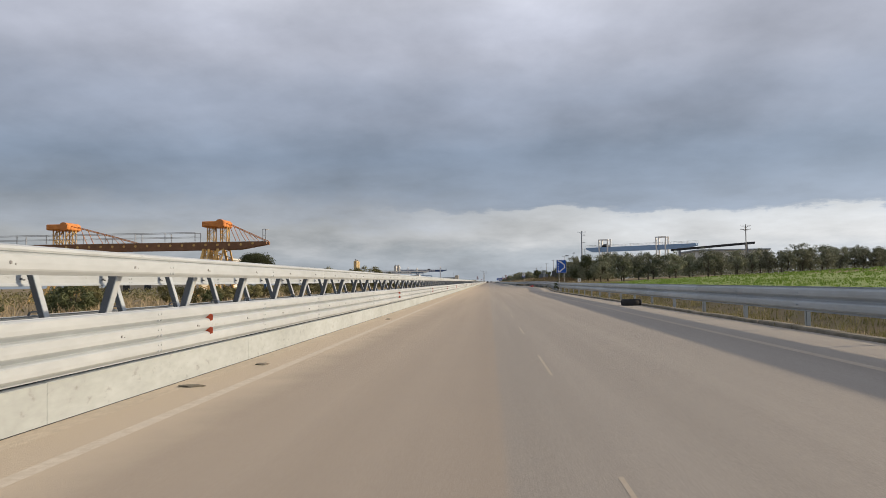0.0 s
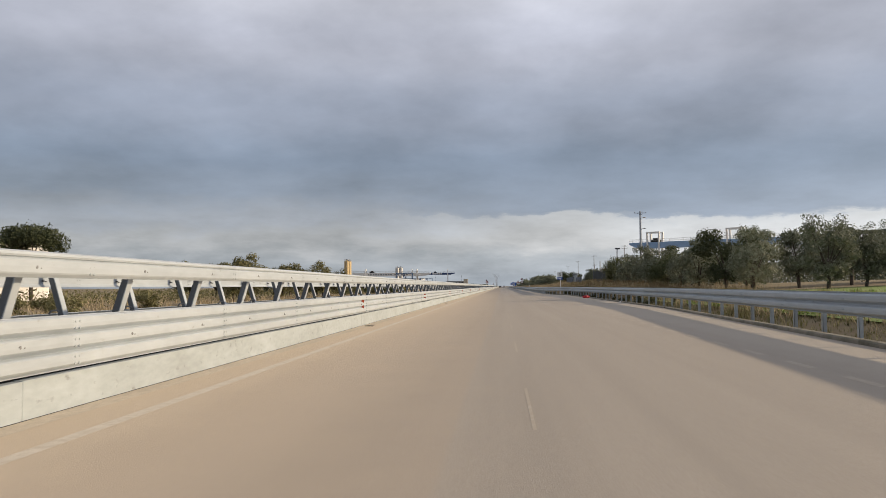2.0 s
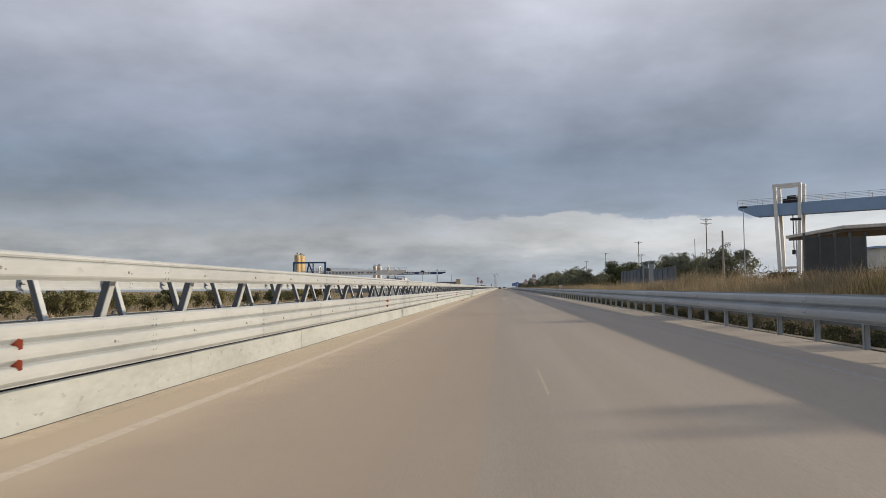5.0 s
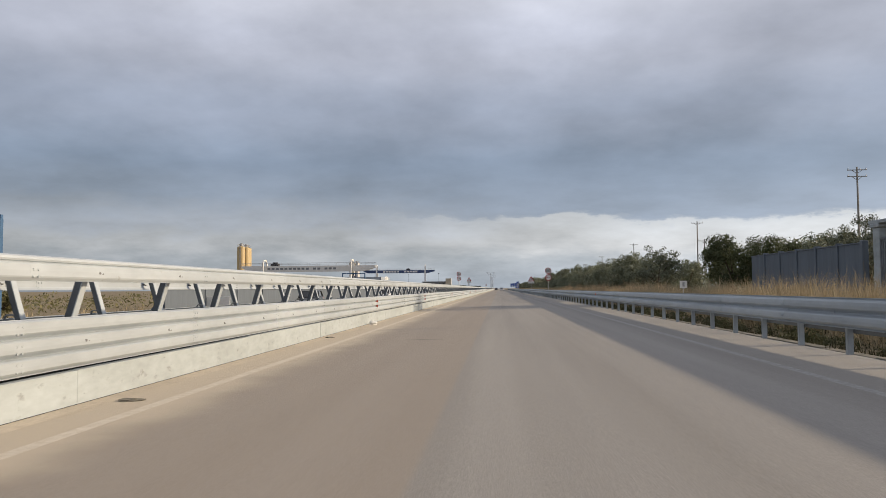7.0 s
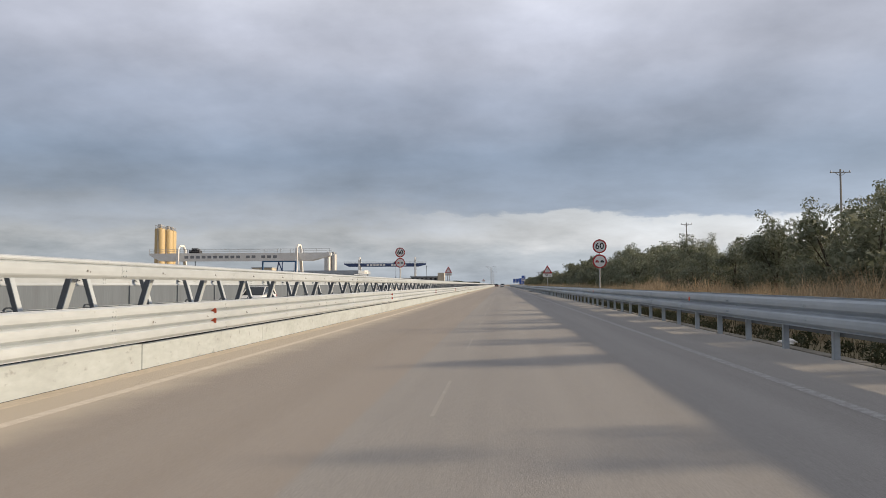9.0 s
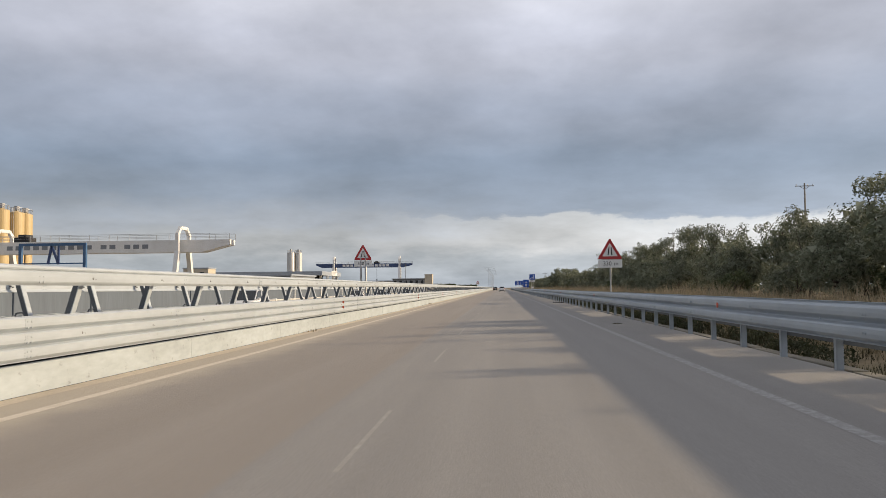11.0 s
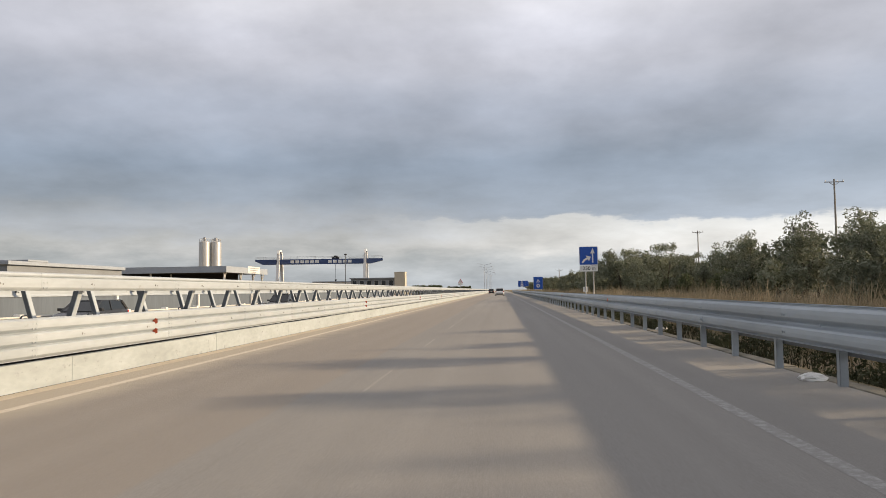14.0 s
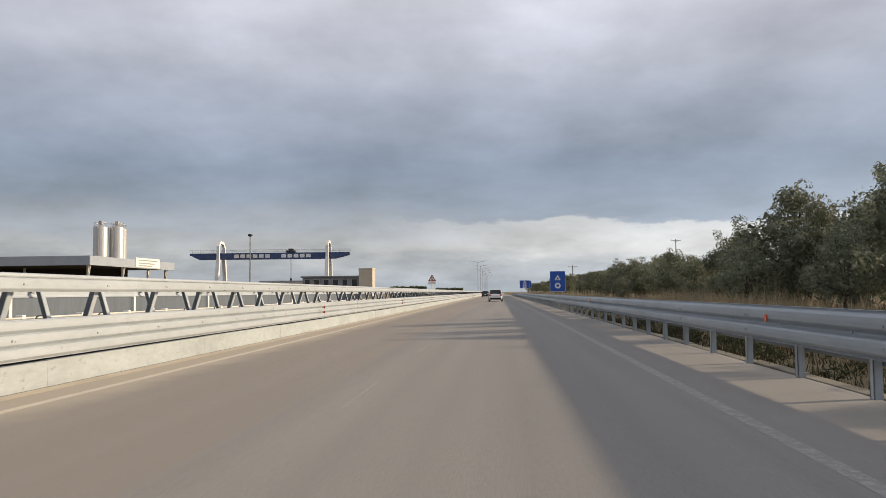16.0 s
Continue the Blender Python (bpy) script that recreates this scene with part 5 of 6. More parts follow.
tufts("opposite_weeds", "dry weeds beyond the opposite carriageway", [(-24, -16.6, -20, 300, 12, 1.0), (-60, -24, 20, 200, 1.5, 1.3)], STRAW, 0.8, 0.04, 9, VERGE)
tufts("young_crop", "bright green young crop in the field", [(9.4, 24, -10, 110, 16, 1.0), (24, 75, 20, 122, 5, 1.2)], CROP, 0.20, 0.04, 12, [(x, z + 0.06) for x, z in VERGE])
v, f = [], []
for j, y in enumerate(range(-30, 123, 4)):
    for i, x in enumerate((9.3, 11.5, 16, 30, 90)):
        v.append((x, y, float(np.interp(x, [s[0] for s in VERGE], [s[1] for s in VERGE])) + bank(x, y) + 0.07))
for j in range(38):
    for i in range(4):
        a = j * 5 + i
        f.append((a, a + 1, a + 6, a + 5))
GREEN_SOIL = material("green_field", (0.15, 0.23, 0.045), 0.95, dark=(0.19, 0.20, 0.07), scale=0.3, amount=0.5, fine=8, bump=0.6, bump_scale=8)
tagged(mesh_of("field", v, f, GREEN_SOIL), "flat field of bright green young crop", "field", kind="structure")

# woods closing the view behind the olives
def thicket(name, label, x0, x1, y0, y1, n, h, size, mat, seed, z):
    rng = np.random.default_rng(seed)
    x, y = rng.uniform(x0, x1, n), rng.uniform(y0, y1, n)
    hh = h * (0.75 + 0.25 * np.sin(y * 0.37 + 2.0 * np.sin(y * 0.11)) * np.cos(x * 0.6))
    p = np.stack([x, y, z + np.array([bank(a, b) for a, b in zip(x, y)]) + rng.uniform(0, 1, n) ** 0.8 * hh], 1)
    a = rng.normal(size=(n, 3)) * size
    b = rng.normal(size=(n, 3)) * size * 0.6
    v = np.stack([p - a, p + b, p + a, p - b], 1).reshape(-1, 3)
    return tagged(mesh_of(name, v.tolist(), np.arange(n * 4).reshape(-1, 4).tolist(), mat), label, "woods", kind="stuff")


thicket("far_woods", "grey-green olive woods behind the first rows", 24, 34, 312, 900, 34000, 3.4, 0.19, LEAF_OLIVE, 21, 0.3)
thicket("orchard_far", "grey-green orchard filling the ground behind the first row", 24, 95, 150, 210, 26000, 4.4, 0.14, LEAF_OLIVE, 22, 0.7)
RUSSET = leaf_material("russet_grass", (0.30, 0.215, 0.125), (0.56, 0.43, 0.28))
BROWN = leaf_material("brown_scrub", (0.075, 0.065, 0.032), (0.22, 0.16, 0.085))
thicket("scrub_far", "dry scrub across the yard edge", 14, 30, 170, 270, 30000, 1.1, 0.05, BROWN, 23, 0.5)
tufts("russet_grass", "tall russet dry grass in front of the olives", [(8.9, 12.4, 300, 366, 70, 1.25), (9.4, 12.2, 366, 545, 9, 0.65)], RUSSET, 1.0, 0.014, 35, VERGE)
tufts("brown_weeds", "tall reddish-brown weeds on the bank", [(9.4, 16.5, 122, 150, 22, 1.0), (9.2, 15.0, 150, 250, 40, 0.95)], BROWN, 1.0, 0.014, 33, VERGE)
thicket("scrub_opposite", "mixed scrub behind the opposite carriageway", -70, -30, 20, 330, 40000, 1.7, 0.08, LEAF_WARM, 24, -0.5)

# leaf colour lowered to paint the shade in the ditch
LEAF_DITCH_SHADE = leaf_material("ditch_leaves", (0.025, 0.031, 0.014), (0.065, 0.07, 0.036))


def ditch_weeds(name, label, x0, x1, y0, y1, n, h, mat, seed):
    """Dark leafy weeds in patches, as small single leaves."""
    rng = np.random.default_rng(seed)
    m = int((y1 - y0) * 2.2)
    cx, cy, cr, ch = rng.uniform(x0, x1, m), rng.uniform(y0, y1, m), rng.uniform(0.15, 0.5, m), rng.uniform(0.25, 1.0, m) * h
    k = rng.integers(0, m, n)
    e = rng.normal(size=(n, 3))
    e /= np.linalg.norm(e, axis=1)[:, None]
    r = rng.uniform(0.2, 1, n) ** 0.4
    p = np.stack([cx[k] + e[:, 0] * cr[k] * r * 0.7, cy[k] + e[:, 1] * cr[k] * r, -0.06 + np.abs(e[:, 2]) * ch[k] * r], 1)
    p[:, 0] = np.maximum(p[:, 0], x0 - 0.05)
    a = rng.normal(size=(n, 3)) * 0.034
    b = rng.normal(size=(n, 3)) * 0.022
    v = np.stack([p - a, p + b, p + a], 1).reshape(-1, 3)
    return tagged(mesh_of(name, v.tolist(), np.arange(n * 3).reshape(-1, 3).tolist(), mat), label, "weeds", kind="stuff")


ditch_weeds("ditch_weeds", "leafy weeds coloured as in shade, crowding under the guardrail", 6.66, 8.0, 174, 540, 95000, 0.55, LEAF_DITCH_SHADE, 61)
ditch_weeds("ditch_weeds_lay_by", "leafy weeds coloured as in shade behind the lay-by's guardrail", 8.55, 9.9, 112, 176, 62000, 0.85, LEAF_DITCH_SHADE, 62)
ditch_weeds("bank_weeds", "grey-green weeds among the dry grass", 9.0, 13.2, 200, 545, 60000, 0.75, LEAF_OLIVE, 63)

tufts("kerb_weed", "dark weed growing from the joint at the barrier kerb", [(-4.09, -3.95, 432.3, 433.2, 350, 0.9), (-4.09, -4.0, 393.0, 393.5, 500, 0.6)], BROWN, 0.32, 0.012, 44, [(-5, gz(-5)), (-3, gz(-3))])
plant_bush = make_tree("roadside_bush", (6.95, 77.3, 0.05), "small dark weedy bush growing through the guardrail", seed=90, height=1.15, width=1.1, leaves=900, leaf=0.06, trunk_h=0.1, leaf_mat=LEAF_DARK, lumps=14)

# ---- poles ----


def power_pole(x, y, z, h, arms, label, mat=None, r=0.16, lamps=0, group=""):
    p = thing("utility_pole", (x, y, z), label, "pole", group=group)
    bm = bmesh.new()
    rod(bm, (0, 0, -0.5), (0, 0, h), r, r * 0.6, 8)
    part("shaft", bm, mat or WOOD_POLE, p)
    for k in range(arms):
        zz = h - 0.35 - 0.75 * k
        bm = bmesh.new()
        bar(bm, (-1.1, 0, zz), (1.1, 0, zz), 0.09)
        bar(bm, (-0.6, 0, zz), (0, 0, zz - 0.45), 0.05)
        bar(bm, (0.6, 0, zz), (0, 0, zz - 0.45), 0.05)
        arm = part("crossarm", bm, mat or WOOD_POLE, p)
        for dx in (-1.0, 0.0 if k else 0.35, 1.0):
            bm = bmesh.new()
            rod(bm, (dx, 0, zz + 0.04), (dx, 0, zz + 0.26), 0.05, 0.03, 6)
            part("insulator", bm, BOLT, arm)
    for k in range(lamps):
        bm = bmesh.new()
        zz = h - 1.3 - 2.0 * k
        bar(bm, (0, 0, zz), (0.7, -0.1, zz + 0.08), 0.06)
        box(bm, 0.45, 0.95, -0.22, 0.08, zz + 0.02, zz + 0.16, 0.02)
        part("floodlight", bm, SIGN_BACK, p)
    return p


power_pole(57.2, 173.1, 0.8, 12.2, 2, "tall dark utility pole behind the orchard")
power_pole(26.1, 214.7, 0.6, 14.3, 1, "tall pale metal mast with floodlights", POLE_PALE, 0.28, 2)
power_pole(24.6, 262.0, 0.6, 6.6, 0, "short utility pole beside the yard")
power_pole(31.0, 300.0, 0.6, 8.0, 0, "short lamp pole beside the yard", POLE_PALE, 0.09)
power_pole(42.0, 335.0, 0.7, 14.2, 2, "tall utility pole with two crossarms behind the yard wall")
power_pole(45.0, 340.0, 0.7, 7.5, 0, "plain pole behind the yard wall", None, 0.12)
for x, y, h in ((38.8, 394.0, 13.2), (38.0, 386.0, 9.3), (39.5, 467.5, 13.2), (41.3, 549.0, 13.0), (42.0, 614.5, 12.0), (43.0, 690.0, 12.3)):
    power_pole(x, y, 0.6, h, 1, "utility pole with one crossarm behind the olives", group="line of utility poles")
power_pole(20.5, 700.0, 0.5, 7.0, 1, "far utility pole beside the road")


def yard_mast(x, y, h):
    p = thing("lamp_mast", (x, y, -0.45), "slim grey lamp mast with a dark head beside the stone yard", "lamp")
    bm = bmesh.new()
    rod(bm, (0, 0, -0.2), (0, 0, h), 0.09, 0.06, 8)
    part("shaft", bm, STEEL_DARK, p)
    bm = bmesh.new()
    bmesh.ops.create_icosphere(bm, subdivisions=2, radius=0.24, matrix=Matrix.Translation((0, 0, h + 0.12)) @ Matrix.Diagonal((1.2, 1.2, 0.75, 1)))
    part("lamp_head", bm, DARK_OR_SHADE, p)


yard_mast(-27.2, 601.5, 8.7)


def street_lamp(y):
    p = thing("street_lamp", (-5.1, y, 0.0), "double-armed street lamp standing in the median", "street lamp", group="median street lamps")
    bm = bmesh.new()
    rod(bm, (0, 0, 0), (0, 0, 12.3), 0.12, 0.06, 8)
    part("shaft", bm, POLE_PALE, p)
    for sx in (-1, 1):
        bm = bmesh.new()
        rod(bm, (0, 0, 12.2), (sx * 2.6, 0, 12.75), 0.05, 0.04, 6)
        arm = part("arm", bm, POLE_PALE, p)
        bm = bmesh.new()
        box(bm, sx * 2.4, sx * 3.2, -0.14, 0.14, 12.68, 12.82, 0.03)
        part("lamp_head", bm, SIGN_BACK, arm)


for i in range(7):
    street_lamp(795 + 42 * i)

# ---- gantry cranes ----


def lattice(bm, x, y, z0, z1, w, step=0.9, t=0.09):
    """A square lattice mast."""
    for sx in (-w, w):
        for sy in (-w, w):
            bar(bm, (x + sx, y + sy, z0), (x + sx, y + sy, z1), t)
    n = max(1, int((z1 - z0) / step))
    for i in range(n):
        a, b = z0 + (z1 - z0) * i / n, z0 + (z1 - z0) * (i + 1) / n
        s = 1 if i % 2 else -1
        for sy in (-w, w):
            bar(bm, (x - s * w, y + sy, a), (x + s * w, y + sy, b), t * 0.7)
        for sx in (-w, w):
            bar(bm, (x + sx, y - s * w, a), (x + sx, y + s * w, b), t * 0.7)


def handrail(bm, x0, x1, y, z, h=0.95, step=3.2, t=0.05):
    bar(bm, (x0, y, z + h), (x1, y, z + h), t)
    bar(bm, (x0, y, z + h * 0.5), (x1, y, z + h * 0.5), t * 0.8)
    n = max(1, int(abs(x1 - x0) / step))
    for i in range(n + 1):
        x = x0 + (x1 - x0) * i / n
        bar(bm, (x, y, z), (x, y, z + h), t * 1.3)


def orange_crane():
    c = thing("gantry_crane", (0, 78.5, -0.4), "rusty gantry crane with orange cabins and lattice legs", "crane")
    bm = bmesh.new()
    prof = [(-70, 5.35), (-26.0, 5.35), (-23.0, 5.85), (-23.0, 6.15), (-70, 6.25)]
    for y in (-0.75, 0.35):
        lo = [bm.verts.new((x, y, z)) for x, z in prof]
        hi = [bm.verts.new((x, y + 0.4, z)) for x, z in prof]
        bm.faces.new(lo)
        bm.faces.new(hi[::-1])
        for i in range(5):
            j = (i + 1) % 5
            bm.faces.new((lo[j], lo[i], hi[i], hi[j]))
    bmesh.ops.recalc_face_normals(bm, faces=bm.faces[:])
    beam = part("main_beam", bm, RUST, c, "rust-brown box beam")
    bm = bmesh.new()
    rod(bm, (-24.4, -0.79, 5.95), (-24.4, -0.75, 5.95), 0.13, seg=10)
    spot = part("access_hole", bm, YELLOW, beam)
    for i in range(1, 30):
        share(spot, Matrix.Translation((-1.25 * i, 0, -0.1)), beam)
    bm = bmesh.new()
    handrail(bm, -69, -30.5, -0.8, 6.25)
    handrail(bm, -69, -30.5, 0.8, 6.25)
    handrail(bm, -23.3, -23.0, -0.8, 6.1, 1.3, 0.3)
    bar(bm, (-23.0, -0.8, 7.4), (-23.0, 0.8, 7.4), 0.05)
    part("handrail", bm, SIGN_BACK, c)
    for x in (-28.3, -45.0):
        bm = bmesh.new()
        lattice(bm, x - 0.7, 0, 6.2, 7.7, 0.35, 0.6)
        lattice(bm, x + 0.7, 0, 6.2, 7.7, 0.35, 0.6)
        part("upper_frame", bm, YELLOW, c)
        bm = bmesh.new()
        box(bm, x - 1.3, x + 1.1, -1.3, 1.3, 7.7, 8.3, 0.08)
        rod(bm, (x + 0.6, -1.34, 8.05), (x + 0.6, 1.34, 8.05), 0.45, seg=16)
        part("winch_housing", bm, ORANGE, c)
        bm = bmesh.new()
        for y0, y1 in ((-1.0, -4.5), (1.0, 4.5)):
            lattice(bm, x - 0.9, y0, 4.4, 5.4, 0.22, 0.5)
            for dx in (-1.2, 0.3):
                bar(bm, (x + dx, y0, 5.4), (x + dx, y1, 0.1), 0.2)
                bar(bm, (x + dx + 0.6, y0, 5.4), (x + dx + 0.6, y1, 0.1), 0.14)
            for i in range(6):
                a, b = i / 6, (i + 1) / 6
                z = lambda q: 5.4 - 5.3 * q
                yy = lambda q: y0 + (y1 - y0) * q
                bar(bm, (x - 1.2, yy(a), z(a)), (x + 0.9, yy(b), z(b)), 0.08)
                bar(bm, (x + 0.9, yy(a), z(a)), (x - 1.2, yy(b), z(b)), 0.08)
        part("leg", bm, YELLOW, c)
        bm = bmesh.new()
        for sy in (-0.7, 0.7):
            bar(bm, (x + 1.1, sy, 8.1), (-23.1 if x > -30 else x + 8, sy, 6.2), 0.07)
            for k in range(1, 4):
                q = k / 4
                xx = x + 1.1 + ((-23.1 if x > -30 else x + 8) - x - 1.1) * q
                bar(bm, (xx, sy, 6.2), (xx - 0.7, sy, 8.1 - 1.9 * q + 0.25), 0.05)
        part("stay", bm, ORANGE, c)
    return c


def loop_leg(bm, x, half, spread, z_top, z_beam, w):
    """A splayed pair of feet that meet the beam and close in a rounded loop above it."""
    cut = 0.45 * half
    for q in (-1, 1):
        pts = [(q * spread, 0.0), (q * (half + 0.45 * (spread - half)), z_beam * 0.5), (q * half, z_beam), (q * half, z_top - cut), (q * (half - cut), z_top)]
        for (ya, za), (yb, zb), k in zip(pts, pts[1:], (1.0, 1.15, 0.9, 0.8)):
            bar(bm, (x, ya, za - 0.05), (x, yb, zb + 0.05), w * k, w * k * 0.9, (1, 0, 0))
    bar(bm, (x, cut - half, z_top), (x, half - cut, z_top), w * 0.8, w * 0.72, (1, 0, 0))


def frame_leg(bm, x, y, z_top, half, w=0.48):
    """A tall leg in the shape of a closed frame, a little narrower at its foot."""
    for s in (-1, 1):
        bar(bm, (x + s * half * 0.72, y, 0), (x + s * half, y, z_top), w, w * 0.8)
    bar(bm, (x - half - w / 2, y, z_top), (x + half + w / 2, y, z_top), w, w * 0.8)
    bar(bm, (x - half * 0.8, y, 3.2), (x + half * 0.8, y, 3.2), w * 0.6)


def yard_crane(name, at, turn, x0, x1, leg_a, leg_b, z_lo, z_hi, z_top, beam_mat, leg_mat, mark, label, spread):
    c = thing(name, pose(*at, 0, 0, turn), label, "crane")
    bm = bmesh.new()
    n = 2.6
    prof = [(x0, z_hi - 0.55), (x0 + n, z_lo), (x1 - n * 1.6, z_lo), (x1, z_hi - 0.75), (x1, z_hi), (x0, z_hi)]
    for y in (-1.1, 0.5):
        lo = [bm.verts.new((x, y, z)) for x, z in prof]
        hi = [bm.verts.new((x, y + 0.6, z)) for x, z in prof]
        bm.faces.new(lo)
        bm.faces.new(hi[::-1])
        for i in range(6):
            j = (i + 1) % 6
            bm.faces.new((lo[j], lo[i], hi[i], hi[j]))
    bmesh.ops.recalc_face_normals(bm, faces=bm.faces[:])
    beam = part("main_beam", bm, beam_mat, c)
    for i, (a, b, h) in enumerate(mark):
        bm = bmesh.new()
        zc = (z_lo + z_hi) / 2
        box(bm, a, b, -1.112, -1.10, zc - h / 2, zc + h / 2)
        part("writing_bar", bm, SIGN_WHITE if beam_mat is NAVY else GREY_WALL, beam)
    for x in (leg_a, leg_b):
        if beam_mat is not SKY_PAINT:
            bm = bmesh.new()
            loop_leg(bm, x, spread * 0.5, spread, z_top, z_lo, 0.95 if beam_mat is NAVY else 0.6)
            part("leg", bm, leg_mat, c)
            continue
        for y in (-1.25, 1.25):
            bm = bmesh.new()
            frame_leg(bm, x, y, z_top, spread)
            part("leg", bm, leg_mat, c)
    bm = bmesh.new()
    handrail(bm, x0, x1, -1.2, z_hi, 0.9, 3.0, 0.045)
    handrail(bm, x0, x1, 1.2, z_hi, 0.9, 3.0, 0.045)
    part("handrail", bm, SIGN_BACK, c)
    bm = bmesh.new()
    xt = leg_a + 0.12 * (leg_b - leg_a) if beam_mat is WHITE_PAINT else leg_a + 0.4 if beam_mat is SKY_PAINT else leg_a * 0.35 + leg_b * 0.65
    box(bm, xt - 1.2, xt + 1.2, -0.9, 0.9, z_hi, z_hi + 0.7, 0.05)
    box(bm, xt - 0.6, xt + 0.7, -0.8, 0.8, z_hi + 0.7, z_hi + 1.15, 0.05)
    part("trolley", bm, DARK_OR_SHADE, c)
    bm = bmesh.new()
    bar(bm, (xt, 0, z_lo - 5.5), (xt, 0, z_lo), 0.12)
    box(bm, xt - 0.25, xt + 0.25, -0.2, 0.2, z_lo - 6.1, z_lo - 5.4, 0.05)
    part("hoist", bm, DARK_OR_SHADE, c)
    return c


orange_crane()
bars = [(-71 + 1.35 * i, -70.1 + 1.35 * i, 0.62) for i in range(10)] + [(-56.6 + 1.35 * i, -55.7 + 1.35 * i, 0.62) for i in range(2)] + [(-53.0 + 1.35 * i, -52.1 + 1.35 * i, 0.62) for i in range(3)]
yard_crane("white_gantry_crane", (0, 479.0, -0.4), 0.0, -79.3, -37.2, -72.2, -44.6, 7.2, 9.0, 10.75, WHITE_PAINT, WHITE_PAINT, bars, "white gantry crane over a stone yard, lettering as grey bars", 4.0)
bars = [(-26.5 + 1.75 * i, -25.2 + 1.75 * i, 1.0) for i in range(6)] + [(-13.2 + 1.75 * i, -11.9 + 1.75 * i, 1.0) for i in range(5)]
yard_crane("blue_gantry_crane", (-45.5, 726.0, -0.4), 4.0, -39.0, 6.0, -30.5, 0.0, 11.6, 13.4, 16.4, NAVY, WHITE_PAINT, bars, "navy gantry crane with white legs, lettering as white bars", 5.6)
yard_crane("pale_blue_gantry_crane", (40.0, 301.0, 0.6), -35.0, -1.5, 42.0, 6.0, 29.0, 11.3, 13.1, 15.9, SKY_PAINT, WHITE_PAINT, [], "pale blue gantry crane with white frame legs behind the trees", 1.85)
c = thing("overhead_beam", pose(54.5, 189.0, 8.6, 0, -4.2, 0), "long dark overhead crane beam on two columns behind the orchard", "crane")
bm = bmesh.new()
box(bm, -10, 10, -0.3, 0.3, 0.0, 0.55, 0.05)
part("beam", bm, DARK_OR_SHADE, c)
for x in (-8, 8):
    bm = bmesh.new()
    box(bm, x - 0.25, x + 0.25, -0.25, 0.25, -9.0, 0.0)
    part("column", bm, GREY_WALL, c)

# ---- silos ----


def silo(name, x, y, z, r, h, mat, label, group, cone=True, legs=4.0):
    s = thing(name, (x, y, z), label, "silo", group=group)
    bm = bmesh.new()
    rod(bm, (0, 0, legs), (0, 0, h), r, seg=28)
    for k in range(1, 5):
        rod(bm, (0, 0, legs + (h - legs) * k / 5 - 0.04), (0, 0, legs + (h - legs) * k / 5 + 0.04), r * 1.015, seg=28)
    part("shell", bm, mat, s)
    bm = bmesh.new()
    rod(bm, (0, 0, h), (0, 0, h + r * 0.3), r, r * 0.25, 28)
    rod(bm, (0, 0, legs - r * 1.2), (0, 0, legs), r * 0.15, r, 28)
    part("cone", bm, mat, s)
    bm = bmesh.new()
    for i in range(4):
        a = math.pi / 4 + i * math.pi / 2
        bar(bm, (r * 0.85 * math.cos(a), r * 0.85 * math.sin(a), 0), (r * 0.85 * math.cos(a), r * 0.85 * math.sin(a), legs + 0.4), 0.18)
    part("legs_frame", bm, mat, s)
    bm = bmesh.new()
    n = 10
    for i in range(n):
        a, b = 2 * math.pi * i / n, 2 * math.pi * (i + 1) / n
        p = (r * 0.9 * math.cos(a), r * 0.9 * math.sin(a))
        q = (r * 0.9 * math.cos(b), r * 0.9 * math.sin(b))
        bar(bm, (*p, h), (*p, h + 0.9), 0.05)
        bar(bm, (*p, h + 0.9), (*q, h + 0.9), 0.05)
    bar(bm, (0, -r - 0.1, legs), (0, -r - 0.1, h + 0.9), 0.08)
    bar(bm, (0.35, -r - 0.1, legs), (0.35, -r - 0.1, h + 0.9), 0.08)
    box(bm, -0.3, 0.4, -0.4, 0.4, h + r * 0.28, h + r * 0.28 + 0.9, 0.05)
    part("top_rail", bm, SIGN_BACK, s)
    return s


for x, y in ((-87.0, 500.0), (-86.3, 503.2), (-86.8, 506.5)):
    silo("silo", x, y, -0.5, 1.30, 16.2 if y > 501 else 16.4, TAN_SILO, "tan painted steel silo of the stone yard", "tan silos")
for x, y in ((-80.9, 667.0), (-78.4, 669.0), (-79.4, 672.0)):
    silo("steel_silo", x, y, -0.5, 1.5, 16.3, SILVER, "shiny aluminium silo behind the canopy", "aluminium silos")

# ---- buildings beyond the opposite carriageway ----


def window(parent, x0, x1, z0, z1, y, mat=None):
    bm = bmesh.new()
    box(bm, x0 - 0.08, x1 + 0.08, y - 0.05, y + 0.02, z0 - 0.08, z0)
    box(bm, x0 - 0.08, x1 + 0.08, y - 0.05, y + 0.02, z1, z1 + 0.08)
    box(bm, x0 - 0.08, x0, y - 0.05, y + 0.02, z0, z1)
    box(bm, x1, x1 + 0.08, y - 0.05, y + 0.02, z0, z1)
    fr = part("window", bm, SIGN_BACK, parent)
    bm = bmesh.new()
    box(bm, x0, x1, y - 0.02, y + 0.015, z0, z1)
    part("pane", bm, GLASS, fr)


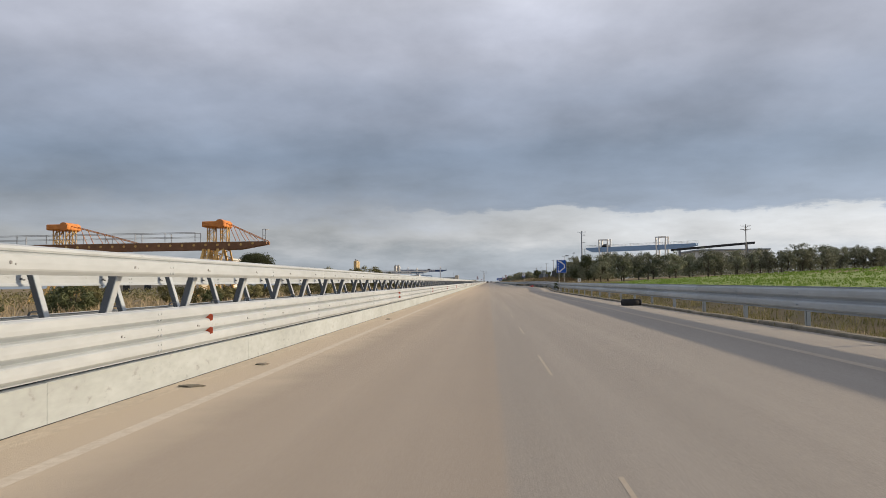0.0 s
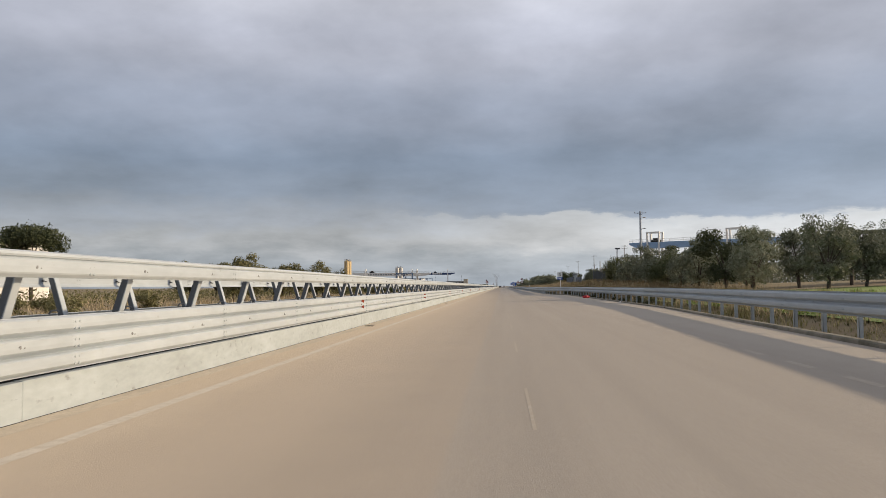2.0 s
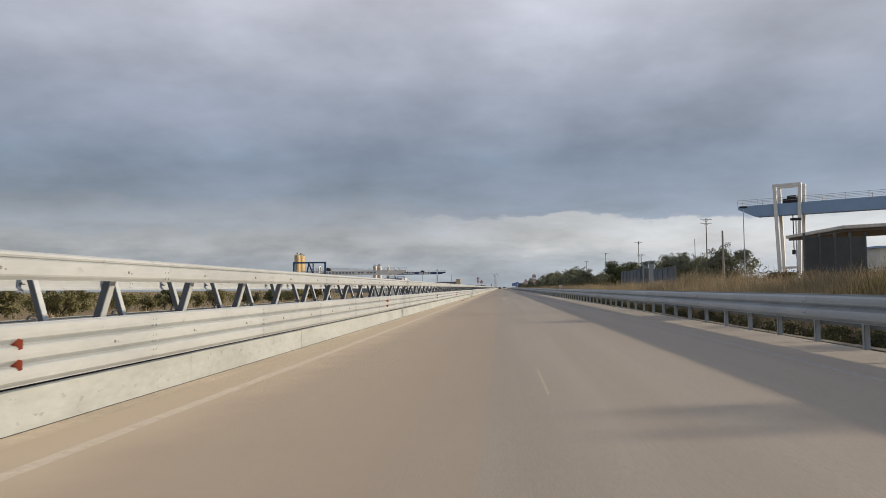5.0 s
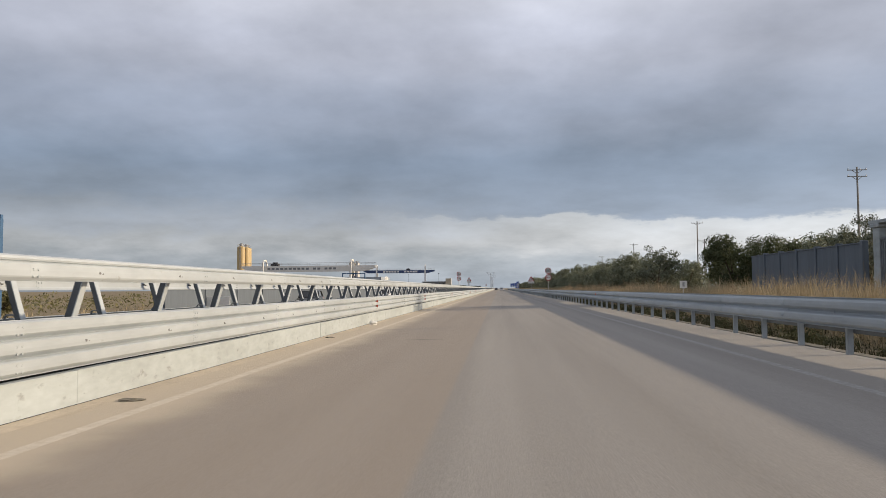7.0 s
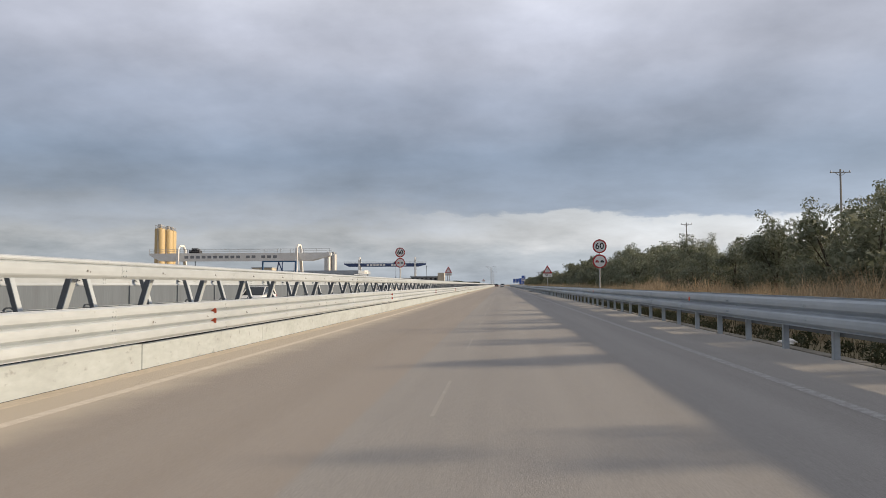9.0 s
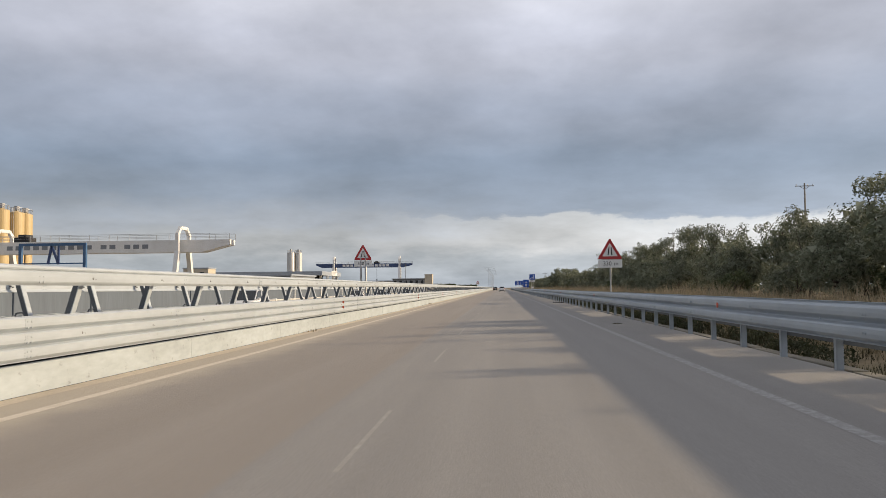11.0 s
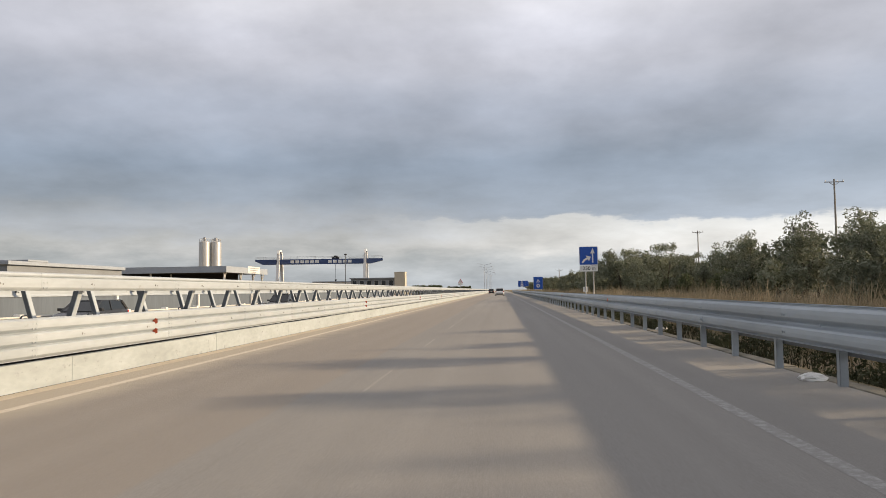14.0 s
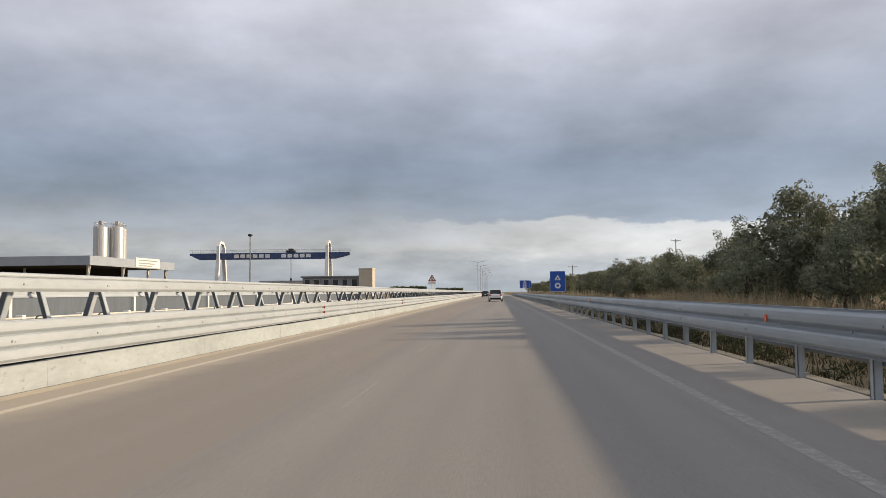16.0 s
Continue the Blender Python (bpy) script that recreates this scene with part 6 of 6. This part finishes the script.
def block(name, x0, x1, y0, y1, z1, mat, label, roof=0.25, windows=0, wall_z=(1.0, 2.2), roof_mat=None, z0=-0.6):
    b = thing(name, ((x0 + x1) / 2, (y0 + y1) / 2, z0), label, "building")
    w, d, h = (x1 - x0) / 2, (y1 - y0) / 2, z1 - z0
    bm = bmesh.new()
    box(bm, -w, w, -d, d, 0, h)
    part("wall", bm, mat, b)
    bm = bmesh.new()
    box(bm, -w - roof, w + roof, -d - roof, d + roof, h, h + 0.35, 0.03)
    part("roof", bm, roof_mat or GREY_ROOF, b)
    for i in range(windows):
        c = -w + (i + 0.5) * 2 * w / windows
        window(b, c - 0.6, c + 0.6, wall_z[0], wall_z[1], -d)
    return b


block("low_house", -54.5, -47.8, 140, 150, 5.9, WHITE_WALL, "flat-roofed white house among the trees", 0.3, 3, (3.6, 5.0), WHITE_WALL)
block("farm_building", -64.0, -49.0, 128, 138, 2.6, CREAM_WALL, "low cream farm building among shrubs", 0.2, 4, (1.0, 2.2))
block("rooftop_hut", -93.5, -85.8, 594, 600, 7.75, CREAM_WALL, "cream rooftop hut with a slatted grey front", 0.2, 2, (5.5, 7.3), GREY_ROOF)
block("office_block", -43.7, -30.2, 690, 700, 5.1, GREY_WALL, "dark grey glazed office with a pale corner tower", 0.4, 6, (2.6, 5.2), GREY_WALL)
block("corner_tower", -30.1, -26.9, 689, 693, 6.8, CREAM_WALL, "pale stone corner tower of the office", 0.05, 0, (1, 2), CREAM_WALL)
block("showroom", -62, -46, 716, 730, 4.6, WHITE_WALL, "low white workshop under the blue crane", 0.3, 5, (1.5, 3.5))
block("grey_shed", -75, -40, 520, 540, 4.0, GREY_WALL, "long low grey shed in the stone yard", 0.3, 8, (2.0, 3.4))


def canopy():
    c = thing("canopy", (0, 0, 0), "wide flat canopy with a pale blue fascia on steel props", "canopy")
    # soffit in near-black, the shade beneath the roof put into its colour
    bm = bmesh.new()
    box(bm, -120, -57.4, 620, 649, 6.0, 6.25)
    part("soffit", bm, DARK_OR_SHADE, c)
    for x0, x1, y0, y1 in ((-120.2, -57.2, 619.8, 620.0), (-57.4, -57.2, 620.0, 649.2)):
        bm = bmesh.new()
        box(bm, x0, x1, y0, y1, 5.85, 7.25, 0.02)
        part("fascia", bm, GREY_ROOF, c)
    bm = bmesh.new()
    box(bm, -120, -57.4, 620, 649, 6.9, 7.1)
    part("roof", bm, GREY_ROOF, c)
    bm = bmesh.new()
    box(bm, -57.18, -57.14, 634, 643, 6.0, 7.6, 0.01)
    board = part("sign_board", bm, WHITE_PAINT, c)
    for i, z in enumerate((7.2, 6.7, 6.3)):
        bm = bmesh.new()
        box(bm, -57.135, -57.12, 635, 642 - i, z - 0.09, z + 0.09)
        part("writing_bar", bm, SIGN_BACK, board)
    for y in (621.5, 632, 641, 648):
        for x in (-58.4, -75, -92):
            bm = bmesh.new()
            box(bm, x - 0.15, x + 0.15, y - 0.15, y + 0.15, -0.5, 6.0)
            if x == -58.4:
                bar(bm, (x, y, 3.6), (x + 0.8, y - 0.8, 5.9), 0.16)
            part("prop", bm, WHITE_PAINT, c)
    # black sheet added to paint the depth of shade under the canopy
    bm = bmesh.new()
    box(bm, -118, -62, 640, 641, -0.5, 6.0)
    part("back_wall", bm, DARK_OR_SHADE, c)


canopy()


def portal(x0, x1, y, z, label):
    """An open steel portal with a braced panel."""
    p = thing("steel_portal", (0, y, -0.4), label, "steel frame")
    bm = bmesh.new()
    for x in (x0, x1):
        box(bm, x - 0.12, x + 0.12, -0.12, 0.12, 0, z)
    part("column", bm, BLUE_STEEL, p)
    bm = bmesh.new()
    box(bm, x0 - 0.12, x1 + 0.12, -0.1, 0.1, z, z + 0.22)
    box(bm, x0, x1, -0.06, 0.06, z - 1.5, z - 1.4)
    part("lintel", bm, BLUE_STEEL, p)
    bm = bmesh.new()
    xc = (x0 + x1) / 2
    bar(bm, (xc - 0.4, 0, z - 1.5), (xc - 0.1, 0, z), 0.16)
    bar(bm, (xc + 0.5, 0, z - 1.5), (xc - 0.1, 0, z), 0.16)
    bar(bm, (xc + 0.5, 0, z - 1.5), (xc + 0.5, 0, z), 0.14)
    part("brace", bm, NAVY, p)


portal(-28.3, -23.9, 280.0, 5.2, "blue steel portal frame with a dark emblem-like brace")
portal(-37.5, -32.0, 430.0, 5.4, "blue steel portal frame beside the stone yard")
portal(-29.5, -25.5, 86.0, 3.6, "blue steel portal frame under the orange crane")


def panel_wall(name, x, y0, y1, z1, step, mat, cap, label, z0=-0.5, pil_half=0.17):
    w = thing(name, (x, y0, z0), label, "wall", kind="structure")
    n = int((y1 - y0) / step)
    bm = bmesh.new()
    box(bm, -0.09, 0.09, 0.14, step - 0.14, 0, z1 - z0)
    box(bm, -0.14, 0.14, 0.14, step - 0.14, z1 - z0, z1 - z0 + 0.07, 0.01)
    pan = part("panel", bm, mat, w)
    bm = bmesh.new()
    box(bm, -pil_half, pil_half, -0.14, 0.14, 0, z1 - z0 + 0.16, 0.02)
    pil = part("pillar", bm, cap, w)
    for i in range(1, n):
        share(pan, Matrix.Translation((0, step * i, 0)))
        share(pil, Matrix.Translation((0, step * i, 0)))
    return w


panel_wall("yard_wall_grey", -18.2, 286, 424, 1.25, 6.0, SHEET, SHEET, "long grey panel wall beyond the opposite carriageway")
panel_wall("yard_wall_white", -19.2, 430, 640, 0.26, 5.0, WHITE_WALL, WHITE_PAINT, "low white stained wall with pillars beyond the opposite carriageway")
panel_wall("yard_fence_back", -24.5, 436.6, 640, 1.2, 14.4, SHEET, WHITE_PAINT, "slate-grey panels between white pillars behind the low wall", -0.5, 0.32)
panel_wall("yard_wall_verge", 20.0, 286, 304, 3.45, 3.0, SHEET, SHEET, "blue-grey sheet fence of a yard on the bank", 0.5)
panel_wall("yard_wall_near", 20.4, 267, 279, 3.3, 3.0, SHEET, SHEET, "blue-grey sheet fence before the yard gate", 0.5)


def gate():
    g = thing("metal_gate", (20.4, 282.6, 0.6), "grey slatted yard gate under a pale portal", "gate")
    for y in (-2.2, 2.2):
        bm = bmesh.new()
        box(bm, -0.35, 0.35, y - 0.35, y + 0.35, 0, 3.6, 0.04)
        box(bm, -0.45, 0.45, y - 0.45, y + 0.45, 3.6, 3.8, 0.03)
        part("pillar", bm, CONCRETE, g)
    bm = bmesh.new()
    box(bm, -0.4, 0.4, -2.9, 2.9, 3.803, 3.98, 0.02)
    part("lintel", bm, CONCRETE, g)
    bm = bmesh.new()
    for z in (0.2, 1.6, 3.0):
        bar(bm, (-0.3, -1.85, z), (-0.3, 1.85, z), 0.08)
    part("gate_frame", bm, STEEL_DARK, g)
    bm = bmesh.new()
    box(bm, -0.33, -0.29, -0.05, 0.05, 0.2, 3.0)
    one = part("slat", bm, STEEL_DARK, g)
    one.matrix_basis = Matrix.Translation((0, -1.8, 0))
    for i in range(1, 19):
        share(one, Matrix.Translation((0, -1.8 + 0.2 * i, 0)))


gate()


def notice_board(x, y):
    b = thing("notice_board", (x, y, -0.45), "blank white notice board on two short legs before the grey wall", "board")
    bm = bmesh.new()
    box(bm, -0.8, 0.8, -0.02, 0.02, 0.35, 1.25, 0.01)
    part("panel", bm, SIGN_WHITE, b)
    for sx in (-0.6, 0.6):
        bm = bmesh.new()
        box(bm, sx - 0.03, sx + 0.03, 0.022, 0.07, -0.1, 1.1)
        part("leg", bm, SIGN_BACK, b)


notice_board(-17.3, 292.0)
SCREEN = material("dark_mesh_screen", (0.075, 0.085, 0.09), 0.8, dark=(0.05, 0.055, 0.06), scale=0.8, amount=0.8, fine=14)
c = thing("yard_screen", (20.1, 223.0, 0.5), "dark mesh screen fence in front of the forecourt canopy", "fence")
bm = bmesh.new()
box(bm, -0.42, 0.42, -0.04, 0.04, 0.1, 3.5)
pan = part("panel", bm, SCREEN, c)
pan.matrix_basis = Matrix.Translation((-1.32, 0, 0))
for i in range(1, 4):
    share(pan, Matrix.Translation((-1.32 + 0.88 * i, 0, 0)))
bm = bmesh.new()
box(bm, -0.05, 0.05, -0.06, 0.06, 0, 3.75)
pil = part("post", bm, STEEL_DARK, c)
pil.matrix_basis = Matrix.Translation((-1.76, 0, 0))
for i in range(1, 5):
    share(pil, Matrix.Translation((-1.76 + 0.88 * i, 0, 0)))
c = thing("forecourt_canopy", pose(25.2, 227.0, 0.5, 0, -2.5, 0), "low forecourt canopy with a pale edge on white columns", "canopy")
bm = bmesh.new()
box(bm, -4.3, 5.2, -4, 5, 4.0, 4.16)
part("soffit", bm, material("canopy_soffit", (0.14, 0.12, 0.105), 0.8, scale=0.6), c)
bm = bmesh.new()
box(bm, -4.45, 5.35, -4.15, 5.15, 4.163, 4.38, 0.03)
part("roof", bm, WHITE_WALL, c)
for x, y in ((-1.0, -3), (3.6, -3), (-1.0, 4), (3.6, 4)):
    bm = bmesh.new()
    box(bm, x - 0.13, x + 0.13, y - 0.13, y + 0.13, -0.3, 4.0)
    part("column", bm, WHITE_PAINT, c)


def yard_lamp(x, y, h):
    p = thing("yard_lamp", (x, y, 0.5), "slim pale lamp post with a dark box head", "lamp", group="yard lamps")
    bm = bmesh.new()
    rod(bm, (0, 0, -0.3), (0, 0, h), 0.075, 0.05, 8)
    part("shaft", bm, POLE_PALE, p)
    bm = bmesh.new()
    box(bm, -0.42, 0.42, -0.25, 0.25, h, h + 0.22, 0.04)
    part("lamp_head", bm, DARK_OR_SHADE, p)


yard_lamp(22.2, 217.0, 7.5)
yard_lamp(30.3, 273.0, 10.2)
yard_lamp(26.5, 246.0, 6.4)
block("factory_hall", 62, 110, 306, 340, 7.0, WHITE_WALL, "pale factory hall with a light roof behind the trees", 0.5, 0, (1, 2), SKY_PAINT, 0.5)
block("long_white_shed", 58, 77, 215, 235, 8.8, WHITE_WALL, "long white shed behind the orchard", 0.5, 0, (1, 2), GREY_ROOF, 0.5)

# ---- cars ----


def car(x, y, z, turn, paint, label, length=4.2, width=1.78, height=1.48, group=""):
    """A hatchback: lofted body with wheels, glass and lamps; its nose points along +y."""
    c = thing("car", pose(x, y, z, 0, 0, turn), label, "car", group=group)
    L, W, H = length, width / 2, height
    # stations from tail to nose: y, half width, sill, belt height
    st = [(-L / 2, 0.80, 0.34, 0.80), (-L / 2 + 0.12, 0.94, 0.26, 0.96), (-L * 0.32, 1.0, 0.20, 0.98), (0, 1.0, 0.20, 0.95), (L * 0.22, 1.0, 0.20, 0.92), (L * 0.38, 0.97, 0.22, 0.80), (L / 2 - 0.1, 0.86, 0.26, 0.68), (L / 2, 0.70, 0.34, 0.58)]
    bm = bmesh.new()
    rings = []
    for yy, w, lo, hi in st:
        w *= W
        rings.append([bm.verts.new(p) for p in ((-w * 0.92, yy, lo), (-w, yy, lo + 0.18), (-w, yy, (lo + hi) / 2 + 0.06), (-w * 0.95, yy, hi - 0.03), (-w * 0.84, yy, hi), (w * 0.84, yy, hi), (w * 0.95, yy, hi - 0.03), (w, yy, (lo + hi) / 2 + 0.06), (w, yy, lo + 0.18), (w * 0.92, yy, lo))])
    for a, b in zip(rings, rings[1:]):
        for i in range(10):
            j = (i + 1) % 10
            bm.faces.new((a[i], b[i], b[j], a[j]))
    bm.faces.new(rings[0])
    bm.faces.new(rings[-1][::-1])
    bmesh.ops.recalc_face_normals(bm, faces=bm.faces[:])
    part("body", bm, paint, c)
    bm = bmesh.new()
    rings = []
    for yy, w, z0, z1 in ((-L / 2 + 0.14, 0.82, 0.93, 0.98), (-L / 2 + 0.50, 0.76, 0.94, H - 0.06), (-L * 0.1, 0.78, 0.94, H), (L * 0.06, 0.76, 0.92, H - 0.03), (L * 0.27, 0.80, 0.88, 0.92)):
        rings.append([bm.verts.new(p) for p in ((-w * W * 1.12, yy, z0), (-w * W, yy, z1), (w * W, yy, z1), (w * W * 1.12, yy, z0))])
    for a, b in zip(rings, rings[1:]):
        for i in range(4):
            j = (i + 1) % 4
            bm.faces.new((a[i], b[i], b[j], a[j]))
    bm.faces.new(rings[0])
    bm.faces.new(rings[-1][::-1])
    bmesh.ops.recalc_face_normals(bm, faces=bm.faces[:])
    part("cabin_glass", bm, GLASS, c, "dark cabin windows")
    bm = bmesh.new()
    box(bm, -W * 0.74, W * 0.74, -L / 2 + 0.46, L * 0.06, H - 0.035, H + 0.02, 0.03)
    for s in (-1, 1):
        bar(bm, (s * W * 0.86, -L * 0.12, 0.93), (s * W * 0.77, -L * 0.11, H), 0.08)
        bar(bm, (s * W * 0.90, -L / 2 + 0.2, 0.95), (s * W * 0.76, -L / 2 + 0.52, H - 0.03), 0.09)
        bar(bm, (s * W * 0.89, L * 0.26, 0.91), (s * W * 0.76, L * 0.06, H - 0.02), 0.06)
    part("roof", bm, paint, c)
    for s in (-1, 1):
        bm = bmesh.new()
        box(bm, s * W * 0.62, s * W * 0.92, -L / 2 - 0.01, -L / 2 + 0.12, 0.72, 0.90, 0.02)
        part("tail_lamp", bm, LAMP_RED, c)
        bm = bmesh.new()
        box(bm, s * W * 0.55, s * W * 0.84, L / 2 - 0.14, L / 2 + 0.0, 0.56, 0.68, 0.02)
        part("headlamp", bm, SIGN_WHITE, c)
        bm = bmesh.new()
        box(bm, s * (W + 0.02), s * (W + 0.20), L * 0.17, L * 0.22, 0.92, 1.06, 0.02)
        part("mirror", bm, paint, c)
        for yy in (-L * 0.31, L * 0.31):
            bm = bmesh.new()
            rod(bm, (s * (W - 0.20), yy, 0.31), (s * (W + 0.005), yy, 0.31), 0.31, seg=20)
            t = part("wheel", bm, RUBBER, c)
            bm = bmesh.new()
            rod(bm, (s * (W - 0.02), yy, 0.31), (s * (W + 0.015), yy, 0.31), 0.20, seg=16)
            part("rim", bm, SIGN_BACK, t)
    bm = bmesh.new()
    box(bm, -W * 0.80, W * 0.80, -L / 2 - 0.02, -L / 2 + 0.06, 0.30, 0.48, 0.02)
    part("rear_bumper", bm, RUBBER, c)
    bm = bmesh.new()
    box(bm, -0.26, 0.26, -L / 2 - 0.015, -L / 2 + 0.02, 0.62, 0.73)
    part("number_plate", bm, SIGN_WHITE, c)
    return c


car(2.05, 611.0, gz(2.05), 0, CAR_WHITE, "white hatchback ahead in the nearer lane, seen from behind")
car(-0.9, 705.0, gz(-0.9), 0, CAR_DARK, "dark car far ahead in the passing lane")
car(-17.0, 426.2, -0.40, 180, CAR_WHITE, "white parked car at the end of the grey wall", 4.6, 1.85, 1.6)
car(-17.2, 364.5, -0.40, 180, CAR_WHITE, "white parked car in front of the grey wall", 4.4, 1.8, 1.5)
car(-17.1, 468.5, -0.40, 180, CAR_WHITE, "white parked car in front of the low white wall", 4.4, 1.8, 1.45)
car(-17.3, 492.6, -0.40, 180, CAR_DARK, "dark parked car in front of the low white wall", 4.4, 1.8, 1.4)
car(22.7, 241.0, 0.62, 75, CAR_WHITE, "white car parked beside the forecourt canopy", 4.3, 1.8, 1.6)
car(-17.3, 525.0, -0.40, 180, CAR_DARK, "dark parked car near the canopy", 4.3, 1.8, 1.5)
car(-17.3, 316.0, -0.40, 180, CAR_DARK, "dark parked car in front of the grey wall", 4.4, 1.8, 1.5)

# ---- far distance ----
for x0, x1, y, h in ((-34, -22, 770, 3.2), (-26, -14, 860, 3.0)):
    rng = np.random.default_rng(int(y))
    n = 5000
    p = np.stack([rng.uniform(x0, x1, n), y + rng.uniform(-1.5, 1.5, n), rng.uniform(0, 1, n) ** 0.7 * h * (0.9 + 0.1 * np.sin(rng.uniform(0, 9, n)))], 1)
    a = rng.normal(size=(n, 3)) * 0.28
    b = rng.normal(size=(n, 3)) * 0.28
    v = np.stack([p - a, p + b, p + a, p - b], 1).reshape(-1, 3)
    tagged(mesh_of("hedge", v.tolist(), np.arange(n * 4).reshape(-1, 4).tolist(), LEAF_DARK), "dark clipped hedge far along the opposite side", "hedge", kind="stuff")
